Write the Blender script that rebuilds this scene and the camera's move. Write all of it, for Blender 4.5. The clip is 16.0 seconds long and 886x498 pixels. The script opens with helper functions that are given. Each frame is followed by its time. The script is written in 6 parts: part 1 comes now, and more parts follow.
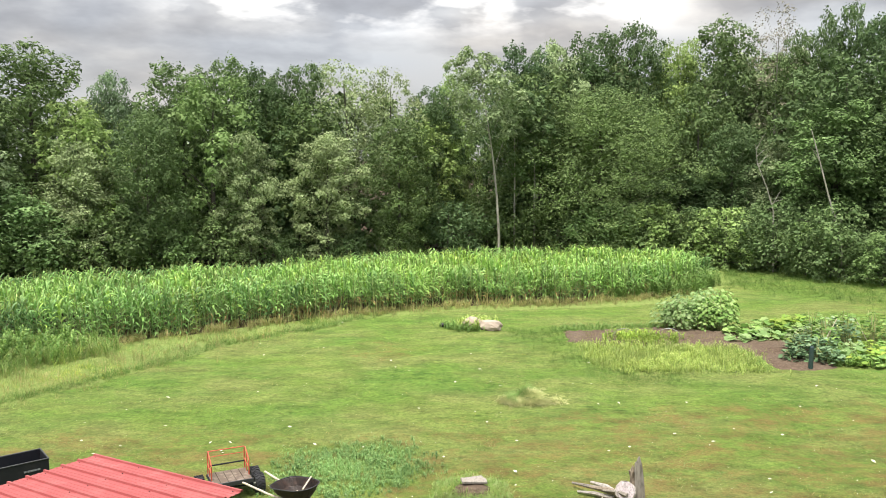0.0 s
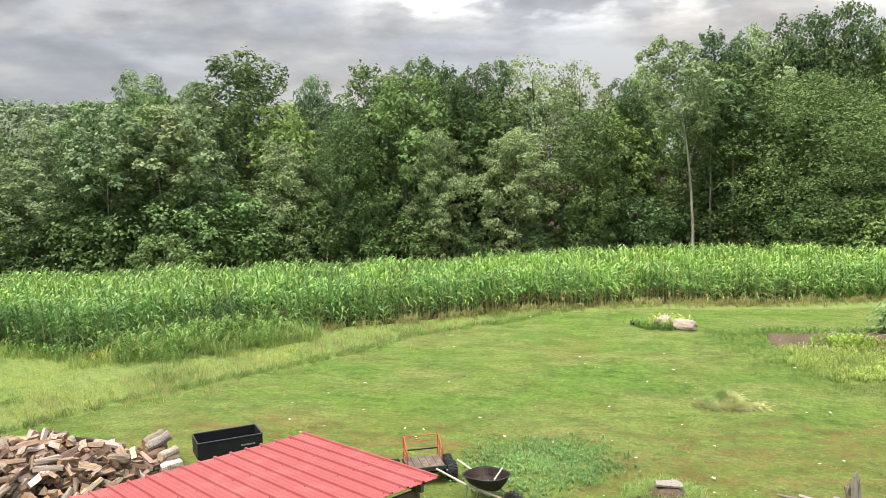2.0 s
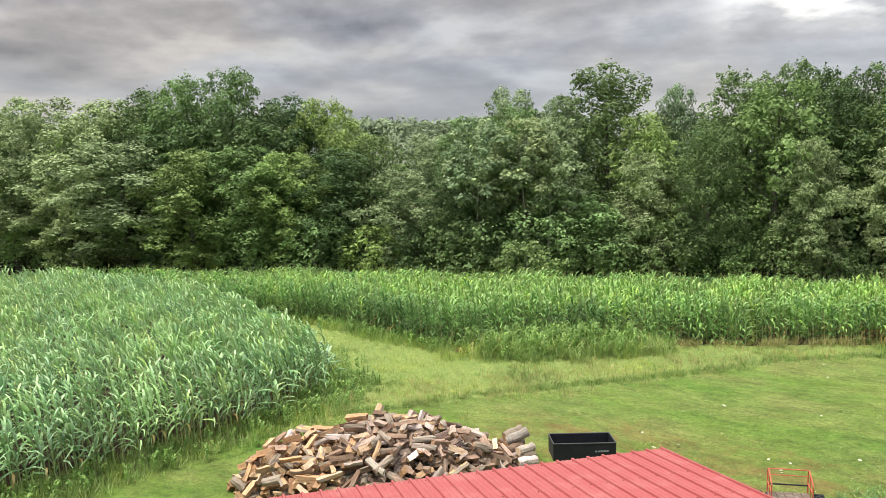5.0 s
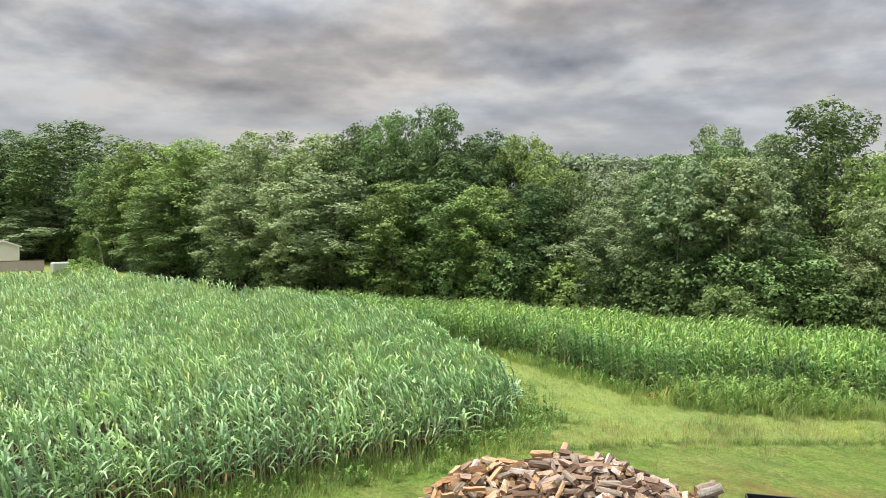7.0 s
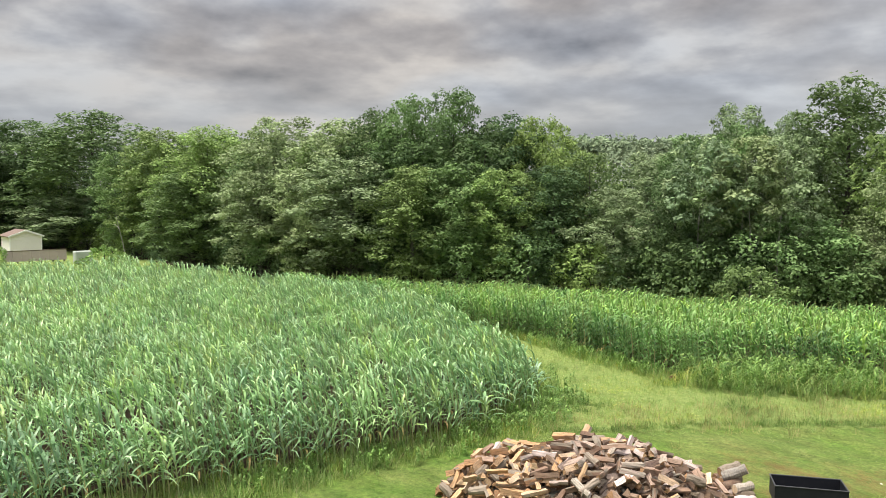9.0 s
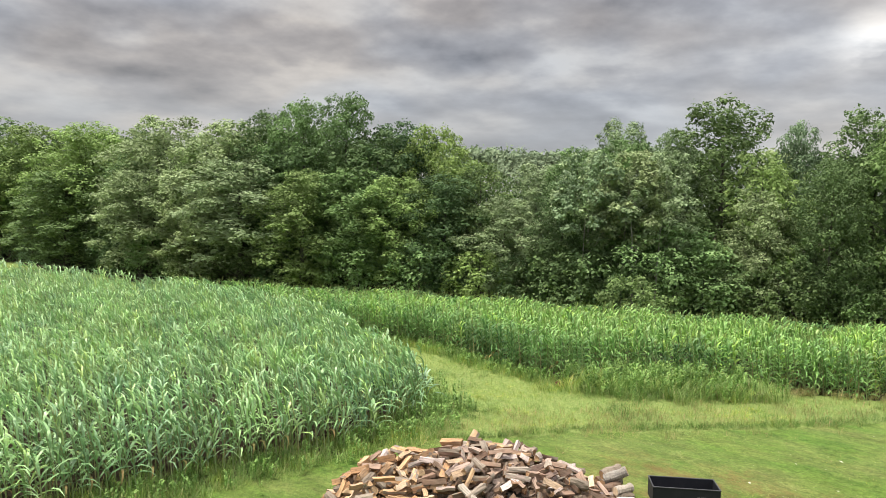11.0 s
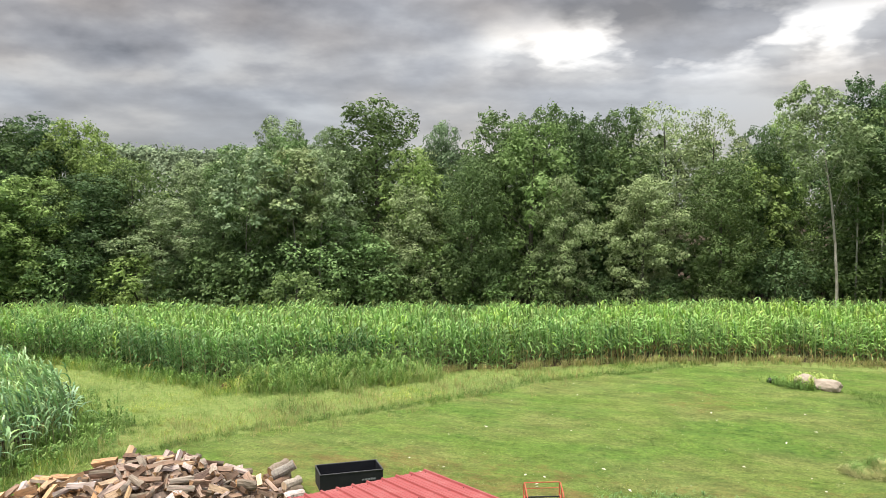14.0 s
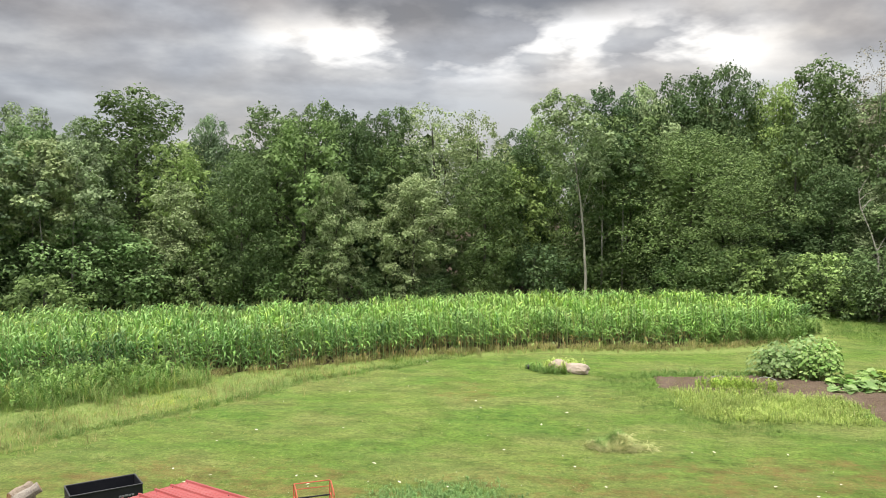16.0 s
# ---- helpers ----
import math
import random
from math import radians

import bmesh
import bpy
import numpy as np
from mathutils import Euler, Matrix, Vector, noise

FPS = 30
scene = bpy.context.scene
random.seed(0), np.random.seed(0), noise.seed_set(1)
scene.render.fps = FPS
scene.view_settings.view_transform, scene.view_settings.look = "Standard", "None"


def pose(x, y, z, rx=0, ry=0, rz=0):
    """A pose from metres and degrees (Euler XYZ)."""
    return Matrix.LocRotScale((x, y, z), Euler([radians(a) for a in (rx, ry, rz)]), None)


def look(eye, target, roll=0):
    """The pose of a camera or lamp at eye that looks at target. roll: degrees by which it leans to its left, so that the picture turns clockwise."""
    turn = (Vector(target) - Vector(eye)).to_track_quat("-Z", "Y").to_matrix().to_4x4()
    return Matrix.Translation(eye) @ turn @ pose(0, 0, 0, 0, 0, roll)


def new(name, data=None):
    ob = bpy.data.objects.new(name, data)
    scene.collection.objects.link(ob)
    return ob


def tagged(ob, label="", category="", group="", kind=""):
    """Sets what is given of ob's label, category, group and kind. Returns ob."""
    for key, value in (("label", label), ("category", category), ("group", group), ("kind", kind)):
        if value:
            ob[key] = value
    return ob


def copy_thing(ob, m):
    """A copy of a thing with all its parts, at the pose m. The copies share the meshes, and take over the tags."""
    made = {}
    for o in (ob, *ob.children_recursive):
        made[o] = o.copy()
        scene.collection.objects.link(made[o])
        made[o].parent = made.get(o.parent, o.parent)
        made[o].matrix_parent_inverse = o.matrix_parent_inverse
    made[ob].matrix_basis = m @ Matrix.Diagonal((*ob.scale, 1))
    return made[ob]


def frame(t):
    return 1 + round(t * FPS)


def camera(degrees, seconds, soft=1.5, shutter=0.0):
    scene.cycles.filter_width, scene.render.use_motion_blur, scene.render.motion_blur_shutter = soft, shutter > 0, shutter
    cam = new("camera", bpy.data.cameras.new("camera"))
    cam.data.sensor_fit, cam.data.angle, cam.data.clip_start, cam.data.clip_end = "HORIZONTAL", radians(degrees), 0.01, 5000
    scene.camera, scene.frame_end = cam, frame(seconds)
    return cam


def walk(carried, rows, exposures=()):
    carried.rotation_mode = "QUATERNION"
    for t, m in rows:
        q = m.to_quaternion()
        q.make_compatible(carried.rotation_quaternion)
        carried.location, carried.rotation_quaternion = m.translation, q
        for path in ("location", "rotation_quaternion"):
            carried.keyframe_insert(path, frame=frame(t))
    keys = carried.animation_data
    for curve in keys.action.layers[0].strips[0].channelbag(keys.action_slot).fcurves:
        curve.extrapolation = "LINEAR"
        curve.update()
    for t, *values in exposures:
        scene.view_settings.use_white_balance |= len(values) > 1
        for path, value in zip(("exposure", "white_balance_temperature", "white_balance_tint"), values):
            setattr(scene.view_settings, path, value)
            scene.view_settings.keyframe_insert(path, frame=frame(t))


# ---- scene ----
cam = camera(57.7, 16.0, soft=0.65)
PATH = [
    (0, (-0.078, -0.079, 6.601), (-0.14, 1.907, 6.379), -0.1),
    (0.5, (-0.085, -0.08, 6.588), (-0.271, 1.9, 6.373), -0.3),
    (1, (-0.114, -0.088, 6.58), (-0.414, 1.878, 6.368), -0.4),
    (1.5, (-0.164, -0.076, 6.562), (-0.566, 1.872, 6.353), -0.6),
    (2, (-0.244, -0.081, 6.562), (-0.757, 1.839, 6.334), -1.0),
    (2.5, (-0.313, -0.083, 6.558), (-0.929, 1.805, 6.326), -1.1),
    (3, (-0.316, -0.104, 6.55), (-1.056, 1.74, 6.326), -1.1),
    (3.5, (-0.405, -0.128, 6.547), (-1.279, 1.657, 6.327), -1.4),
    (4, (-0.449, -0.152, 6.551), (-1.466, 1.558, 6.337), -1.6),
    (4.5, (-0.46, -0.186, 6.535), (-1.611, 1.436, 6.329), -1.4),
    (7, (-0.355, -0.311, 6.568), (-1.961, 0.877, 6.467), 1.0),
    (7.5, (-0.355, -0.322, 6.568), (-1.998, 0.813, 6.458), 0.5),
    (8, (-0.375, -0.324, 6.565), (-2.02, 0.806, 6.431), 0.1),
    (10.5, (-0.49, -0.217, 6.476), (-2.024, 1.061, 6.357), 1.3),
    (11, (-0.533, -0.186, 6.457), (-1.994, 1.174, 6.341), 1.6),
    (11.5, (-0.583, -0.125, 6.452), (-1.946, 1.335, 6.337), 1.6),
    (12, (-0.566, -0.082, 6.439), (-1.816, 1.476, 6.325), 1.4),
    (12.5, (-0.54, -0.059, 6.429), (-1.675, 1.584, 6.319), 1.1),
    (13, (-0.518, -0.041, 6.416), (-1.54, 1.674, 6.308), 0.8),
    (13.5, (-0.47, -0.032, 6.401), (-1.383, 1.744, 6.294), 0.4),
    (14, (-0.367, -0.032, 6.399), (-1.168, 1.797, 6.291), 0.1),
    (14.5, (-0.318, -0.01, 6.389), (-1.001, 1.866, 6.28), -0.0),
    (15, (-0.277, -0.014, 6.409), (-0.837, 1.903, 6.298), 0.1),
    (15.5, (-0.244, -0.012, 6.428), (-0.667, 1.94, 6.315), 0.2),
    (16, (-0.207, 0.007, 6.437), (-0.476, 1.985, 6.323), 0.3),
]
walk(cam, [(t, look(eye, target, roll)) for t, eye, target, roll in PATH], [(0, 0.39), (2, 0.34), (3.5, 0.29), (7, 0.25), (12, 0.22), (16, 0.20)])

# ---- world, sun, exposure ----
SUN_AZ, SUN_EL = radians(150), radians(70)      # bearing to the right of +y is negative
world = bpy.data.worlds.new("world")
scene.world = world
world.use_nodes = True
wt = world.node_tree
wt.nodes.clear()


def wn(kind, **kw):
    n = wt.nodes.new(kind)
    for k, v in kw.items():
        if k in n.inputs:
            n.inputs[k].default_value = v
    return n


def wlink(a, b):
    wt.links.new(a, b)


def wmath(op, a, b=None, clamp=False):
    n = wt.nodes.new("ShaderNodeMath")
    n.operation, n.use_clamp = op, clamp
    for i, v in enumerate((a, b)):
        if v is None:
            continue
        if isinstance(v, (int, float)):
            n.inputs[i].default_value = v
        else:
            wlink(v, n.inputs[i])
    return n.outputs[0]


def wramp(src, stops):
    n = wt.nodes.new("ShaderNodeValToRGB")
    while len(n.color_ramp.elements) < len(stops):
        n.color_ramp.elements.new(0.5)
    for e, (p, c) in zip(n.color_ramp.elements, stops):
        e.position, e.color = p, (*c, 1) if len(c) == 3 else c
    wlink(src, n.inputs[0])
    return n.outputs[0]


# A layered overcast: flat rolls of cloud with lit upper edges, and a bright break below a dark bank.
tc = wn("ShaderNodeTexCoord")
unit = wn("ShaderNodeVectorMath")
unit.operation = "NORMALIZE"
wlink(tc.outputs["Generated"], unit.inputs[0])
sep = wn("ShaderNodeSeparateXYZ")
wlink(unit.outputs[0], sep.inputs[0])
up = wmath("MAXIMUM", sep.outputs[2], 0.0)


def deck(rise):
    """Directions whose height is drawn out low down, so that clouds flatten towards the horizon; rise: looks a little higher up."""
    n = wn("ShaderNodeCombineXYZ")
    wlink(sep.outputs[0], n.inputs[0])
    wlink(sep.outputs[1], n.inputs[1])
    wlink(wmath("MULTIPLY", wmath("LOGARITHM", wmath("ADD", up, 0.10 + rise), math.e), 0.72), n.inputs[2])
    return n.outputs[0]


def cloud(vec, scale, detail, rough, offset, swirl=0.0):
    m = wn("ShaderNodeMapping")
    m.inputs["Location"].default_value = offset
    wlink(vec, m.inputs[0])
    n = wn("ShaderNodeTexNoise", Scale=scale, Detail=detail, Roughness=rough, Distortion=swirl)
    wlink(m.outputs[0], n.inputs["Vector"])
    return n.outputs["Fac"]


def rolls_at(vec):
    """Billows: ridged noise on broader noise."""
    fine = cloud(vec, 6.4, 5.0, 0.52, (3.1, 0.4, 0.0), 0.0)
    broad = cloud(vec, 4.2, 3.0, 0.50, (5.4, 1.9, 0.6))
    return wmath("ADD", wmath("MULTIPLY", fine, 0.62), wmath("MULTIPLY", broad, 0.38))


here, above = deck(0.0), deck(0.012)
rolls = rolls_at(here)
rolls_above = rolls_at(above)
wide = cloud(here, 1.9, 2.0, 0.45, (7.7, 2.3, 1.0))
tint = cloud(here, 3.6, 2.0, 0.5, (1.3, 9.1, 4.0))
dens = wmath("ADD", wmath("MULTIPLY", rolls, 0.84), wmath("MULTIPLY", wide, 0.16))


def toward(deg):
    n = wn("ShaderNodeVectorMath")
    n.operation = "DOT_PRODUCT"
    wlink(unit.outputs[0], n.inputs[0])
    n.inputs[1].default_value = (-math.sin(radians(deg)), math.cos(radians(deg)), 0)
    return n.outputs["Value"]


ahead = toward(6)
bank = wmath("MULTIPLY", wramp(ahead, [(0.93, (0, 0, 0)), (0.965, (1, 1, 1))]), wramp(up, [(0.196, (0, 0, 0)), (0.222, (1, 1, 1)), (0.36, (1, 1, 1)), (0.46, (0, 0, 0))]))
dens = wmath("ADD", dens, wmath("MULTIPLY", bank, 0.17))
edge_light = wmath("MULTIPLY", wmath("SUBTRACT", rolls, rolls_above), 1.2)
grey = wramp(wmath("SUBTRACT", dens, edge_light), [(0.40, (0.52, 0.51, 0.50)), (0.462, (0.435, 0.425, 0.42)), (0.50, (0.365, 0.357, 0.360)), (0.54, (0.312, 0.304, 0.310)), (0.60, (0.250, 0.242, 0.248)), (0.70, (0.135, 0.130, 0.135))])
warm = wn("ShaderNodeMixRGB")
warm.blend_type = "MULTIPLY"
wlink(wramp(tint, [(0.38, (0.94, 0.99, 1.06)), (0.50, (1.0, 1.0, 1.0)), (0.62, (1.07, 1.0, 0.92))]), warm.inputs[2])
warm.inputs[0].default_value = 1.0
wlink(grey, warm.inputs[1])
# the break, wide and low, where the veiled sun whitens the thin cloud
glow = wmath("MULTIPLY", wramp(toward(3), [(0.925, (0, 0, 0)), (0.960, (1, 1, 1))]), wramp(up, [(0.135, (0, 0, 0)), (0.178, (1, 1, 1)), (0.200, (1, 1, 1)), (0.240, (0, 0, 0))]))
thin = wramp(rolls, [(0.455, (1, 1, 1)), (0.49, (0.5,) * 3), (0.525, (0, 0, 0))])
veil = wmath("MULTIPLY", wmath("MULTIPLY", wramp(toward(3), [(0.80, (0, 0, 0)), (0.97, (1, 1, 1))]), wramp(up, [(0.05, (0.2,) * 3), (0.17, (1, 1, 1)), (0.30, (0.3,) * 3)])), 0.10)
breaks = wmath("ADD", wmath("MULTIPLY", wmath("MULTIPLY", glow, thin), 0.75), veil)
lit = wn("ShaderNodeMixRGB")
lit.blend_type = "MULTIPLY"
lit.inputs[0].default_value = 1.0
lit.inputs[2].default_value = (1.0, 0.965, 0.90, 1)
wlink(breaks, lit.inputs[1])
sky_col = wn("ShaderNodeMixRGB")
sky_col.blend_type = "ADD"
sky_col.inputs[0].default_value = 1.0
wlink(warm.outputs[0], sky_col.inputs[1])
wlink(lit.outputs[0], sky_col.inputs[2])
# pale haze towards the horizon
haze = wn("ShaderNodeMixRGB")
wlink(wramp(up, [(0.0, (0.7,) * 3), (0.07, (0.55,) * 3), (0.16, (0, 0, 0))]), haze.inputs[0])
haze.inputs[2].default_value = (0.372, 0.374, 0.392, 1)
wlink(sky_col.outputs[0], haze.inputs[1])
nishita = wn("ShaderNodeTexSky")
nishita.sky_type, nishita.sun_disc = "NISHITA", False
nishita.sun_elevation, nishita.sun_rotation = SUN_EL, -SUN_AZ
clear = wn("ShaderNodeMixRGB")
clear.inputs[0].default_value = 0.012
wlink(haze.outputs[0], clear.inputs[1])
wlink(nishita.outputs[0], clear.inputs[2])
# an overcast sky brightens towards the zenith
bg = wn("ShaderNodeBackground", Strength=1.0)
wlink(clear.outputs[0], bg.inputs[0])
wlink(wmath("MULTIPLY", wramp(up, [(0.24, (0.2,) * 3), (0.55, (0.62,) * 3), (1.0, (0.78,) * 3)]), 5.0), bg.inputs["Strength"])
wout = wn("ShaderNodeOutputWorld")
wlink(bg.outputs[0], wout.inputs[0])

sun_data = bpy.data.lights.new("sun", "SUN")
sun_data.energy, sun_data.angle, sun_data.color = 5.0, radians(20), (1.0, 0.94, 0.82)
sun = new("sun", sun_data)
sun.matrix_world = look((0, 0, 40), Vector((0, 0, 40)) - 10 * Vector((-math.sin(SUN_AZ) * math.cos(SUN_EL), math.cos(SUN_AZ) * math.cos(SUN_EL), math.sin(SUN_EL))))


# ---- materials ----
class Mat:
    """A node material under construction."""

    def __init__(self, name, rough=0.7, metal=0.0, spec=0.3):
        self.m = bpy.data.materials.new(name)
        self.m.use_nodes = True
        self.t = self.m.node_tree
        self.t.nodes.clear()
        self.out = self.n("ShaderNodeOutputMaterial")
        self.b = self.n("ShaderNodeBsdfPrincipled")
        self.b.inputs["Roughness"].default_value = rough
        self.b.inputs["Metallic"].default_value = metal
        self.b.inputs["Specular IOR Level"].default_value = spec
        self.l(self.b.outputs[0], self.out.inputs[0])

    def n(self, kind, **kw):
        node = self.t.nodes.new(kind)
        for k, v in kw.items():
            node.inputs[k].default_value = v
        return node

    def l(self, a, b):
        self.t.links.new(a, b)

    def pos(self, object_space=False):
        if object_space:
            return self.n("ShaderNodeTexCoord").outputs["Object"]
        return self.n("ShaderNodeNewGeometry").outputs["Position"]

    def noise(self, scale, detail=4.0, rough=0.6, vec=None, stretch=None):
        vec = vec or self.pos()
        if stretch:
            mp = self.n("ShaderNodeMapping")
            mp.inputs["Scale"].default_value = stretch
            self.l(vec, mp.inputs[0])
            vec = mp.outputs[0]
        n = self.n("ShaderNodeTexNoise", Scale=scale, Detail=detail, Roughness=rough)
        self.l(vec, n.inputs["Vector"])
        return n.outputs["Fac"]

    def ramp(self, src, stops):
        n = self.n("ShaderNodeValToRGB")
        while len(n.color_ramp.elements) < len(stops):
            n.color_ramp.elements.new(0.5)
        for e, (p, c) in zip(n.color_ramp.elements, stops):
            e.position = p
            e.color = (c, c, c, 1) if isinstance(c, (int, float)) else (*c, 1)
        self.l(src, n.inputs[0])
        return n.outputs[0]

    def mix(self, fac, a, b, mode="MIX"):
        n = self.n("ShaderNodeMixRGB")
        n.blend_type = mode
        for s, v in zip(n.inputs, (fac, a, b)):
            if isinstance(v, (int, float)):
                s.default_value = v if s.type == "VALUE" else (v, v, v, 1)
            elif isinstance(v, tuple):
                s.default_value = (*v, 1)
            else:
                self.l(v, s)
        return n.outputs[0]

    def color(self, src):
        if isinstance(src, tuple):
            self.b.inputs["Base Color"].default_value = (*src, 1)
        else:
            self.l(src, self.b.inputs["Base Color"])
        return self

    def bump(self, src, strength=0.3, distance=0.02):
        n = self.n("ShaderNodeBump", Strength=strength, Distance=distance)
        self.l(src, n.inputs["Height"])
        self.l(n.outputs[0], self.b.inputs["Normal"])
        return self

    def translucent(self, src, share):
        tr = self.n("ShaderNodeBsdfTranslucent")
        self.l(src, tr.inputs[0])
        mx = self.n("ShaderNodeMixShader", Fac=share)
        self.l(self.b.outputs[0], mx.inputs[1])
        self.l(tr.outputs[0], mx.inputs[2])
        self.l(mx.outputs[0], self.out.inputs[0])
        return self


def leaf_mat(name, stops, rough=0.5, share=0.3, scale=0.35, tone=(0.75, 1.2), spec=0.35, each=False, ripe=None, plant=None):
    """Foliage: a colour for each leaf, drifting over metres."""
    m = Mat(name, rough, 0, spec)
    isl = m.n("ShaderNodeNewGeometry").outputs["Random Per Island"]
    col = m.ramp(isl, stops)
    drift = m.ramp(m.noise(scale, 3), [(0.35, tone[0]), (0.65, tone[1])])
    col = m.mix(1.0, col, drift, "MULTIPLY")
    if plant:
        own = m.n("ShaderNodeAttribute")
        own.attribute_name = "tone"
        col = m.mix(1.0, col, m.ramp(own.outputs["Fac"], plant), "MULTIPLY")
    if ripe:
        spots = m.mix(0.5, m.noise(ripe, 3, 0.55), m.noise(ripe * 7, 3, 0.6))
        col = m.mix(1.0, col, m.ramp(spots, [(0.40, (0.92, 0.98, 1.10)), (0.52, (1.0, 1.0, 1.0)), (0.62, (1.34, 1.16, 0.74))]), "MULTIPLY")
    if each:
        own = m.n("ShaderNodeObjectInfo").outputs["Random"]
        col = m.mix(1.0, col, m.ramp(own, [(0.0, (0.70, 0.78, 0.80)), (0.35, (0.95, 0.96, 0.92)), (0.7, (1.16, 1.10, 0.94)), (1.0, (1.28, 1.28, 1.24))]), "MULTIPLY")
    m.color(col).translucent(col, share)
    return m.m


# Tint by plant; its dark end also holds shade painted on edge plants.
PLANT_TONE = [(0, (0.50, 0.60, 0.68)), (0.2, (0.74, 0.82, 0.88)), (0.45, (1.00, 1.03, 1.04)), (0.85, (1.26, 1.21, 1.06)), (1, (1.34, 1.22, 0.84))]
CORN_LEAF = leaf_mat("corn_leaf", [(0, (0.200, 0.345, 0.138)), (0.5, (0.288, 0.464, 0.196)), (0.9, (0.375, 0.547, 0.256)), (1, (0.496, 0.647, 0.389))], 0.42, 0.24, 0.6, spec=0.6, plant=PLANT_TONE)
CORN_LEAF_LIGHT = leaf_mat("corn_leaf_light", [(0, (0.180, 0.326, 0.084)), (0.5, (0.252, 0.433, 0.118)), (0.9, (0.331, 0.504, 0.153)), (1, (0.431, 0.578, 0.232))], 0.48, 0.28, 0.6, spec=0.34, plant=PLANT_TONE)
CORN_DRY = leaf_mat("corn_dry_leaf", [(0, (0.34, 0.24, 0.09)), (0.5, (0.44, 0.31, 0.13)), (1, (0.30, 0.29, 0.09))], 0.7, 0.25)
CORN_STALK = leaf_mat("corn_stalk", [(0, (0.24, 0.33, 0.12)), (0.75, (0.36, 0.43, 0.19)), (1, (0.44, 0.38, 0.19))], 0.55, 0.05)
CORN_TASSEL = leaf_mat("corn_tassel", [(0, (0.187, 0.259, 0.072)), (1, (0.302, 0.338, 0.122))], 0.7, 0.25)
# Tree leaves: the 0.55 drift paints clump-sized light and shade into the colour.
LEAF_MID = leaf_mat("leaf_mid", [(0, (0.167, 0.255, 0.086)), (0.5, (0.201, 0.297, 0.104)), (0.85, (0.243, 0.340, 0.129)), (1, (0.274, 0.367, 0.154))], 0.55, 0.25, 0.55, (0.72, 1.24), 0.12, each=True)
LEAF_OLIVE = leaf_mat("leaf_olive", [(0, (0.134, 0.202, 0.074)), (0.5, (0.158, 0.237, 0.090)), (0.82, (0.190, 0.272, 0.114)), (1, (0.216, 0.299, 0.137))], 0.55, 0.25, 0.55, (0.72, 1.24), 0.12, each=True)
# A dark species tone that also carries painted shade in the wood.
LEAF_DARK_SHADE = leaf_mat("leaf_dark_shade", [(0, (0.084, 0.138, 0.057)), (0.5, (0.102, 0.161, 0.066)), (0.85, (0.125, 0.187, 0.079)), (1, (0.143, 0.204, 0.094))], 0.55, 0.25, 0.55, (0.72, 1.24), 0.12, each=True)
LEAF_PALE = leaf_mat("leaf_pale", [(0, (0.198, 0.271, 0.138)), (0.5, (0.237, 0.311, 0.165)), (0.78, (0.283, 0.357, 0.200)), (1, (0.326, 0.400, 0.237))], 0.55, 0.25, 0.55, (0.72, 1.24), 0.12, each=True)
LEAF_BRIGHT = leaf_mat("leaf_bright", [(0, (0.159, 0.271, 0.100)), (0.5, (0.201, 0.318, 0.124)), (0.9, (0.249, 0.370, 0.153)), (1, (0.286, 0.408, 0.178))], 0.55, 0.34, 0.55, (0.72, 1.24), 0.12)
LEAF_WISP = leaf_mat("leaf_wisp", [(0, (0.20, 0.185, 0.13)), (0.5, (0.27, 0.26, 0.185)), (1, (0.36, 0.34, 0.26))], 0.7, 0.2, 0.9)
KALE_LEAF = leaf_mat("kale_leaf", [(0, (0.085, 0.160, 0.075)), (0.5, (0.140, 0.230, 0.110)), (1, (0.22, 0.32, 0.18))], 0.55, 0.2, 0.5, spec=0.15)
# Paler and bluer green: distance haze mixed into the leaf colour.
LEAF_FAR_HAZY = leaf_mat("leaf_far_hazy", [(0, (0.131, 0.188, 0.105)), (1, (0.237, 0.306, 0.175))], 0.7, 0.2, 0.05)
GRASS_SHORT = leaf_mat("grass_short", [(0, (0.084, 0.143, 0.028)), (0.4, (0.149, 0.222, 0.047)), (0.85, (0.226, 0.271, 0.080)), (1, (0.323, 0.286, 0.143))], 0.6, 0.3, 0.5, ripe=0.30)
GRASS_ROUGH = leaf_mat("grass_rough", [(0, (0.146, 0.249, 0.053)), (0.5, (0.240, 0.362, 0.085)), (0.84, (0.348, 0.418, 0.132)), (1, (0.451, 0.404, 0.197))], 0.6, 0.3, 0.6, ripe=0.35)
GRASS_DRY = leaf_mat("grass_dry", [(0, (0.19, 0.25, 0.065)), (0.45, (0.28, 0.29, 0.10)), (0.75, (0.38, 0.33, 0.14)), (1, (0.48, 0.38, 0.19))], 0.7, 0.3, 0.6)
# Dark grass green, lowered further to imitate shade beside the wood.
EDGE_GREEN = leaf_mat("edge_green", [(0, (0.072, 0.145, 0.025)), (0.6, (0.119, 0.212, 0.038)), (1, (0.187, 0.272, 0.064))], 0.6, 0.3, 0.6)
WEED_LEAF = leaf_mat("weed_leaf", [(0, (0.120, 0.230, 0.052)), (0.6, (0.190, 0.325, 0.075)), (1, (0.30, 0.42, 0.12))], 0.55, 0.3, 0.5)
CLOVER_LEAF = leaf_mat("clover_leaf", [(0, (0.129, 0.250, 0.075)), (0.6, (0.207, 0.360, 0.115)), (1, (0.314, 0.460, 0.170))], 0.55, 0.3, 0.5)
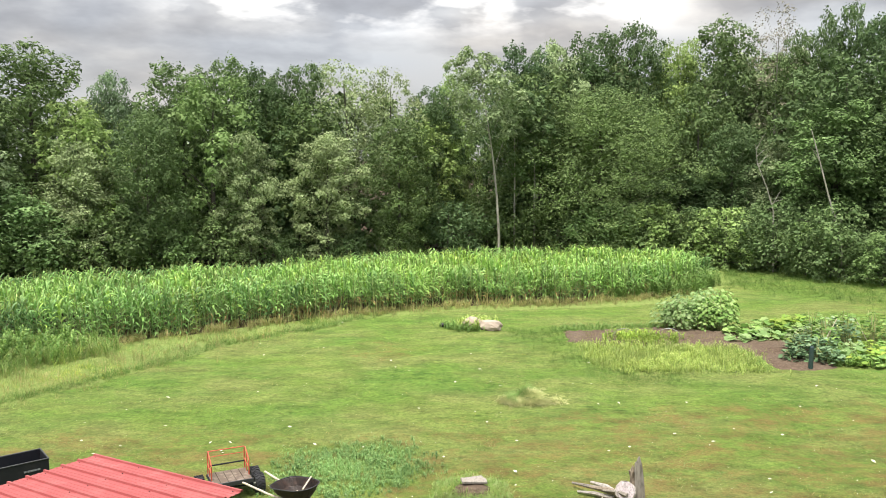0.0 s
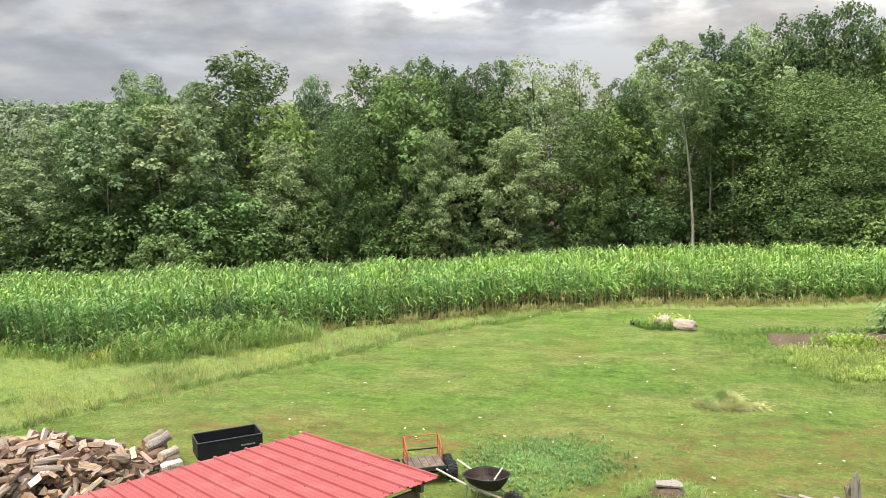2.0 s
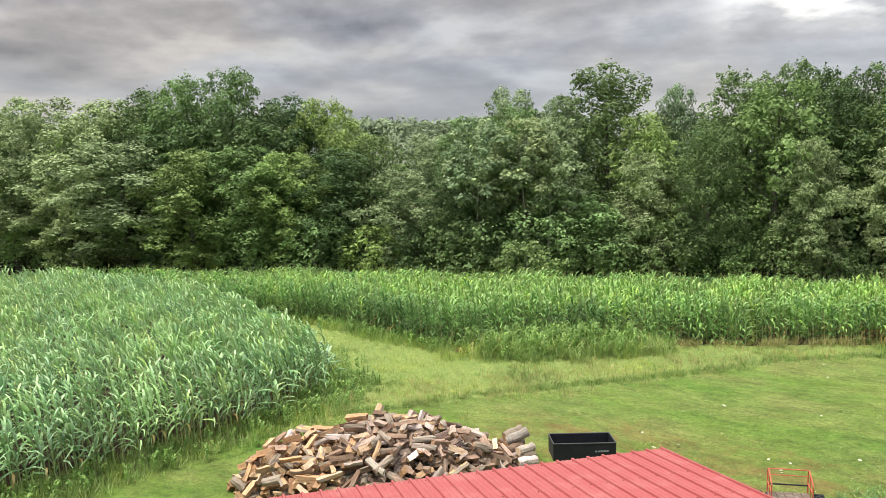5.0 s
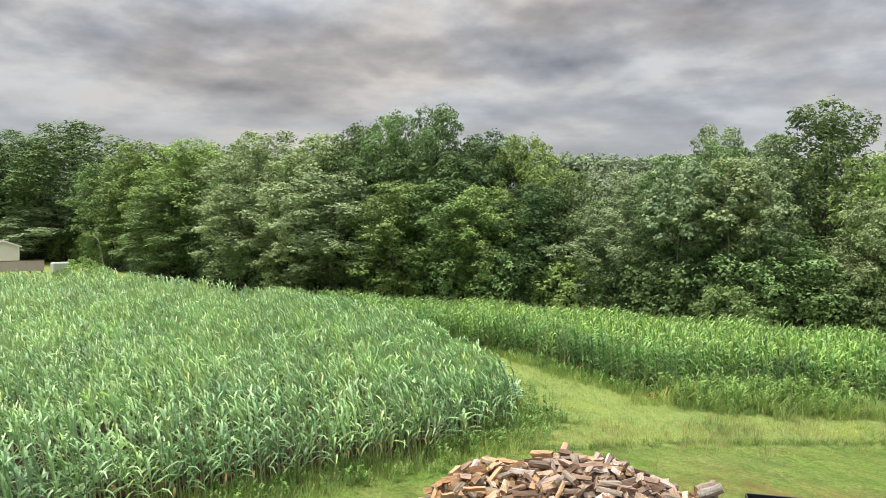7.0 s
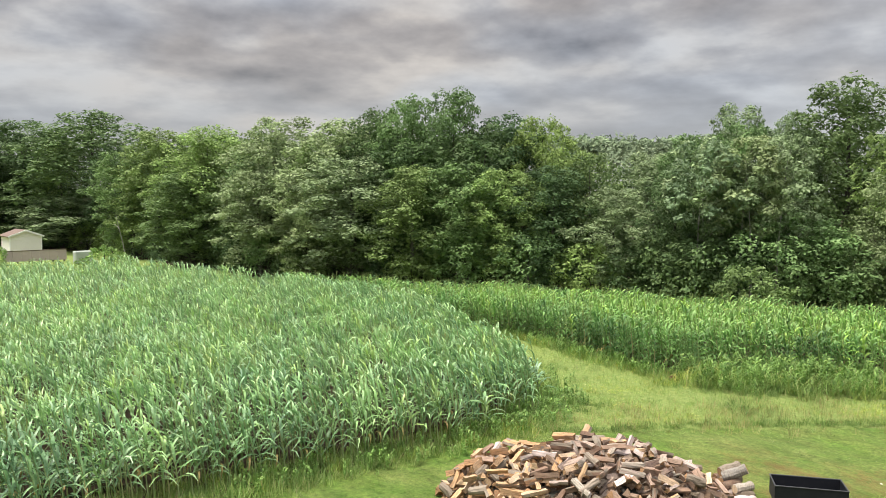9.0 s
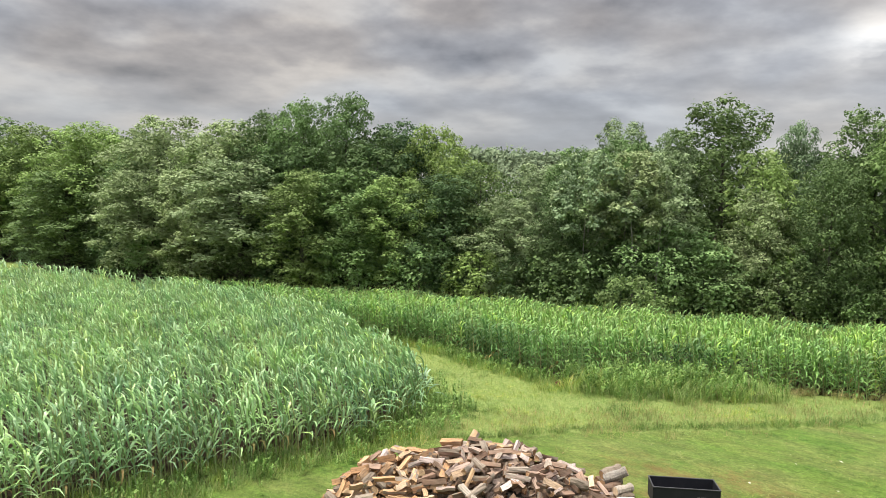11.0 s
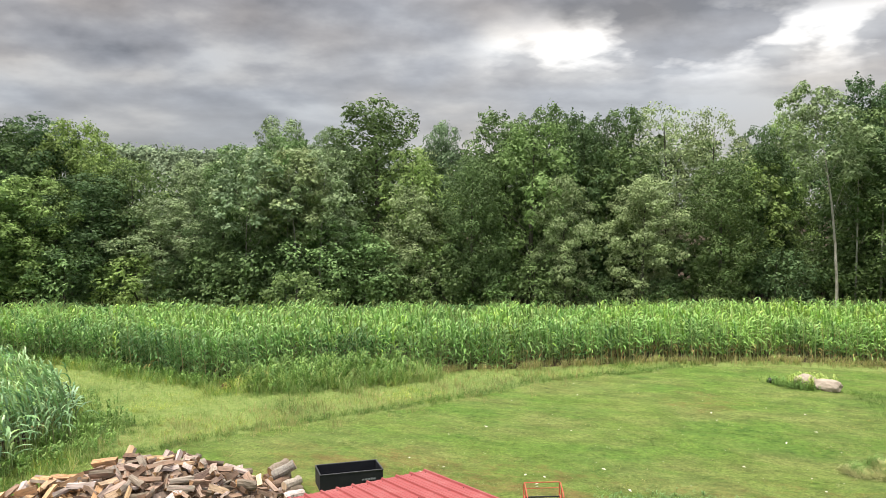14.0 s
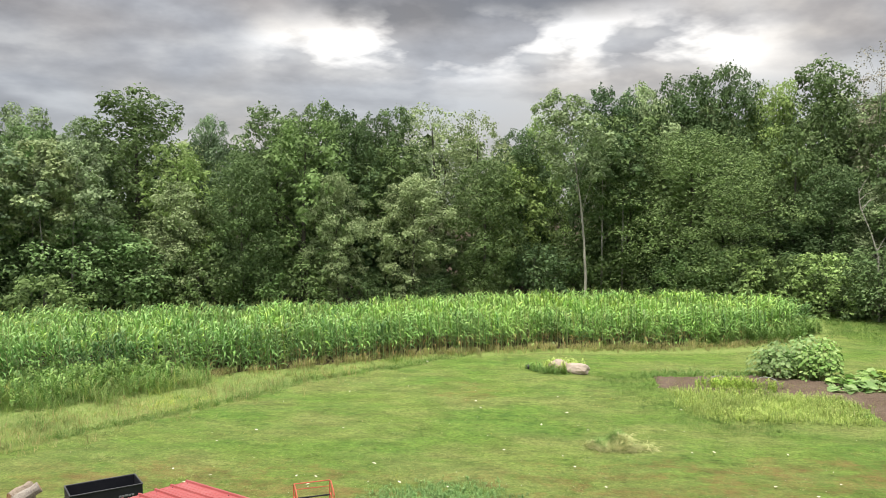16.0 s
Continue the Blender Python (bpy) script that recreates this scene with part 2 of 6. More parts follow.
YELLOW_WEED = leaf_mat("yellow_weed", [(0, (0.259, 0.366, 0.079)), (0.6, (0.374, 0.472, 0.121)), (1, (0.506, 0.551, 0.189))], 0.6, 0.3, 0.5)
SQUASH_LEAF = leaf_mat("squash_leaf", [(0, (0.14, 0.26, 0.065)), (0.6, (0.22, 0.35, 0.095)), (1, (0.34, 0.44, 0.18))], 0.5, 0.25, 0.5, spec=0.12)
LIME_LEAF = leaf_mat("lime_leaf", [(0, (0.20, 0.34, 0.055)), (0.7, (0.31, 0.43, 0.085)), (1, (0.42, 0.49, 0.10))], 0.5, 0.3, 0.6, spec=0.12)
BLUE_LEAF = leaf_mat("blue_green_leaf", [(0, (0.22, 0.345, 0.13)), (0.6, (0.31, 0.445, 0.185)), (1, (0.41, 0.53, 0.26))], 0.55, 0.48, 0.5, spec=0.12)


def bark_mat(name, dark, light):
    m = Mat(name, 0.9, 0, 0.1)
    n1 = m.noise(7, 5, 0.65, stretch=(1, 1, 0.18))
    m.color(m.mix(m.ramp(m.noise(1.1, 3), [(0.4, 0.0), (0.7, 0.5)]), m.ramp(n1, [(0.35, dark), (0.68, light)]), (0.12, 0.14, 0.09)))
    m.bump(n1, 0.8, 0.03)
    return m.m


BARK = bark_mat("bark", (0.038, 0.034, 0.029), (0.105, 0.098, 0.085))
BARK_PALE = bark_mat("bark_pale", (0.19, 0.18, 0.16), (0.42, 0.40, 0.36))


def ground_mat():
    """One sheet: mown lawn, rough meadow, bare litter, by the zone attribute and by noise."""
    m = Mat("ground", 0.95, 0, 0.1)
    zone = m.n("ShaderNodeAttribute")
    zone.attribute_name = "zone"
    z = m.n("ShaderNodeSeparateColor")
    m.l(zone.outputs["Color"], z.inputs[0])
    edge = m.ramp(m.noise(1.6, 5, 0.7), [(0.3, 0.0), (0.7, 1.0)])

    def mask(sock):
        a = m.n("ShaderNodeMath")
        a.operation = "MULTIPLY_ADD"
        m.l(edge, a.inputs[0])
        a.inputs[1].default_value = 0.5
        m.l(sock, a.inputs[2])
        return m.ramp(a.outputs[0], [(0.62, 0.0), (0.88, 1.0)])

    fine = m.noise(22, 6, 0.75)
    mid = m.noise(2.3, 5, 0.65)
    wide = m.noise(0.28, 4, 0.6)
    lawn = m.ramp(fine, [(0.30, (0.086, 0.150, 0.028)), (0.46, (0.165, 0.258, 0.050)), (0.60, (0.225, 0.318, 0.070)), (0.76, (0.330, 0.390, 0.130))])
    clover = m.ramp(mid, [(0.36, (0.085, 0.170, 0.034)), (0.52, (0.145, 0.255, 0.048)), (0.68, (0.215, 0.318, 0.066))])
    lawn = m.mix(m.ramp(wide, [(0.40, 0.0), (0.58, 0.8)]), lawn, clover)
    straw = m.ramp(fine, [(0.3, (0.180, 0.190, 0.062)), (0.7, (0.390, 0.380, 0.150))])
    lawn = m.mix(m.ramp(m.noise(0.30, 7, 0.70, stretch=(0.7, 1.2, 1)), [(0.42, 0.0), (0.60, 0.58)]), lawn, straw)
    tuft = m.noise(7.5, 6, 0.80)
    lawn = m.mix(1.0, lawn, m.ramp(tuft, [(0.34, 0.66), (0.48, 1.04), (0.64, 1.34)]), "MULTIPLY")
    lawn = m.mix(m.ramp(m.noise(3.4, 5, 0.7, stretch=(0.8, 1.2, 1)), [(0.55, 0.0), (0.68, 0.6)]), lawn, (0.085, 0.130, 0.036))
    lawn = m.mix(m.ramp(m.noise(0.5, 6, 0.72, stretch=(0.6, 1.4, 1)), [(0.50, 0.0), (0.64, 0.6)]), lawn, m.mix(0.5, lawn, (0.105, 0.225, 0.044)))
    earth = m.ramp(fine, [(0.3, (0.170, 0.118, 0.042)), (0.7, (0.370, 0.265, 0.105))])
    lawn = m.mix(m.mix(1.0, mask(z.outputs["Blue"]), m.ramp(m.noise(1.1, 7, 0.74, stretch=(0.8, 1.2, 1)), [(0.44, 0.06), (0.62, 0.80)]), "MULTIPLY"), lawn, earth)
    # Patchy tone that also paints the light and dark of bumpy turf.
    lawn = m.mix(1.0, lawn, m.ramp(m.noise(1.25, 4, 0.62, stretch=(0.75, 1.3, 1)), [(0.34, 0.76), (0.50, 0.98), (0.66, 1.14)]), "MULTIPLY")
    lawn = m.mix(1.0, lawn, (0.695, 0.705, 0.70), "MULTIPLY")
    rough = m.ramp(m.noise(5, 7, 0.78), [(0.3, (0.100, 0.160, 0.040)), (0.5, (0.200, 0.265, 0.075)), (0.75, (0.33, 0.325, 0.135))])
    soil = m.ramp(m.noise(13, 6, 0.7), [(0.3, (0.030, 0.023, 0.016)), (0.7, (0.072, 0.050, 0.035))])
    col = m.mix(mask(z.outputs["Red"]), lawn, rough)
    col = m.mix(mask(z.outputs["Green"]), col, soil)
    m.color(col)
    m.bump(m.mix(0.6, fine, tuft), 1.0, 0.11)
    return m.m


GROUND = ground_mat()


def soil_mat():
    m = Mat("garden_soil", 0.95, 0, 0.15)
    n = m.noise(11, 7, 0.7)
    m.color(m.mix(m.ramp(m.noise(1.2, 4), [(0.4, 0.0), (0.7, 0.6)]), m.ramp(n, [(0.3, (0.052, 0.036, 0.025)), (0.55, (0.120, 0.086, 0.062)), (0.75, (0.23, 0.175, 0.13))]), (0.15, 0.118, 0.088)))
    m.bump(n, 1.0, 0.06)
    return m.m


SOIL = soil_mat()


def wood_mat(name, stops, stretch=(9, 9, 0.9), rough=0.8):
    """Split or weathered wood: grain along z, a tone for each piece."""
    m = Mat(name, rough, 0, 0.15)
    rnd = m.n("ShaderNodeObjectInfo").outputs["Random"]
    grain = m.noise(4, 6, 0.7, m.pos(True), stretch)
    col = m.mix(0.85, m.ramp(rnd, stops), m.ramp(grain, [(0.34, 0.30), (0.50, 0.92), (0.64, 1.15)]), "MULTIPLY")
    col = m.mix(m.ramp(m.noise(2.2, 5, 0.7, m.pos(True), (3, 3, 1)), [(0.45, 0.0), (0.70, 0.25)]), col, (0.26, 0.215, 0.17))
    stain = m.ramp(m.noise(6, 4, 0.6, m.pos(True)), [(0.55, 0.0), (0.78, 0.4)])
    m.color(m.mix(stain, col, (0.20, 0.16, 0.12)))
    m.bump(grain, 0.6, 0.012)
    return m.m


WOOD_SPLIT = wood_mat("split_wood", [(0, (0.266, 0.149, 0.082)), (0.25, (0.427, 0.246, 0.126)), (0.5, (0.551, 0.353, 0.194)), (0.75, (0.465, 0.326, 0.213)), (1, (0.684, 0.521, 0.359))])
WOOD_GREY = wood_mat("weathered_wood", [(0, (0.139, 0.086, 0.060)), (0.3, (0.267, 0.176, 0.125)), (0.6, (0.371, 0.262, 0.202)), (0.88, (0.418, 0.331, 0.291)), (1, (0.650, 0.544, 0.515))])
WOOD_BARK = wood_mat("log_bark", [(0, (0.17, 0.135, 0.10)), (0.6, (0.29, 0.24, 0.19)), (1, (0.42, 0.37, 0.31))])
WOOD_END = wood_mat("log_end_grain", [(0, (0.171, 0.095, 0.050)), (0.5, (0.312, 0.179, 0.089)), (1, (0.436, 0.284, 0.158))])
WOOD_HANDLE = wood_mat("handle_wood", [(0, (0.55, 0.48, 0.38)), (1, (0.62, 0.55, 0.45))])


def paint_mat(name, base, wear, rough=0.45, metal=0.0, scale=5.0, amount=0.5, spec=0.4):
    m = Mat(name, rough, metal, spec)
    n = m.noise(scale, 6, 0.7)
    m.color(m.mix(m.ramp(n, [(0.5, 0.0), (0.75, amount)]), m.mix(m.ramp(m.noise(scale * 9, 3), [(0.3, 0.0), (0.8, 0.35)]), base, tuple(c * 0.8 for c in base)), wear))
    m.bump(m.noise(scale * 8, 3), 0.12, 0.004)
    return m.m


ROOF_RED = paint_mat("red_painted_metal", (0.300, 0.072, 0.072), (0.38, 0.155, 0.145), 0.55, 0.0, 1.6, 0.6, 0.3)
TIN_WALL = paint_mat("shed_boards", (0.10, 0.075, 0.055), (0.18, 0.15, 0.12), 0.85)
DARK_POLY = paint_mat("black_steel", (0.012, 0.013, 0.017), (0.035, 0.035, 0.038), 0.55, 0.0, 4.0, 0.35, 0.25)
RIM_GREY = paint_mat("worn_black_rim", (0.032, 0.033, 0.037), (0.10, 0.10, 0.105), 0.45)
RED_TUBE = paint_mat("red_tube_paint", (0.44, 0.085, 0.045), (0.33, 0.15, 0.10), 0.5)
RUBBER = paint_mat("tyre_rubber", (0.022, 0.023, 0.026), (0.07, 0.065, 0.06), 0.8)
RUST_TRAY = paint_mat("rusty_dark_tray", (0.060, 0.048, 0.045), (0.150, 0.090, 0.066), 0.55, 0.3, 6.0, 0.8)
STEEL = paint_mat("galvanised_steel", (0.35, 0.35, 0.35), (0.25, 0.22, 0.19), 0.45, 0.6)
GREY_DECAL = paint_mat("grey_decal", (0.20, 0.21, 0.23), (0.10, 0.10, 0.11), 0.5)
STONE_WHITE = paint_mat("pale_stone", (0.36, 0.30, 0.245), (0.21, 0.175, 0.135), 0.85, 0, 3.0, 0.75)
POST_GREEN = paint_mat("dark_green_post", (0.022, 0.045, 0.042), (0.06, 0.08, 0.075), 0.6)
SIDING = paint_mat("cream_siding", (0.74, 0.70, 0.67), (0.62, 0.58, 0.55), 0.7)
SHINGLE = paint_mat("tan_shingles", (0.175, 0.125, 0.102), (0.15, 0.115, 0.095), 0.9)
DECK_BROWN = paint_mat("mauve_brown_boards", (0.44, 0.36, 0.35), (0.34, 0.27, 0.26), 0.8)
TRIM_WHITE = paint_mat("white_trim", (0.80, 0.79, 0.77), (0.65, 0.63, 0.6), 0.6)
TARP_GREY = paint_mat("pale_grey_cover", (0.38, 0.42, 0.38), (0.28, 0.31, 0.28), 0.7)
FRAME_DARK = paint_mat("dark_frame", (0.02, 0.02, 0.022), (0.05, 0.05, 0.05), 0.5)
WORN_DECK = paint_mat("worn_deck", (0.12, 0.092, 0.072), (0.34, 0.29, 0.24), 0.8, 0, 5.0, 0.75, 0.2)
FACE_GREY = wood_mat("grey_cut_face", [(0, (0.34, 0.30, 0.31)), (1, (0.42, 0.37, 0.38))])
HEART_PINK = paint_mat("reddish_heartwood", (0.36, 0.17, 0.17), (0.24, 0.10, 0.10), 0.8, 0, 12.0, 0.7)
STUMP_GREY = wood_mat("bleached_stump", [(0, (0.20, 0.18, 0.155)), (0.5, (0.29, 0.265, 0.235)), (1, (0.38, 0.35, 0.32))])
CHIP = paint_mat("fallen_leaf", (0.60, 0.60, 0.46), (0.44, 0.38, 0.22), 0.8)


# ---- builders ----
def mesh_np(name, verts, faces, mats, index=None, smooth=False):
    """A mesh from arrays: faces is an (n, 3) or (n, 4) array or a list of such."""
    me = bpy.data.meshes.new(name)
    groups = faces if isinstance(faces, list) else [faces]
    groups = [np.asarray(g, np.int32) for g in groups if len(g)]
    verts = np.asarray(verts, np.float32)
    me.vertices.add(len(verts))
    me.vertices.foreach_set("co", verts.ravel())
    loops = np.concatenate([g.ravel() for g in groups])
    sizes = np.concatenate([np.full(len(g), g.shape[1], np.int32) for g in groups])
    me.loops.add(len(loops))
    me.loops.foreach_set("vertex_index", loops)
    me.polygons.add(len(sizes))
    me.polygons.foreach_set("loop_start", np.concatenate([[0], np.cumsum(sizes)[:-1]]).astype(np.int32))
    if index is not None:
        me.polygons.foreach_set("material_index", np.asarray(index, np.int32))
    if smooth:
        me.polygons.foreach_set("use_smooth", np.ones(len(sizes), bool))
    for mt in mats:
        me.materials.append(mt)
    me.update(calc_edges=True)
    return me


def part(name, bm, material, parent=None, label=""):
    """A bmesh as one mesh object, under a thing or part."""
    me = bpy.data.meshes.new(name)
    bmesh.ops.recalc_face_normals(bm, faces=bm.faces)
    bm.to_mesh(me)
    bm.free()
    me.materials.append(material)
    ob = new(name, me)
    ob.parent = parent
    return tagged(ob, label)


def thing(name, m, label, category, group="", kind=""):
    ob = new(name)
    ob.matrix_world = m
    ob.empty_display_size = 0.2
    return tagged(ob, label, category, group, kind)


def box(bm, c, s, m=None, bevel=0.0):
    r = bmesh.ops.create_cube(bm, size=1.0, matrix=(m or Matrix()) @ Matrix.Translation(c) @ Matrix.Diagonal((*s, 1)))
    if bevel:
        es = list({e for v in r["verts"] for e in v.link_edges})
        bmesh.ops.bevel(bm, geom=es, offset=bevel, segments=1, affect="EDGES")
    return bm


def rod(bm, pts, rad, sides=8):
    """A bent bar through the points; rad: one radius or one for each."""
    pts = [Vector(p) for p in pts]
    rads = rad if isinstance(rad, (list, tuple)) else [rad] * len(pts)
    rings = []
    for i, p in enumerate(pts):
        d = (pts[min(i + 1, len(pts) - 1)] - pts[max(i - 1, 0)]).normalized()
        a = d.orthogonal().normalized()
        if abs(d.z) < 0.95:
            a = d.cross(Vector((0, 0, 1))).normalized()
        b = d.cross(a)
        rings.append([bm.verts.new(p + rads[i] * (math.cos(2 * math.pi * k / sides) * a + math.sin(2 * math.pi * k / sides) * b)) for k in range(sides)])
    for r0, r1 in zip(rings, rings[1:]):
        for k in range(sides):
            bm.faces.new((r0[k], r0[(k + 1) % sides], r1[(k + 1) % sides], r1[k]))
    bm.faces.new(rings[0][::-1])
    bm.faces.new(rings[-1])
    return bm


def inside(x, y, poly):
    """Which of the points lie in the polygon."""
    res = np.zeros(len(x), bool)
    p = np.asarray(poly, float)
    for (x0, y0), (x1, y1) in zip(p, np.roll(p, -1, 0)):
        c = (y0 > y) != (y1 > y)
        res ^= c & (x < (x1 - x0) * (y - y0) / (y1 - y0 + 1e-12) + x0)
    return res


def edge_dist(x, y, poly, closed=True):
    p = np.asarray(poly, float)
    d = np.full(len(x), 1e9)
    n = len(p) if closed else len(p) - 1
    for i in range(n):
        a, b = p[i], p[(i + 1) % len(p)]
        ab = b - a
        t = np.clip(((x - a[0]) * ab[0] + (y - a[1]) * ab[1]) / (ab @ ab), 0, 1)
        d = np.minimum(d, np.hypot(x - a[0] - t * ab[0], y - a[1] - t * ab[1]))
    return d


def replicate(variants, pick, pos, yaw, size):
    """Joins many turned and scaled copies of small meshes: variants are (verts, quads, index)."""
    vs, fs, ix, base = [], [], [], 0
    for k, (v, f, m) in enumerate(variants):
        w = np.where(pick == k)[0]
        if not len(w):
            continue
        c, s = np.cos(yaw[w])[:, None], np.sin(yaw[w])[:, None]
        sc = size[w] if size.ndim == 2 else np.repeat(size[w, None], 3, 1)
        x = v[None, :, 0] * sc[:, :1]
        y = v[None, :, 1] * sc[:, 1:2]
        z = v[None, :, 2] * sc[:, 2:]
        p = np.stack([x * c - y * s, x * s + y * c, z + 0 * x], -1) + pos[w][:, None]
        vs.append(p.reshape(-1, 3))
        fs.append((f[None] + (base + np.arange(len(w)) * len(v))[:, None, None]).reshape(-1, f.shape[1]))
        ix.append(np.tile(m, len(w)))
        base += len(w) * len(v)
    return np.concatenate(vs), np.concatenate(fs), np.concatenate(ix)


# ---- the plan ----
NEAR_CORN = [(-17.2, -5), (-17.1, 12.8), (-17.6, 14.9), (-18.9, 16.8), (-24, 18.6), (-31, 21.0), (-40, 20.8), (-45.5, 19.2), (-51.4, 17.8), (-59, 16.3), (-62.5, 14.8), (-61, 12), (-60.5, 9), (-60.5, 4), (-56, -5)]
FAR_FRONT = [(-45.5, 19.6), (-40, 21.2), (-31, 21.8), (-27, 23.5), (-23, 22.9), (-18.9, 22.6), (-17.4, 25.2), (-13.6, 27.4), (-9.7, 30.4), (-5.5, 33.5), (-1, 35.7), (4.3, 36.6), (7.1, 37.6), (10.3, 39.6), (12.8, 42.5)]
FAR_BACK = [(12.3, 44), (8.4, 45.5), (2, 45), (-4, 42.6), (-9, 39), (-14.4, 36), (-22, 32.8), (-31, 28.5), (-35.2, 25.6), (-40, 23), (-46, 20.4)]
FAR_CORN = FAR_FRONT + FAR_BACK
MOWN = [(-17.2, -5), (-16.9, 12.0), (-16.3, 14.3), (-15.3, 16.4), (-14.1, 18.5), (-12.6, 20.6), (-11.0, 23.2), (-9.9, 25.5), (-8.2, 28.2), (-6.4, 30.6), (-3.4, 33.4), (-0.8, 34.6), (4.5, 35.3), (8, 36.2), (11.5, 38.5), (14, 43), (15, 47), (17.5, 48), (21, 45), (25, 40), (40, 28), (60, 10), (60, -40), (-17.2, -40)]
FOREST = [(-115, -22), (-112, 0), (-104, 14), (-90, 20), (-72, 21), (-58, 23.5), (-46, 28), (-36, 33.5), (-26, 38.5), (-16, 42.5), (-8, 46.5), (0, 50.5), (8, 52.5), (14, 52.5), (18, 50.5), (21, 47.5), (25, 43), (31, 37), (40, 29)]


def path_at(poly, s):
    """The point at the length s along a polyline, and its left-hand normal."""
    for a, b in zip(poly, poly[1:]):
        a, b = Vector(a), Vector(b)
        n = (b - a).length
        if s <= n or b == Vector(poly[-1]):
            d = (b - a) / n
            return a + d * s, Vector((-d.y, d.x))
        s -= n


# ---- ground ----
def axis(lo, hi, fine_lo, fine_hi, step):
    mid = list(np.arange(fine_lo, fine_hi + 1e-6, step))
    left, right, g = [], [], step
    v = fine_lo
    while v > lo:
        g *= 1.35
        v -= g
        left.append(max(v, lo))
    v, g = fine_hi, step
    while v < hi:
        g *= 1.35
        v += g
        right.append(min(v, hi))
    return np.array(left[::-1] + mid + right)


gx, gy = axis(-3000, 3000, -32, 24, 0.4), axis(-3000, 3000, 6, 50, 0.4)
X, Y = np.meshgrid(gx, gy)
xs, ys = X.ravel(), Y.ravel()
near = ((xs > -40) & (xs < 30) & (ys > 0) & (ys < 60)).astype(float)
zs = near * (0.03 * np.sin(xs * 1.3 + 0.7 * ys) * np.sin(ys * 0.9 - 0.3 * xs) + 0.02 * np.sin(xs * 3.1) * np.sin(2.7 * ys))
ni, nj = len(gx), len(gy)
ii, jj = np.meshgrid(np.arange(ni - 1), np.arange(nj - 1))
q = (jj * ni + ii).ravel()
ground_me = mesh_np("ground", np.stack([xs, ys, zs], -1), np.stack([q, q + 1, q + 1 + ni, q + ni], -1), [GROUND], smooth=True)
mown = inside(xs, ys, MOWN)
corn_in = inside(xs, ys, NEAR_CORN) | inside(xs, ys, FAR_CORN)
dmown = edge_dist(xs, ys, MOWN)
wood = np.zeros(len(xs), bool)
wood |= inside(xs, ys, FOREST + [(400, 20), (3100, 3100), (-3100, 3100), (-3100, -22)])
zone = np.zeros((len(xs), 4), np.float32)
zone[:, 0] = np.where(mown, np.clip(0.5 - dmown * 1.2, 0, 0.5), np.clip(0.5 + dmown * 1.2, 0, 1))
zone[:, 1] = np.clip(corn_in * 1.0 + wood * 1.0, 0, 1)
brown = 1.0 * np.exp(-(((xs - 10) / 7.5) ** 2 + ((ys - 17) / 4.2) ** 2)) + 0.85 * np.exp(-(((xs - 1.2) / 2.6) ** 2 + ((ys - 15.2) / 1.3) ** 2)) + 0.72 * np.exp(-(((xs + 8.5) / 5.0) ** 2 + ((ys - 16.2) / 2.8) ** 2)) + 0.25 * np.exp(-(((xs - 1) / 6.0) ** 2 + ((ys - 18.5) / 2.6) ** 2)) + 0.4 * np.exp(-(((xs + 3) / 3.0) ** 2 + ((ys - 27) / 2.4) ** 2))
zone[:, 2] = np.clip(1.35 * brown, 0, 1)
zone[:, 3] = 1
at = ground_me.color_attributes.new("zone", "FLOAT_COLOR", "POINT")
at.data.foreach_set("color", zone.ravel())
tagged(new("ground", ground_me), "mown green lawn running into rough meadow and bare soil", "ground", kind="structure")


# ---- corn ----
def blade(verts, quads, base, azim, rise, length, width, droop, segs, wind):
    """One arched leaf as a strip of quads with a raised middle line left out; wind: a sideways pull."""
    pts, p, el = [], np.array(base, float), rise
    step = length / segs
    for i in range(segs + 1):
        pts.append(p.copy())
        d = np.array([math.cos(azim) * math.cos(el), math.sin(azim) * math.cos(el), math.sin(el)]) + wind * 1.5 * (i / segs) ** 1.5
        p = p + step * d / np.linalg.norm(d)
        el -= droop / segs * (1.2 - 0.4 * i / segs)
    side = np.array([-math.sin(azim), math.cos(azim), 0.25])
    n0 = len(verts)
    for i, p in enumerate(pts):
        f = i / segs
        w = width * (0.6 + 1.25 * f - 1.82 * f ** 2.6) / 2
        w = max(w, 0.004)
        verts.append(p - side * w)
        verts.append(p + side * w)
    for i in range(segs):
        a = n0 + 2 * i
        quads.append((a, a + 1, a + 3, a + 2))


WIND = np.array([-0.46, -0.55, -0.05])


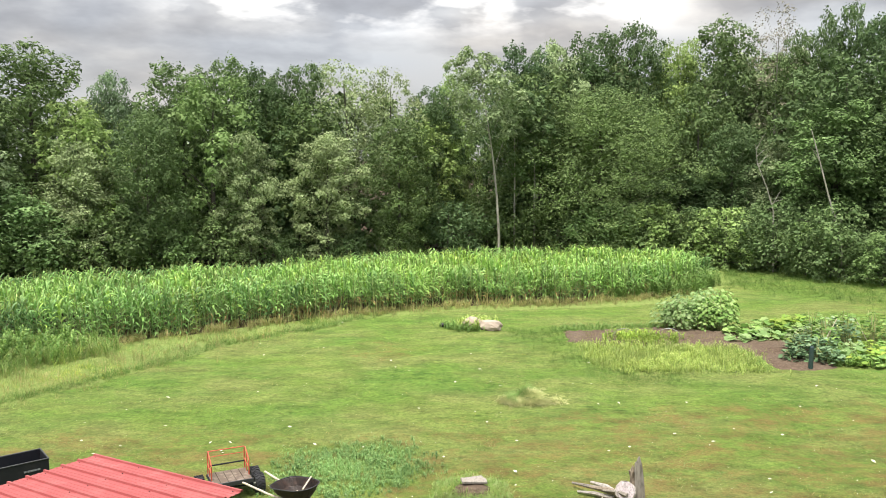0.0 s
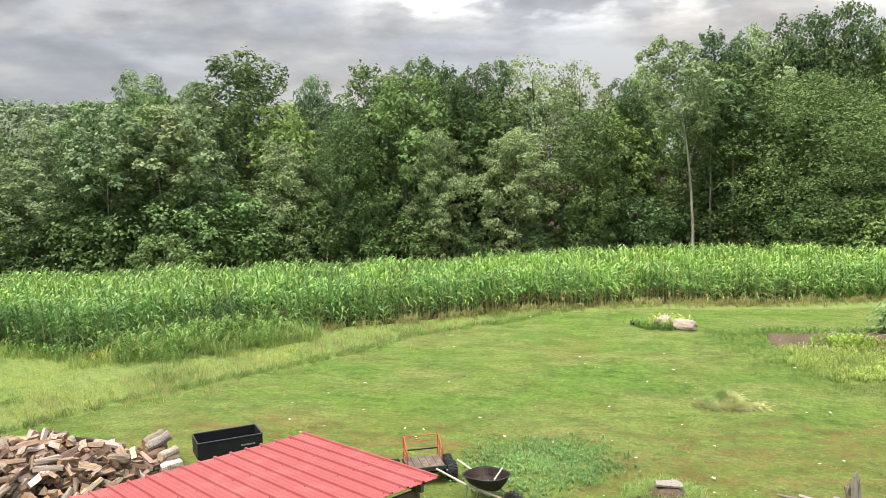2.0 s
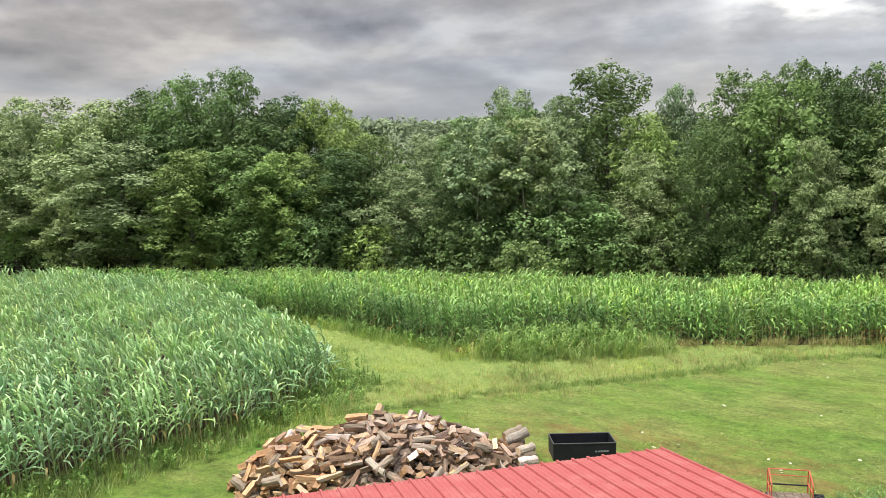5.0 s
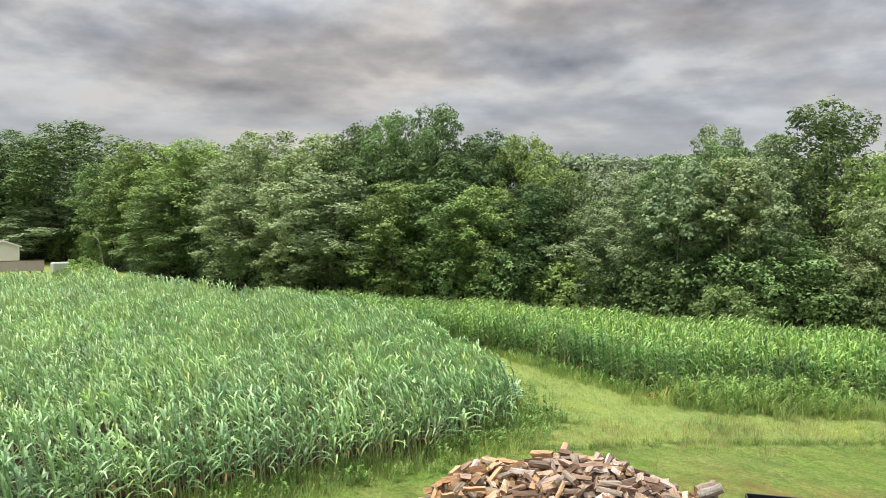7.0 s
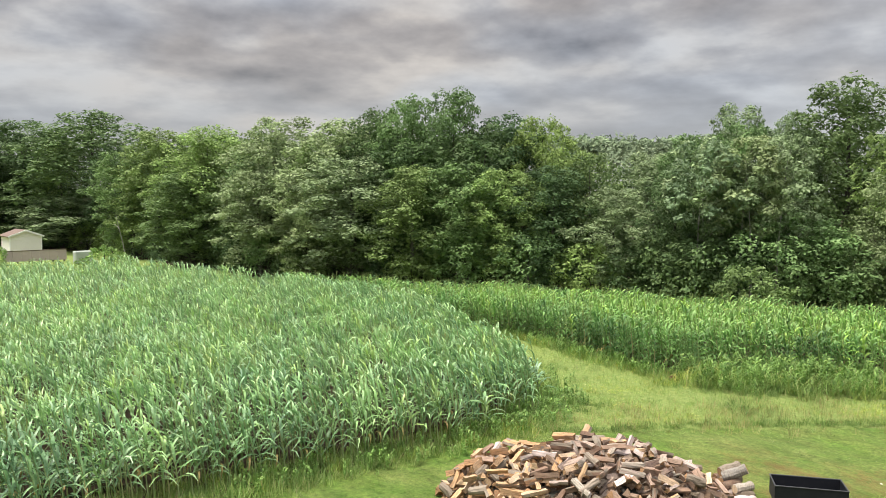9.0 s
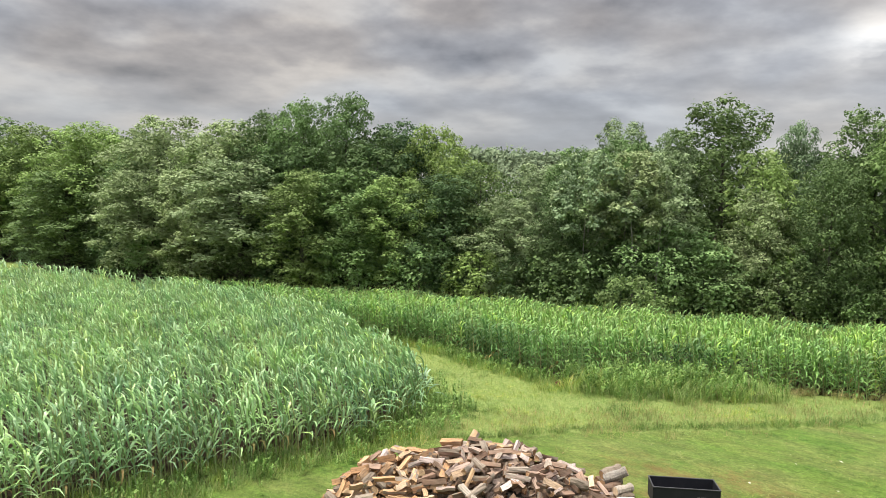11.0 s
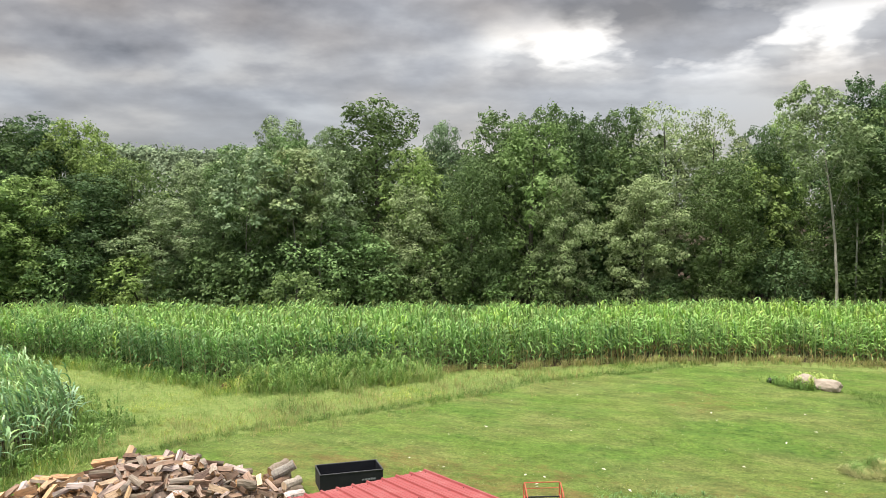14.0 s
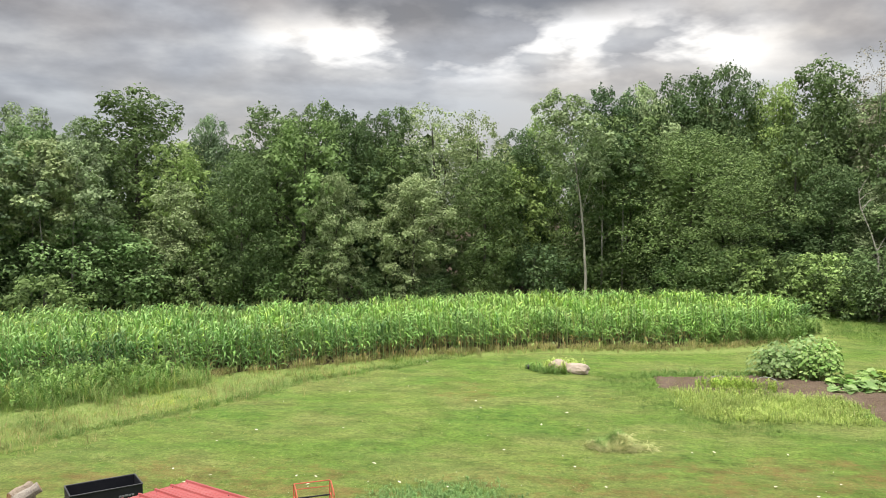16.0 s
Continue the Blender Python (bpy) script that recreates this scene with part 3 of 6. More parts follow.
def corn_plant(rng, lower=True, segs=4, height=1.95, blown=1.0, bare=0.28, size=1.0, dry_share=0.1, tassels=0.5):
    """A stalk with long arching leaves; the upper ones stream with the wind."""
    verts, quads, idx = [], [], []
    h = height * rng.uniform(0.93, 1.05)
    lean = WIND[:2] * (0.20 if blown > 0.9 else 0.13 * blown)

    def stem(f):
        return np.array([lean[0] * f * f * h, lean[1] * f * f * h, f * h * 0.86])

    if lower:
        n0 = len(verts)
        for zf in (0.0, 0.5, 1.0):
            r = 0.021 * (1 - 0.5 * zf)
            for a in range(3):
                verts.append(stem(zf) + (r * math.cos(a * 2.1), r * math.sin(a * 2.1), 0))
        for k in range(2):
            for a in range(3):
                quads.append((n0 + 3 * k + a, n0 + 3 * k + (a + 1) % 3, n0 + 3 * k + 3 + (a + 1) % 3, n0 + 3 * k + 3 + a))
                idx.append(1)
    az = rng.uniform(0, 6.28)
    first = bare if lower else 0.52
    count = (16 if size < 0.9 else 13) if lower else 10
    for i in range(count):
        f = first + (0.97 - first) * (i / (count - 1)) ** 0.9
        az += math.pi + rng.uniform(-0.6, 0.6)
        dry = lower and f < 0.36 and rng.random() < dry_share
        upper = max(0.0, min(1.0, (f - 0.45) / 0.35))
        ln = (0.46 + 0.20 * blown + 0.20 * math.sin(math.pi * min(1, f * 1.05))) * rng.uniform(0.75, 1.1) * (1 - 0.25 * (f > 0.9)) * size
        rise = rng.uniform(0.75, 1.15) * (1 - upper) + rng.uniform(0.75 + 0.4 * blown, 1.35 + 0.1 * blown) * upper
        if blown > 0.9 and upper > 0.25:
            az = math.atan2(WIND[1], WIND[0]) + rng.gauss(0, 1.0)
        droop = rng.uniform(2.1 - 0.5 * blown, 2.8 - 0.7 * blown) * (1 - upper) + rng.uniform(2.5 - 1.65 * blown, 3.3 - 1.75 * blown) * upper + (0.35 * upper if blown > 0.9 else 0.0)
        pull = WIND * blown * (0.40 + 0.65 * upper) * rng.uniform(0.7, 1.2)
        n0 = len(quads)
        blade(verts, quads, stem(f), az, rise, ln * (0.7 if dry else 1), rng.uniform(0.056, 0.082) * (1 + 0.06 * blown) * (0.95 if size < 0.9 else 0.76) if not dry else 0.05, 2.9 if dry else droop, segs, pull)
        idx += [2 if dry else 0] * (len(quads) - n0)
    for k in range(4 if rng.random() < tassels else 0):
        n0 = len(quads)
        blade(verts, quads, stem(1.0), rng.uniform(0, 6.28), rng.uniform(1.0, 1.5), 0.27, 0.016, 0.5, 1, WIND * 0.5 * blown)
        idx += [3] * (len(quads) - n0)
    return np.array(verts), np.array(quads), np.array(idx)


def corn_stand(name, poly, along, seed, far_x, leaf, blown, bare, size, gap, dry_from):
    """Rows of maize over a polygon; full plants near the edge, upper leaves alone inside."""
    rng = np.random.default_rng(seed)
    pr = random.Random(seed)
    tassels = 0.5 if size > 0.9 else 0.85
    full = [corn_plant(pr, True, 4, blown=blown, bare=bare, size=size, tassels=tassels) for _ in range(10)]
    full += [corn_plant(pr, True, 4, blown=blown, bare=0.16, size=size, dry_share=0.75, tassels=tassels) for _ in range(8)]
    tops = [corn_plant(pr, False, 3 if size > 0.9 else 2, blown=blown, size=size, tassels=tassels) for _ in range(10)]
    a = math.atan2(along[1], along[0])
    ca, sa = math.cos(a), math.sin(a)
    p = np.asarray(poly, float)
    u, v = p[:, 0] * ca + p[:, 1] * sa, -p[:, 0] * sa + p[:, 1] * ca
    uu, vv = np.meshgrid(np.arange(u.min(), u.max(), gap[0]), np.arange(v.min() + 0.12, v.max(), gap[1]))
    uu, vv = uu.ravel() + rng.uniform(-0.07, 0.07, uu.size), vv.ravel() + rng.uniform(-0.05, 0.05, uu.size)
    x, y = uu * ca - vv * sa, uu * sa + vv * ca
    keep = inside(x, y, poly) & (rng.random(len(x)) > 0.05)
    keep &= (x > far_x) | (rng.random(len(x)) < 0.5)
    x, y = x[keep], y[keep]
    d = edge_dist(x, y, poly)
    lane = np.sin(1.9 * (0.93 * x + 0.36 * y) + 0.8 * np.sin(0.3 * y)) * (0.55 + 0.45 * np.sin(0.23 * x - 0.31 * y))
    gust = np.sin(0.9 * x + 0.5 * y + 1.4 * np.sin(0.37 * y)) * np.sin(0.8 * y - 0.35 * x)
    front = d < 2.3
    pos = np.stack([x, y, np.zeros(len(x))], -1)
    hvar = (1.05 if size > 0.9 else 1.0) + 0.05 * gust + rng.uniform(-0.13, 0.06, len(x))
    hvar *= np.where(d < 0.5, 0.93, 1.0)
    hvar *= 1 - 1.15 * np.clip(lane - 0.36, 0, 0.5) * (d > 1.0)
    yaw = rng.uniform(-0.28, 0.28, len(x))
    # Random tone, plus painted shade: darker in lanes and at the stand's edge.
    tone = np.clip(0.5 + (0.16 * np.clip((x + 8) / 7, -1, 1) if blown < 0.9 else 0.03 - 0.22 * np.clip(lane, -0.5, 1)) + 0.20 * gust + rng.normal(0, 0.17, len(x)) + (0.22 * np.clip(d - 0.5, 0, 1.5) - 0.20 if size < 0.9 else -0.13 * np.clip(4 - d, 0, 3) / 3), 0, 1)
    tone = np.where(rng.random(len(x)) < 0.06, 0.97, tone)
    for sel, var in ((front, full), (~front, tops)):
        w = np.where(sel)[0]
        pick = rng.integers(0, 10, len(w))
        if var is full:
            ripe = x[w] + rng.normal(0, 1.2, len(w)) > dry_from
            pick = np.where(ripe & (rng.random(len(w)) < np.where(x[w] < 1.5, 0.7, 0.3)), rng.integers(10, 18, len(w)), pick)
        v_, f_, i_ = replicate(var, pick, pos[w], yaw[w], np.stack([np.ones(len(w)), np.ones(len(w)), hvar[w]], -1))
        me = mesh_np(name, v_, f_, [leaf, CORN_STALK, CORN_DRY, CORN_TASSEL], i_)
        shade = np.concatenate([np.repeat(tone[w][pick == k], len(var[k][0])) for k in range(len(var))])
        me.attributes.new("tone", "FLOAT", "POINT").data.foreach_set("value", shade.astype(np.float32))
        yield me


for poly, along, lab, sd, *rest in ((NEAR_CORN, (0, 1), "dense green field maize bent by the wind, bare stalks at its edge", 11, -42, CORN_LEAF, 1.0, 0.27, 0.94, (0.185, 0.72), 1e9),
                                                      (FAR_CORN, (0.86, 0.5), "tall green field maize with dry brown lower leaves before the wood", 12, -1e9, CORN_LEAF_LIGHT, 0.74, 0.06, 0.84, (0.175, 0.64), -9.5)):
    for me_ in corn_stand("corn_stand", poly, along, sd, *rest):
        tagged(new("corn_stand", me_), lab, "corn", kind="stuff")


# ---- trees ----
def leaf_cloud(rng, centres, radii, count, size, squash=0.62):
    """Folded leaf facets over the shells of clumps."""
    share = radii ** 2 / (radii ** 2).sum()
    c = rng.choice(len(centres), count, p=share)
    d = rng.normal(size=(count, 3))
    d /= np.linalg.norm(d, axis=1, keepdims=True)
    p = centres[c] + d * (radii[c] * rng.uniform(0.6, 1.1, count))[:, None] * (1, 1, squash)
    nrm = d * 0.9 + rng.normal(size=(count, 3)) * 0.42 + (0, 0, 0.5)
    nrm /= np.linalg.norm(nrm, axis=1, keepdims=True)
    t = np.cross(nrm, rng.normal(size=(count, 3)))
    t /= np.linalg.norm(t, axis=1, keepdims=True)
    b = np.cross(nrm, t)
    s = size * rng.uniform(0.55, 1.35, count)[:, None]
    v = np.stack([p - t * s * 0.8 - b * s * 0.55, p + t * s, p - t * s * 0.6 + b * s * 0.6], 1)
    return v.reshape(-1, 3), (np.arange(count)[:, None] * 3 + np.arange(3)[None])


def spray_leaves(rng, centres, radii, count, size, squash=0.88):
    """Leaf sprays, one pointed facet each, mostly on the upper shells of many small boughs, which shade what lies below them."""
    share = radii ** 1.8 / (radii ** 1.8).sum()
    c = rng.choice(len(centres), count, p=share)
    d = rng.normal(size=(count, 3))
    d /= np.linalg.norm(d, axis=1, keepdims=True)
    flip = (d[:, 2] < -0.1) & (rng.random(count) < 0.6)
    d[:, 2] = np.where(flip, -d[:, 2], d[:, 2])
    reach = rng.uniform(0.35, 1.02, count) ** 0.5
    reach = np.where(rng.random(count) < 0.08, rng.uniform(1.0, 1.32, count), reach)
    p = centres[c] + d * (radii[c] * reach)[:, None] * (1, 1, squash)
    nrm = d * 0.85 + rng.normal(size=(count, 3)) * 0.36 + (0, 0, 0.50)
    nrm /= np.linalg.norm(nrm, axis=1, keepdims=True)
    out = d + rng.normal(size=(count, 3)) * 0.7 + (-0.3, -0.2, -0.35)
    b = np.cross(nrm, out)
    b /= np.linalg.norm(b, axis=1, keepdims=True) + 1e-9
    t = np.cross(b, nrm)
    s = size * rng.uniform(0.5, 1.45, count)[:, None]
    w = s * rng.uniform(0.55, 0.9, count)[:, None]
    v = np.stack([p + b * w - t * s * 0.5, p + t * s * 1.15, p - b * w - t * s * rng.uniform(0.2, 0.9, count)[:, None]], 1)
    return v.reshape(-1, 3), (np.arange(count)[:, None] * 3 + np.arange(3)[None])


def make_tree(seed, height, width, mat, bark=BARK, low=0.10, boughs=80, leaves=16000, leaf=0.092, name="tree", trunk_r=None, label="", lean=None, fill=1700, ragged=1.0, peak=1.0):
    """A tapered trunk with limbs, and a crown of boughs: each a main clump with smaller ones hanging round it."""
    rng = np.random.default_rng(seed)
    tree = thing(name, Matrix(), label, "tree")
    tr = trunk_r or 0.012 * height + 0.03
    bm = bmesh.new()
    bend = np.array(lean, float) if lean else rng.normal(size=2) * 0.02 * height

    def axis_at(f):
        return np.array([bend[0] * f * f, bend[1] * f * f, height * f])

    rod(bm, [Vector(axis_at(f * 0.9)) for f in (-0.02, 0.15, 0.35, 0.55, 0.75, 1.0)], [tr * 1.25, tr, tr * 0.85, tr * 0.65, tr * 0.42, tr * 0.12], 7)
    cs, rs = [], []
    for i in range(boughs):
        g = ((i + rng.random()) / boughs) ** 0.85
        f = low + (0.985 - low) * g
        env = max(0.05, math.sin(math.pi * (0.14 + 0.80 * g ** peak))) ** 0.62
        a = i * 2.39996 + rng.uniform(-0.6, 0.6)
        r = width / 2 * env * (rng.uniform(0.35, 1.0) ** 0.55) * rng.uniform(1 - 0.22 * ragged, 1 + 0.10 * ragged)
        cr = width * rng.uniform(0.075, 0.135) * (0.7 + 0.45 * env)
        c = axis_at(f) + (r * math.cos(a), r * math.sin(a), 0)
        c[2] = min(c[2], height - cr * 0.45)
        cs.append(c)
        rs.append(cr)
        for k in range(3):
            a2 = a + rng.normal() * 1.1
            off = cr * rng.uniform(0.75, 1.25)
            cs.append(c + (off * math.cos(a2), off * math.sin(a2), cr * rng.uniform(-0.75, 0.35)))
            rs.append(cr * rng.uniform(0.4, 0.68))
        if i % 3 == 0:
            s0 = Vector(axis_at(max(0.08, f - 0.17)))
            e = Vector(c)
            rod(bm, [s0, s0.lerp(e, 0.5) + Vector((0, 0, 0.015 * height)), e], [tr * 0.36 * (1.1 - f), tr * 0.22 * (1.1 - f), 0.012], 4)
    part("trunk", bm, bark, tree)
    v, q = spray_leaves(rng, np.array(cs), np.array(rs), leaves, leaf)
    gs = rng.random(fill) ** 0.85
    env = np.sin(np.pi * (0.14 + 0.80 * gs ** peak)) ** 0.62
    az, rr = rng.uniform(0, 6.28, fill), width / 2 * env * rng.uniform(0.05, 0.55, fill)
    hf = low + (0.90 - low) * gs
    ctr = np.stack([bend[0] * hf ** 2 + rr * np.cos(az), bend[1] * hf ** 2 + rr * np.sin(az), height * hf], -1)
    v2, f2 = leaf_cloud(rng, ctr, np.full(fill, 0.3), fill, min(0.17, 0.026 * width))
    ob = new("crown", mesh_np("crown", np.concatenate([v, v2]), np.concatenate([q, f2 + len(v)]), [mat]))
    ob.parent = tree
    return tree


USED = set()


def place(tree, x, y, z, yaw, s, sz=None):
    m = Matrix.Translation((x, y, z)) @ Matrix.Rotation(yaw, 4, "Z")
    if tree.name not in USED:
        USED.add(tree.name)
        ob = tree
        ob.matrix_basis = m
    else:
        ob = copy_thing(tree, m)
    ob.scale = (s, s, sz or s)
    return ob


MODELS = {
    "mid": [make_tree(1, 12, 6.0, LEAF_MID, label="broad mid-green deciduous tree at the wood's edge"),
            make_tree(4, 12, 6.0, LEAF_MID, low=0.16, peak=1.3, label="tall mid-green deciduous tree with a full crown"),
            make_tree(7, 12, 6.0, LEAF_OLIVE, low=0.08, ragged=1.5, label="olive-green deciduous tree with a ragged crown")],
    "dark": [make_tree(2, 12, 6.0, LEAF_DARK_SHADE, label="dark green deciduous tree in the wood"),
             make_tree(5, 12, 6.0, LEAF_DARK_SHADE, low=0.06, peak=0.85, label="dark green domed tree with leaves down to the ground")],
    "pale": [make_tree(3, 12, 6.0, LEAF_PALE, label="pale grey-green tree with leaves turned by wind"),
             make_tree(6, 12, 6.0, LEAF_PALE, low=0.14, ragged=1.5, boughs=52, label="pale green tree with a loose crown")],
    "open": [make_tree(8, 12, 6.0, LEAF_PALE, low=0.2, boughs=60, leaves=7500, leaf=0.09, fill=160, ragged=1.5, label="tree with an open grey-green crown that shows the sky")],
    "broad": [make_tree(9, 12, 9.0, LEAF_OLIVE, low=0.05, boughs=130, leaves=40000, leaf=0.056, fill=2600, label="wide olive-green tree with leaves paling in the wind")],
    "young": [make_tree(10, 6, 6.0, LEAF_BRIGHT, low=0.10, boughs=70, leaves=11000, leaf=0.085, fill=700, label="bright green rounded young tree before the wood")],
}
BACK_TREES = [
    make_tree(31, 12, 7.0, LEAF_DARK_SHADE, leaves=3000, leaf=0.200, fill=300, boughs=54, label="green deciduous tree deep in the wood, shade in its leaf colour"),
    make_tree(32, 12, 7.0, LEAF_DARK_SHADE, leaves=3000, leaf=0.200, fill=300, boughs=54, label="dark green deciduous tree deep in the wood"),
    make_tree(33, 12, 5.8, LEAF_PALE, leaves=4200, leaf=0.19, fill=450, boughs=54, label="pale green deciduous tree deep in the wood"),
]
MID_TREES = [
    make_tree(34, 12, 6.6, LEAF_MID, leaves=7400, leaf=0.128, fill=560, boughs=64, label="mid-green deciduous tree standing in the wood's edge"),
    make_tree(35, 12, 6.6, LEAF_DARK_SHADE, leaves=7400, leaf=0.128, fill=560, boughs=64, label="dark green deciduous tree standing in the wood's edge"),
]
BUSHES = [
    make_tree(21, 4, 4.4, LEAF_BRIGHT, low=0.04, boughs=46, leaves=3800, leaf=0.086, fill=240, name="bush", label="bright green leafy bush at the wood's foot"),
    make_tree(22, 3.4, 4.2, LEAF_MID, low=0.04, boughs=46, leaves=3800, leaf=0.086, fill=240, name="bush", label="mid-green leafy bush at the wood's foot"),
    make_tree(23, 3.6, 4.4, LEAF_DARK_SHADE, low=0.03, boughs=46, leaves=3800, leaf=0.086, fill=240, name="bush", label="dark green bush at the wood's foot, shade in its leaf colour"),
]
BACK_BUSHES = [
    make_tree(36, 3.6, 4.4, LEAF_DARK_SHADE, low=0.04, boughs=26, leaves=1200, leaf=0.17, fill=160, name="bush", label="green underwood bush in the wood, shade in its leaf colour"),
    make_tree(37, 3.6, 4.4, LEAF_DARK_SHADE, low=0.04, boughs=26, leaves=1200, leaf=0.17, fill=160, name="bush", label="dark green underwood bush in the wood"),
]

# The camera's spot; bearings and treetop slopes are fitted to its view.
VIEWPOINT = Vector((-0.35, -0.1))
EYE = 6.5


def at_bearing(deg, dist):
    return VIEWPOINT.x - math.sin(radians(deg)) * dist, VIEWPOINT.y + math.cos(radians(deg)) * dist


def edge_range(deg):
    """How far from the camera's spot the wood begins, at a bearing to the left of +y."""
    d = Vector((-math.sin(radians(deg)), math.cos(radians(deg))))
    best = 1e9
    for a, b in zip(FOREST, FOREST[1:]):
        a, e = Vector(a) - VIEWPOINT, Vector(b) - Vector(a)
        den = d.x * e.y - d.y * e.x
        if abs(den) < 1e-9:
            continue
        r, u = (a.x * e.y - a.y * e.x) / den, (a.x * d.y - a.y * d.x) / den
        if r > 0 and -0.01 <= u <= 1.01:
            best = min(best, r)
    return best if best < 1e8 else 60.0


rt = random.Random(5)


def stand(rows, back):
    """Trees fitted to the camera's view, by bearing, slope of the treetop above the eye, crown width in degrees, and
    sort.
    """
    for deg, slope, wide, sort in rows:
        dist = edge_range(deg) + back + rt.uniform(-0.8, 0.8)
        x, y = at_bearing(deg, dist)
        model = rt.choice(MODELS[sort])
        h = EYE + dist * slope + 0.15
        base_h, base_w = (6.0, 6.0) if sort == "young" else (12.0, 9.0 if sort == "broad" else 6.0)
        w = dist * radians(wide) * 1.34
        place(model, x, y, 0, rt.uniform(0, 6.28), w / base_w, h / base_h)


# the treetops against the sky as the camera sees them, from the corner by the lawn round to the cottage
# Several get the dark leaf to imitate shade on this side.
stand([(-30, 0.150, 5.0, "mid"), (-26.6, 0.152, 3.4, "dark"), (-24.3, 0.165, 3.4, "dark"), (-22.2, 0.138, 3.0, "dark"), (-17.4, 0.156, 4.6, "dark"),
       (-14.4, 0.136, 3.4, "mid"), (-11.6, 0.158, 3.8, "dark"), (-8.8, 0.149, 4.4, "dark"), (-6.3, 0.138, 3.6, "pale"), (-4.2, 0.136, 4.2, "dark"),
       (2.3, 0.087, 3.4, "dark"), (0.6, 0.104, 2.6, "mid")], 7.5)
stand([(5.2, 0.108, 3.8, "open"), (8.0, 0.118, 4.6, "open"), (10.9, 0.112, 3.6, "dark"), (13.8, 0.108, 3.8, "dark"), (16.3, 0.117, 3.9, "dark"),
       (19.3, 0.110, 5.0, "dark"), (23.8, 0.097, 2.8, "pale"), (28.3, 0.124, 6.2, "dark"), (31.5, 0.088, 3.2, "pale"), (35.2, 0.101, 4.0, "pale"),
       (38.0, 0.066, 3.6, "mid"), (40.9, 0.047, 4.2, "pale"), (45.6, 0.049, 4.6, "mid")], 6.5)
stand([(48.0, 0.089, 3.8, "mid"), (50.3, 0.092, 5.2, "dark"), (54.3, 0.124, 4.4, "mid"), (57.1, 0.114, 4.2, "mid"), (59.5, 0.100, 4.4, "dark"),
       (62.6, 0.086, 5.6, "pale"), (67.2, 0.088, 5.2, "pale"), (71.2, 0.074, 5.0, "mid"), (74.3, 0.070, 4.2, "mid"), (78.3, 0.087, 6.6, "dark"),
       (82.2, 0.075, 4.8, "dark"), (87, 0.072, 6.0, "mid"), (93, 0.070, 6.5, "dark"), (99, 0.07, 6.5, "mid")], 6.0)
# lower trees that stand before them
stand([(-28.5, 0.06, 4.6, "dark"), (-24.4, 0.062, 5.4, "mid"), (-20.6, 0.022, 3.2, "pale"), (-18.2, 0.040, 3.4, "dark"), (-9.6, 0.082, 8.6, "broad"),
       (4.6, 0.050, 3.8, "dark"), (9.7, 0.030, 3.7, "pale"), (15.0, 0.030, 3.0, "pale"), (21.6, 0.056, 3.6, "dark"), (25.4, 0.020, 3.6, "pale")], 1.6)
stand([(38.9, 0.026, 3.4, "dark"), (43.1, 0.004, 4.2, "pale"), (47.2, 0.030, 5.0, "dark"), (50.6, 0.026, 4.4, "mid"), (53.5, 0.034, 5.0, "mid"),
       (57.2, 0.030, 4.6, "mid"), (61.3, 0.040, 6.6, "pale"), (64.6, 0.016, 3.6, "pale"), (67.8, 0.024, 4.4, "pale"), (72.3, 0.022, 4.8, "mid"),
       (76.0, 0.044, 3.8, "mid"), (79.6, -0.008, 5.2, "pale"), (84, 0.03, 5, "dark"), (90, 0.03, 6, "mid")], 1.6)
stand([(31.0, -0.026, 6.4, "young"), (-14.7, -0.020, 4.8, "dark")], 0.8)

# a tall leaning tree with a bare pale trunk, and two thinner stems beside it
x, y = at_bearing(-2.55, 50.5)
t_ = make_tree(51, 13.3, 4.4, LEAF_PALE, bark=BARK_PALE, low=0.58, boughs=50, leaves=7500, leaf=0.095, fill=260, trunk_r=0.085, lean=(-1.7, 0.3), label="tall leaning tree with a bare pale trunk and high crown")
t_.matrix_basis = Matrix.Translation((x, y, 0))
for deg, dist, h, r in ((-3.6, 52.6, 10.5, 0.07), (-5.0, 53.2, 11.0, 0.08)):
    x, y = at_bearing(deg, dist)
    t_ = make_tree(int(400 + 10 * deg), h, 3.4, LEAF_DARK_SHADE, bark=BARK_PALE, low=0.5, boughs=30, leaves=3400, leaf=0.10, fill=120, trunk_r=r, label="thin grey-stemmed tree inside the wood's edge")
    t_.matrix_basis = Matrix.Translation((x, y, 0))
# slender pale stems over the young tree
for deg, dist, lean_x in ((32.4, 47.0, 0.5), (33.9, 46.5, -0.9), (34.7, 47.5, 0.3), (37.5, 47.0, 0.4), (37.0, 47.6, -0.5)):
    x, y = at_bearing(deg, dist)
    t_ = make_tree(int(60 + dist * deg), 9.6, 4.0, LEAF_PALE, bark=BARK_PALE, low=0.46, boughs=30, leaves=4600, leaf=0.095, fill=160, trunk_r=0.055, lean=(lean_x, 0.2), label="slender pale-barked tree with a high thin crown")
    t_.matrix_basis = Matrix.Translation((x, y, 0))
# a half-bare tree above the corner of the wood
x, y = at_bearing(-20.6, 62)
t_ = make_tree(70, 17.4, 4.0, LEAF_WISP, bark=BARK_PALE, low=0.45, boughs=54, leaves=2200, leaf=0.075, fill=30, trunk_r=0.12, ragged=1.5, label="tall half-bare tree with a thin grey-brown crown")
t_.matrix_basis = Matrix.Translation((x, y, 0))


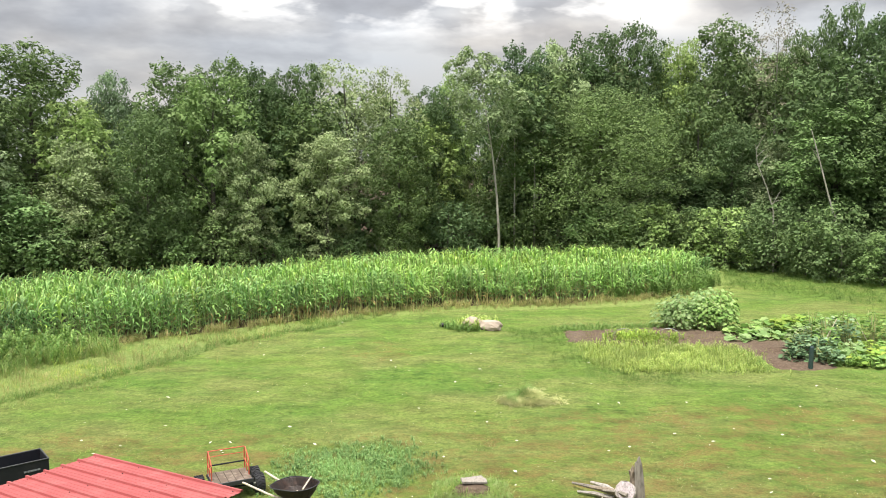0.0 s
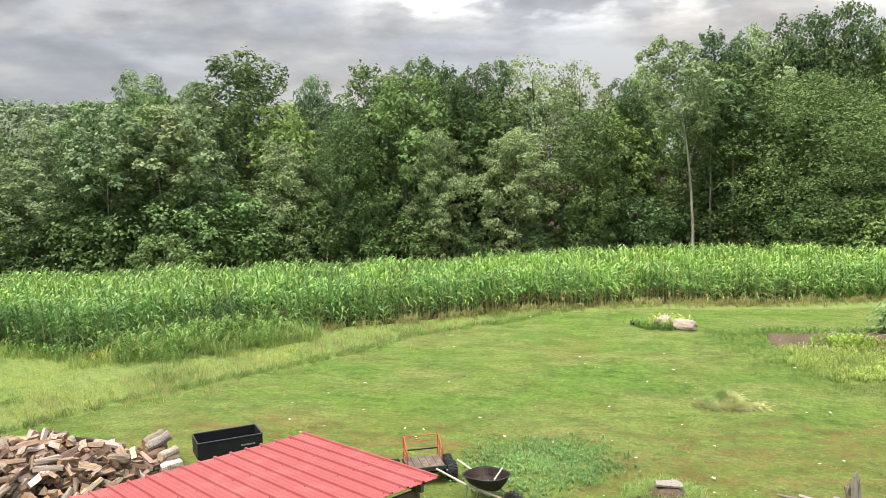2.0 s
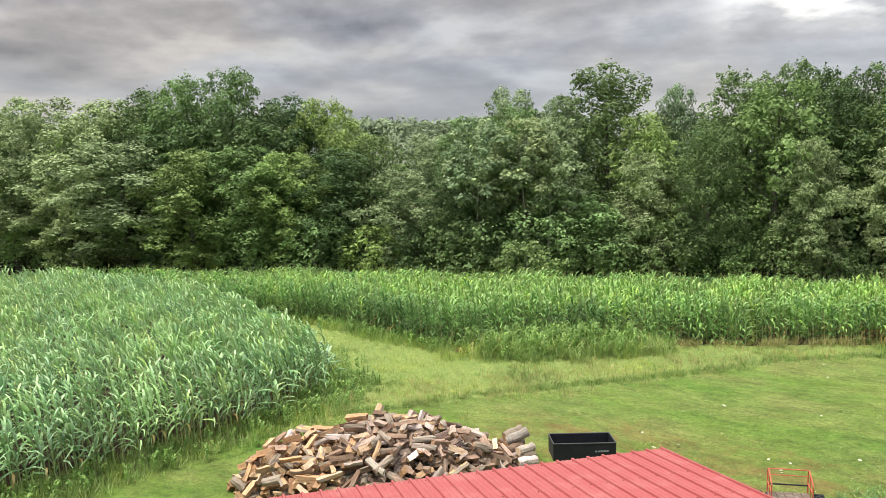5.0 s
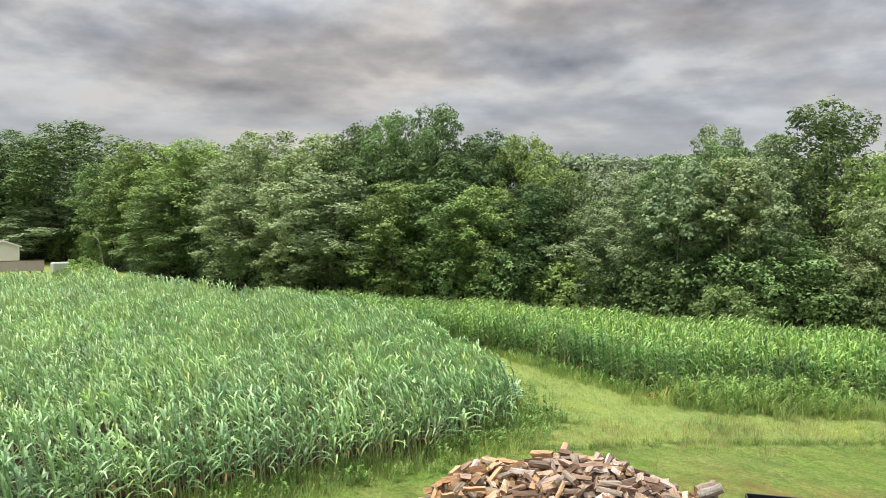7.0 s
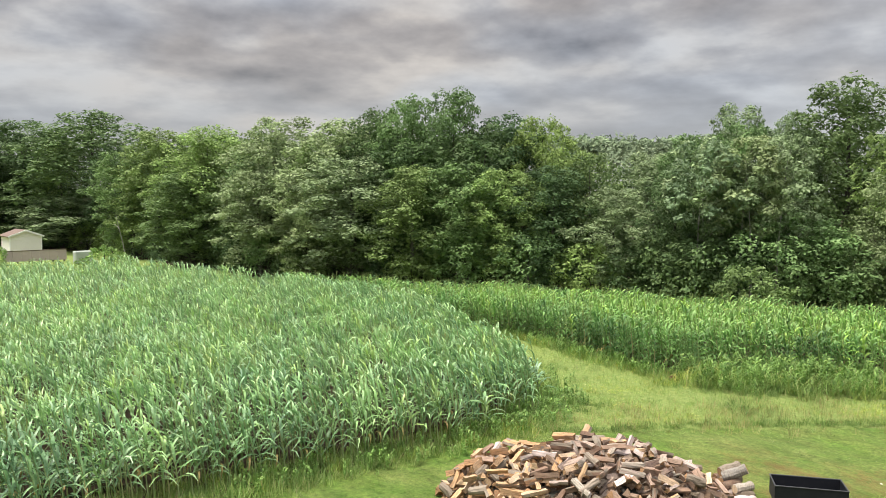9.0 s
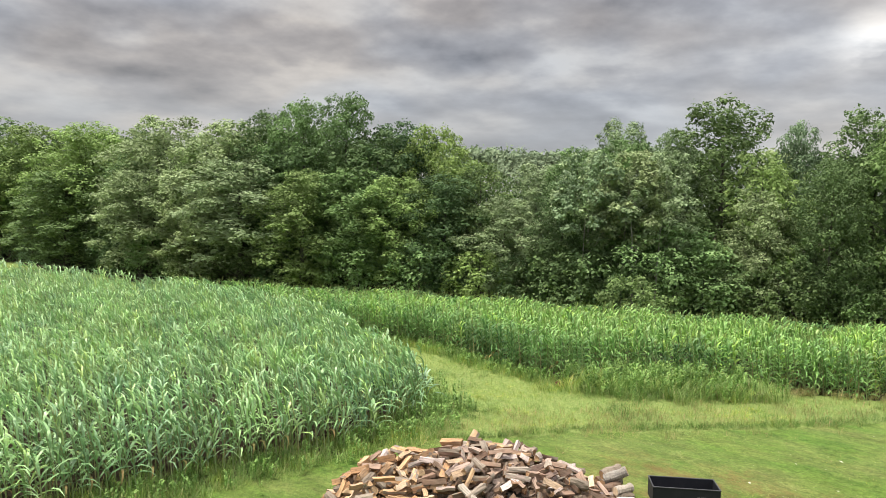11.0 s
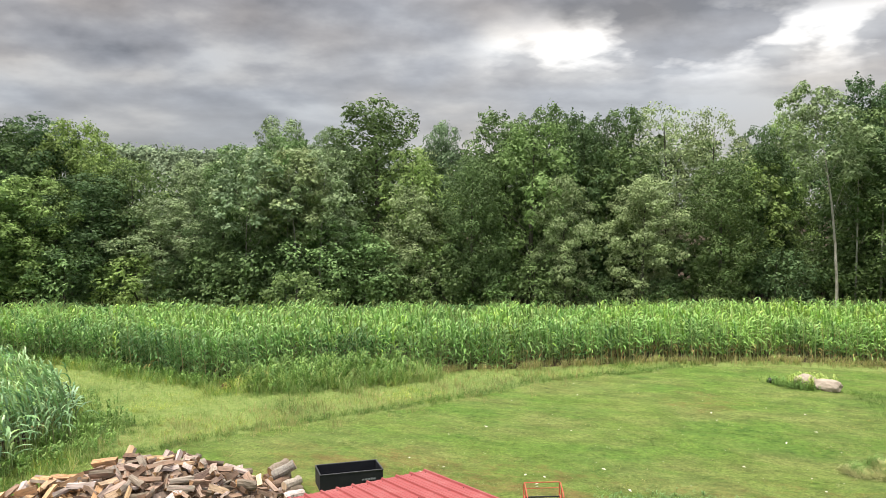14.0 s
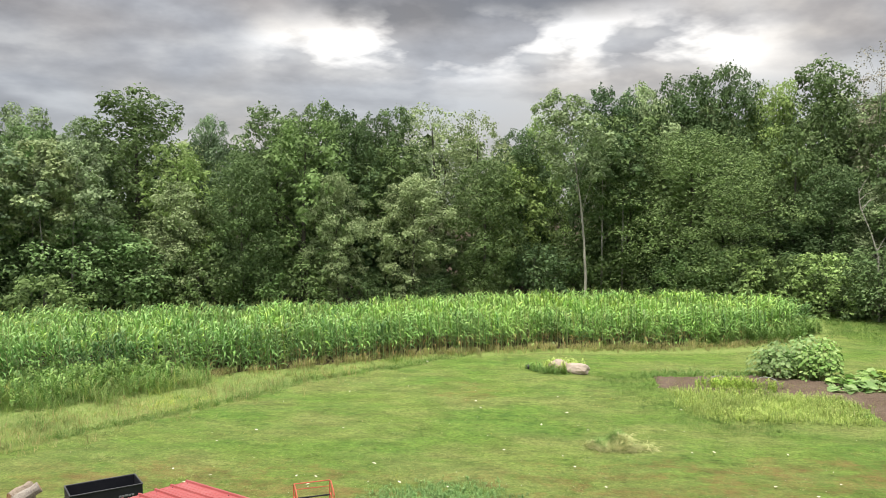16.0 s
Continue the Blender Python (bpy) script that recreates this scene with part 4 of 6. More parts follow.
def dead_limbs(name, deg, dist, pts, radius, label, twigs=0):
    """A bare stem through points given as degrees aside and metres up, with a few twigs."""
    bm = bmesh.new()
    rr = random.Random(int(dist * 10))
    path = []
    for dd, z in pts:
        x, y = at_bearing(deg + dd, dist)
        path.append(Vector((x, y, z)))
    rod(bm, path, [radius * (1 - 0.75 * k / (len(path) - 1)) for k in range(len(path))], 6)
    for k in range(twigs):
        i = 1 + k % (len(path) - 1)
        a = path[i - 1].lerp(path[i], rr.random())
        e = a + Vector((rr.uniform(-1.1, 1.1), rr.uniform(-0.4, 0.2), rr.uniform(0.2, 1.0)))
        rod(bm, [a, a.lerp(e, 0.55) + Vector((0, 0, 0.08)), e], [radius * 0.4, radius * 0.26, 0.008], 5)
    tagged(part(name, bm, BARK_PALE), label, "dead tree")


dead_limbs("birch_stem", -25.2, 49.5, [(0, -0.1), (0.35, 2.4), (1.1, 4.5), (1.9, 7.0), (2.3, 8.2)], 0.085, "white birch stem leaning over the bushes", 3)
dead_limbs("dead_branch", -20.5, 50.5, [(-0.5, -0.1), (-0.35, 3.6), (0.1, 4.9), (0.75, 6.3), (0.9, 7.4)], 0.06, "bare grey dead branches before the wood's corner", 9)
dead_limbs("dead_branch", 77.0, 73.0, [(-0.6, -0.1), (-0.3, 2.2), (0.1, 4.6)], 0.07, "thin pale leafless stem leaning at the wood's edge", 2)

# the wood behind
TOPS = [(-45, 0.14), (-28, 0.150), (-17, 0.145), (-8, 0.135), (-2, 0.112), (3, 0.072), (8, 0.095), (19, 0.095), (23, 0.075), (28, 0.10), (32, 0.072), (36, 0.08), (40, 0.040), (46, 0.042), (54, 0.10), (60, 0.082), (66, 0.075), (74, 0.058), (80, 0.07), (110, 0.06)]
TB, TS = np.array(TOPS).T
total = sum((Vector(b) - Vector(a)).length for a, b in zip(FOREST, FOREST[1:]))
for off, gap_m in ((4.0, 7.0), (10.5, 5.4), (17.5, 7.5)):
    s = rt.uniform(0, 2)
    while s < total:
        p, n = path_at(FOREST, s)
        x, y = p + n * (off + rt.uniform(-1.4, 1.4))
        d = Vector((x, y)) - VIEWPOINT
        deg = math.degrees(math.atan2(-d.x, d.y))
        h = EYE + d.length * float(np.interp(deg, TB, TS)) * rt.uniform(0.55, 1.0) + 0.3
        k = h / 12
        if not (off < 5 and abs(deg + 2.2) < 1.6):
            place(rt.choice(MID_TREES) if off < 5 else rt.choices(BACK_TREES, (3, 4, 2))[0], x, y, 0, rt.uniform(0, 6.28), k * rt.uniform(0.9, 1.12), k)
        s += gap_m * rt.uniform(0.75, 1.3) * (1.35 if d.length > 85 else 1.0)
for n in range(16):
    x, y = at_bearing(rt.uniform(-30, -2), rt.uniform(61, 76))
    d = Vector((x, y)) - VIEWPOINT
    k = (EYE + d.length * 0.128 * rt.uniform(0.7, 1.0)) / 12
    place(rt.choice(BACK_TREES), x, y, 0, rt.uniform(0, 6.28), k * 0.9, k)
# underwood, mostly dark-leaved to imitate the wood's shade
for off, gap_b, sort in (((0.6, 2.2), (2.6, 5.0), BUSHES), ((3.5, 5.5), (3.5, 5.5), BACK_BUSHES), ((8.5, 11), (4, 6.5), BACK_BUSHES)):
    s = 0.5
    while s < total:
        p, n = path_at(FOREST, s)
        x, y = p + n * rt.uniform(*off)
        deg = math.degrees(math.atan2(VIEWPOINT.x - x, y - VIEWPOINT.y))
        # Keeps the camera's sight of the trunk and the young tree clear.
        blocks_view = sort is BUSHES and (abs(deg + 2.4) < 1.3 or 27.5 < deg < 32.5)
        if not blocks_view:
            b_ = rt.choices(BUSHES, (0.6, 2.5, 5))[0] if sort is BUSHES else rt.choice(BACK_BUSHES)
            place(b_, x, y, 0, rt.uniform(0, 6.28), rt.uniform(0.6, 1.05) if sort is BUSHES else rt.uniform(0.8, 1.2))
        s += rt.uniform(*gap_b)
# bushes closing the foot of the wood beside the lawn, mostly dark-leaved for its shade
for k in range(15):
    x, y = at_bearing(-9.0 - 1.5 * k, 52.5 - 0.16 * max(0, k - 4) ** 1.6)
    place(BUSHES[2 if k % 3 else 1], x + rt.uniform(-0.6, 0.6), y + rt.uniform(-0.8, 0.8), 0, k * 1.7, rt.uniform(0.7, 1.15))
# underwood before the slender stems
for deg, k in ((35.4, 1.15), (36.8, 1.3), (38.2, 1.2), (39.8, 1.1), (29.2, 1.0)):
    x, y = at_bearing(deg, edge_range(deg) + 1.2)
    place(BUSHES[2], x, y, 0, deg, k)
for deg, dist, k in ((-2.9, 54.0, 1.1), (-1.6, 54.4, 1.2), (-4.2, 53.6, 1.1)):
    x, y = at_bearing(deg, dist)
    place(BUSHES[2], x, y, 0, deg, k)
# a pale shrub hung with seed before the young tree
x, y = at_bearing(34.0, 42.5)
t_ = make_tree(52, 2.9, 3.6, LEAF_OLIVE, low=0.04, boughs=30, leaves=1700, leaf=0.10, fill=150, name="bush", label="olive-brown shrub before the wood")
t_.matrix_basis = Matrix.Translation((x, y, 0))


# a wooded ridge far behind, its haze painted into the leaf colour
def ridge():
    rng = np.random.default_rng(77)
    n = 2600
    a = np.radians(rng.uniform(-60, 115, n))
    r = rng.uniform(230, 420, n)
    hill = (r - 225) * 0.142 + 3 + 2.5 * np.sin(a * 9) + rng.uniform(0, 3, n)
    c = np.stack([-np.sin(a) * r, np.cos(a) * r, hill], -1)
    rad = rng.uniform(3.2, 5.8, n)
    # its crest where the near trees leave a gap
    k = 900
    a = np.radians(rng.uniform(30, 54, k))
    r = rng.uniform(405, 425, k)
    crest = 6.5 + r * (0.0625 + 0.0035 * np.sin(a * 23 + 1.0)) + rng.uniform(-9.0, 0.6, k)
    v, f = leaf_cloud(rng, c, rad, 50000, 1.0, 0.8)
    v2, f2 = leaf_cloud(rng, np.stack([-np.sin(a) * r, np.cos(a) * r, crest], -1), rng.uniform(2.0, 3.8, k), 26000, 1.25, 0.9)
    return mesh_np("ridge_wood", np.concatenate([v, v2]), np.concatenate([f, f2 + len(v)]), [LEAF_FAR_HAZY])


tagged(new("backdrop", ridge()), "wooded ridge far behind the treetops, haze mixed into its leaf colour", "woods", kind="stuff")


# ---- grass and weeds ----
def clump(rng, blades, height, spread, width, segs=2, droop=1.2, lean=0.35, rise=(1.0, 1.5)):
    verts, quads = [], []
    for _ in range(blades):
        a = rng.uniform(0, 6.28)
        r = spread * math.sqrt(rng.random())
        blade(verts, quads, (r * math.cos(a), r * math.sin(a), -0.01), rng.uniform(0, 6.28), rng.uniform(*rise), height * rng.uniform(0.6, 1.15), width, droop * rng.uniform(0.5, 1.2), segs, WIND * lean * rng.random())
    return np.array(verts), np.array(quads), np.zeros(len(quads), int)


def weed(rng, height, leaves, size, spread=0.12):
    """A leafy stalk: oval leaves round a thin stem."""
    verts, quads = [], []
    for _ in range(2):
        a0, r0 = rng.uniform(0, 6.28), spread * rng.random()
        b = np.array([r0 * math.cos(a0), r0 * math.sin(a0), 0])
        blade(verts, quads, b, a0, 1.45, height, 0.015, 0.2, 2, WIND * 0.15)
        for i in range(leaves):
            f = 0.15 + 0.85 * i / leaves
            blade(verts, quads, b + (0, 0, height * f * 0.95), rng.uniform(0, 6.28), rng.uniform(0.3, 1.1), size * rng.uniform(0.7, 1.2), size * 0.45, 0.9, 2, WIND * 0.2)
    return np.array(verts), np.array(quads), np.zeros(len(quads), int)


def scatter(name, poly, count, variants, mats, seed, size=(0.8, 1.25), label="", category="grass", keep=None, z=0.0, soft=0.0):
    rng = np.random.default_rng(seed)
    p = np.asarray(poly, float)
    lo, hi = p.min(0), p.max(0)
    n = int(count * (hi - lo).prod() / max(poly_area(p), 0.1))
    x, y = rng.uniform(lo[0], hi[0], n), rng.uniform(lo[1], hi[1], n)
    ok = inside(x, y, poly)
    if keep is not None:
        ok &= keep(x, y, rng)
    x, y = x[ok], y[ok]
    x, y = x + soft * rng.normal(size=len(x)), y + soft * rng.normal(size=len(x))
    pos = np.stack([x, y, np.full(len(x), z)], -1)
    v, f, i = replicate(variants, rng.integers(0, len(variants), len(x)), pos, rng.uniform(0, 6.28, len(x)), rng.uniform(*size, len(x)))
    ob = new(name, mesh_np(name, v, f, mats, i))
    return tagged(ob, label, category, kind="stuff")


def poly_area(p):
    return abs(0.5 * np.sum(p[:, 0] * np.roll(p[:, 1], -1) - np.roll(p[:, 0], -1) * p[:, 1]))


def patchy(x, y, rng, scale=0.6, level=0.35):
    f = 0.5 + 0.25 * np.sin(x * scale * 1.7 + 1.3) + 0.25 * np.sin(y * scale * 2.1 + x * scale * 0.7)
    return rng.random(len(x)) < level + (1 - level) * f


pg = random.Random(9)
SHORT = [clump(pg, 6, 0.055, 0.10, 0.016, 1, 0.6, 0.3, (0.25, 0.9)) for _ in range(6)]
MEADOW = [clump(pg, 13, 0.30, 0.16, 0.010, 1, 1.0, 0.5, (0.7, 1.5)) for _ in range(6)]
TALL = [clump(pg, 14, 0.62, 0.16, 0.014, 3, 1.0) for _ in range(6)]
CLOVER = [weed(pg, 0.12, 6, 0.055, 0.14) for _ in range(5)]
LEAFY = [weed(pg, 0.40, 11, 0.095) for _ in range(5)]
FEATHER = [clump(pg, 16, 0.32, 0.22, 0.013, 1, 1.2, 0.3, (0.1, 1.3)) for _ in range(6)]
STALKY = [weed(pg, 0.95, 17, 0.13) for _ in range(5)]

GARDEN = [(3.4, 30.4), (3.6, 28.4), (4.1, 26.2), (4.8, 24.5), (9.5, 24.8), (15.5, 24.9), (15.5, 32), (7, 31.6)]
LAWN_NEAR = [(-17.0, 3), (-16.9, 10), (-15.2, 16.2), (-11.0, 23), (-8.3, 28), (-3.4, 33.2), (4.5, 35.0), (11, 38), (15, 46), (24, 38), (18, 20), (12, 11), (0, 9), (-12, 3)]
scatter("lawn_grass", LAWN_NEAR, 18000, SHORT, [GRASS_SHORT], 31, (0.6, 1.3), "short mown lawn grass", keep=lambda x, y, r: ~inside(x, y, GARDEN) & patchy(x, y, r, 0.9, 0.3))
HOME_LAWN = [(-13, 11), (-11, 20), (-4, 26), (3, 24), (14, 23.5), (17, 16), (12, 11), (0, 9.5)]
scatter("lawn_tufts", HOME_LAWN, 2600, FEATHER, [GRASS_SHORT], 61, (0.10, 0.26), "small longer tufts standing in the mown lawn", keep=lambda x, y, r: patchy(x, y, r, 1.7, 0.1))
MEADOW_STRIP = [(-16.9, 12), (-15.0, 16.6), (-12.4, 20.8), (-9.9, 25.4), (-6.6, 30.5), (-3.4, 33.6), (-0.8, 34.8), (-1, 35.4), (-5.5, 33.2), (-9.7, 30.0), (-13.6, 27.0), (-17.2, 24.6), (-18.7, 22.4), (-23, 22.6), (-29, 22.4), (-24, 18.5), (-19.6, 16.6), (-18.2, 14.8), (-17.4, 12.5)]
scatter("meadow_grass", MEADOW_STRIP, 6400, FEATHER, [GRASS_ROUGH], 32, (0.2, 0.62), "rough unmown meadow grass, green and straw", keep=lambda x, y, r: patchy(x, y, r, 0.8, 0.45), soft=0.3)
SEED_STRIP = [(-15.6, 14.6), (-14.6, 17.2), (-12.2, 21.0), (-9.8, 25.6), (-6.6, 30.2), (-8.0, 30.4), (-11.2, 27.2), (-14.6, 22.6), (-17.0, 18.2), (-17.2, 15.4)]
scatter("seeding_grass", SEED_STRIP, 1100, MEADOW, [GRASS_DRY], 48, (0.4, 0.95), "tan seeding grass heads in the meadow", keep=lambda x, y, r: patchy(x, y, r, 1.3, 0.05), soft=0.5)
def blotch(x, y, rng):
    f = np.sin(1.1 * x + 2.0) * np.sin(1.3 * y - 0.6 * x) + 0.6 * np.sin(2.3 * x + 1.7 * y)
    return f > 0.85


scatter("sedge_tufts", MEADOW_STRIP, 3000, FEATHER, [EDGE_GREEN], 60, (0.4, 0.9), "dark green sedge tufts in the meadow", keep=blotch, soft=0.1)
DRY_STRIP = [(-14.5, 26.2), (-10, 29.6), (-5.8, 32.7), (-1.2, 34.9), (4.3, 35.8), (7.3, 36.8), (10.5, 38.8), (10.1, 39.9), (7.0, 37.9), (4.2, 36.9), (-1, 36.0), (-5.6, 33.8), (-9.8, 30.7), (-14, 27.6)]
scatter("dry_grass", DRY_STRIP, 1300, TALL, [GRASS_DRY], 33, (0.30, 0.78), "dry tan grass along the foot of the maize", keep=lambda x, y, r: patchy(x, y, r, 0.9, 0.5), soft=0.3)
WEED_BAND = [(-18.1, 22.2), (-16.9, 24.7), (-13.4, 27.2), (-12.9, 26.6), (-14.6, 25.0), (-16.4, 23.0)]
scatter("tall_weeds", WEED_BAND, 1000, TALL, [GRASS_ROUGH], 40, (0.5, 1.25), "tall green grass before the maize", "grass", soft=0.55)
scatter("tall_weeds", WEED_BAND, 240, STALKY, [WEED_LEAF], 34, (0.7, 1.15), "tall green weeds before the maize", "weeds", soft=0.6)
NEAR_WEEDS = [(-17.55, 6), (-17.3, 12.5), (-18.1, 14.6), (-19.4, 16.6), (-23.8, 18.3), (-28, 20.2), (-28, 20.8), (-22, 19.1), (-18.2, 17.5), (-16.6, 14.8), (-16.5, 6)]
scatter("edge_weeds", NEAR_WEEDS, 800, LEAFY, [WEED_LEAF], 35, (0.5, 1.25), "leafy green weeds along the maize edge", "weeds", keep=lambda x, y, r: patchy(x, y, r, 1.0, 0.5), soft=0.3)
NEAR_GRASS = [(-17.9, -2), (-17.9, 12.7), (-18.6, 14.8), (-19.9, 16.6), (-24, 18.3), (-28.5, 20.3), (-28, 20.8), (-22, 19.0), (-18.0, 17.3), (-16.5, 14.6), (-16.4, -2)]
scatter("meadow_grass", NEAR_GRASS, 3000, MEADOW, [GRASS_ROUGH], 42, (0.4, 1.3), "rough grass along the foot of the near maize", soft=0.2)
LANE_GRASS = [(-30, 21.6), (-27, 22.9), (-23, 22.3), (-18.8, 22.0), (-18.6, 22.7), (-23, 23.3), (-27, 23.9), (-30, 22.6)]
scatter("meadow_grass", LANE_GRASS, 800, MEADOW, [GRASS_ROUGH], 43, (0.6, 1.3), "rough grass along the foot of the far maize", soft=0.15)
scatter("edge_weeds", LANE_GRASS, 260, LEAFY, [WEED_LEAF], 46, (0.6, 1.3), "leafy green weeds along the maize edge", "weeds", soft=0.2)
MOWN_EDGE = [(-16.4, 14.2), (-14.2, 18.4), (-11.0, 23.2), (-8.3, 28.1), (-3.6, 33.3), (-3.9, 33.6), (-8.8, 28.3), (-11.5, 23.4), (-14.6, 18.6), (-16.8, 14.4)]
# A dark grass line painted where the taller meadow casts its shadow.
scatter("edge_grass", MOWN_EDGE, 1300, FEATHER, [EDGE_GREEN], 47, (0.25, 0.70), "darker green grass along the mown edge, standing in for its shadow line", keep=lambda x, y, r: patchy(x, y, r, 1.4, 0.55), soft=0.06)
FAR_END = [(6, 37.0), (10.5, 38.6), (13.2, 42), (13.0, 44), (12.0, 42.3), (10.1, 40.1), (7, 38)]
scatter("edge_weeds", FAR_END, 330, STALKY, [WEED_LEAF], 36, (0.5, 0.9), "leafy green weeds along the maize edge", "weeds")
CLOVER_PATCH = [(-4.4, 15.9), (-3.7, 17.3), (-2.6, 17.9), (-1.2, 17.6), (-0.9, 16.6), (-1.6, 15.6), (-2.4, 14.6), (-3.4, 15.0)]
scatter("clover_patch", CLOVER_PATCH, 900, FEATHER, [CLOVER_LEAF], 41, (0.25, 0.5), "longer green grass in the clover patch", soft=0.3)
scatter("clover_patch", CLOVER_PATCH, 800, CLOVER, [CLOVER_LEAF], 37, (0.4, 1.0), "low dark green clover patch in the lawn", "clover", soft=0.3)
FOREST_FOOT = [(13.5, 49.5), (17.5, 48.6), (20.5, 46), (24.5, 41.5), (30, 36), (31, 37.5), (25.5, 43), (21.5, 47.5), (18, 50.3), (13.5, 51.5)]
CORNER = [(13.6, 41.5), (16.5, 37.5), (20.5, 35.5), (29, 35.5), (24, 41.5), (20, 46), (17, 48.4), (13.6, 49.4)]
# Unmown grass; its dark colour also stands for shade from the wood.
scatter("corner_grass", CORNER, 2800, FEATHER, [EDGE_GREEN], 62, (0.35, 0.75), "longer green grass beside the wood, darkened for the wood's shade", soft=0.4)
scatter("forest_edge_weeds", FOREST_FOOT, 380, LEAFY, [EDGE_GREEN], 38, (0.5, 1.3), "leafy weeds along the foot of the wood", "weeds")
RING = [(1.6, 30.8), (2.2, 27.6), (3.0, 25.0), (4.0, 23.2), (7.0, 23.4), (6.4, 24.5), (5.0, 24.6), (4.1, 26.4), (3.7, 28.5), (3.6, 31.0)]
scatter("edge_grass", RING, 1500, FEATHER, [EDGE_GREEN], 39, (0.15, 0.42), "darker longer grass round the garden's edge", soft=0.35)


# bare reddish earth where the two stands of maize part
def bare_earth():
    bm = bmesh.new()
    ring = [bm.verts.new((0.62 * math.cos(a) * (1 + 0.2 * math.sin(3 * a + 1)), 0.42 * math.sin(a) * (1 + 0.25 * math.sin(2 * a)), 0.0)) for a in [k * math.pi / 10 for k in range(20)]]
    mid_ = [bm.verts.new((0.3 * math.cos(a), 0.2 * math.sin(a), 0.09)) for a in [k * math.pi / 10 for k in range(20)]]
    for k in range(20):
        bm.faces.new((ring[k], ring[(k + 1) % 20], mid_[(k + 1) % 20], mid_[k]))
    bm.faces.new(mid_)
    ob = part("earth_mound", bm, RED_SOIL)
    ob.matrix_basis = pose(-18.5, 22.45, 0.0, 0, 0, 40) @ Matrix.Diagonal((0.45, 0.5, 1.6, 1))
    tagged(ob, "small mound of bare reddish earth at the maize edge", "earth")


RED_SOIL = paint_mat("red_earth", (0.085, 0.036, 0.024), (0.055, 0.028, 0.020), 0.95, 0, 7.0, 0.8, 0.1)
bare_earth()


# fallen pale leaves on the lawn
def litter():
    rng = np.random.default_rng(50)
    n = 620
    x, y = rng.uniform(-10, 16, n), 12.5 + 20 * rng.random(n) ** 1.7
    ok = ~inside(x, y, GARDEN)
    x, y = x[ok], y[ok]
    n = len(x)
    a, s = rng.uniform(0, 6.28, n), 0.010 + 0.060 * rng.random(n) ** 4
    c = np.stack([x, y, np.full(n, 0.06)], -1)
    t = np.stack([np.cos(a), np.sin(a), rng.uniform(-0.2, 0.3, n)], -1) * s[:, None]
    b = np.stack([-np.sin(a), np.cos(a), rng.uniform(-0.2, 0.3, n)], -1) * s[:, None] * 0.6
    v = np.stack([c - t, c - b + (0, 0, 0.012), c + t, c + b], 1).reshape(-1, 3)
    return mesh_np("fallen_leaves", v, np.arange(n)[:, None] * 4 + np.arange(4)[None], [CHIP])


tagged(new("fallen_leaves", litter()), "pale fallen leaves scattered on the lawn", "leaves", kind="stuff")


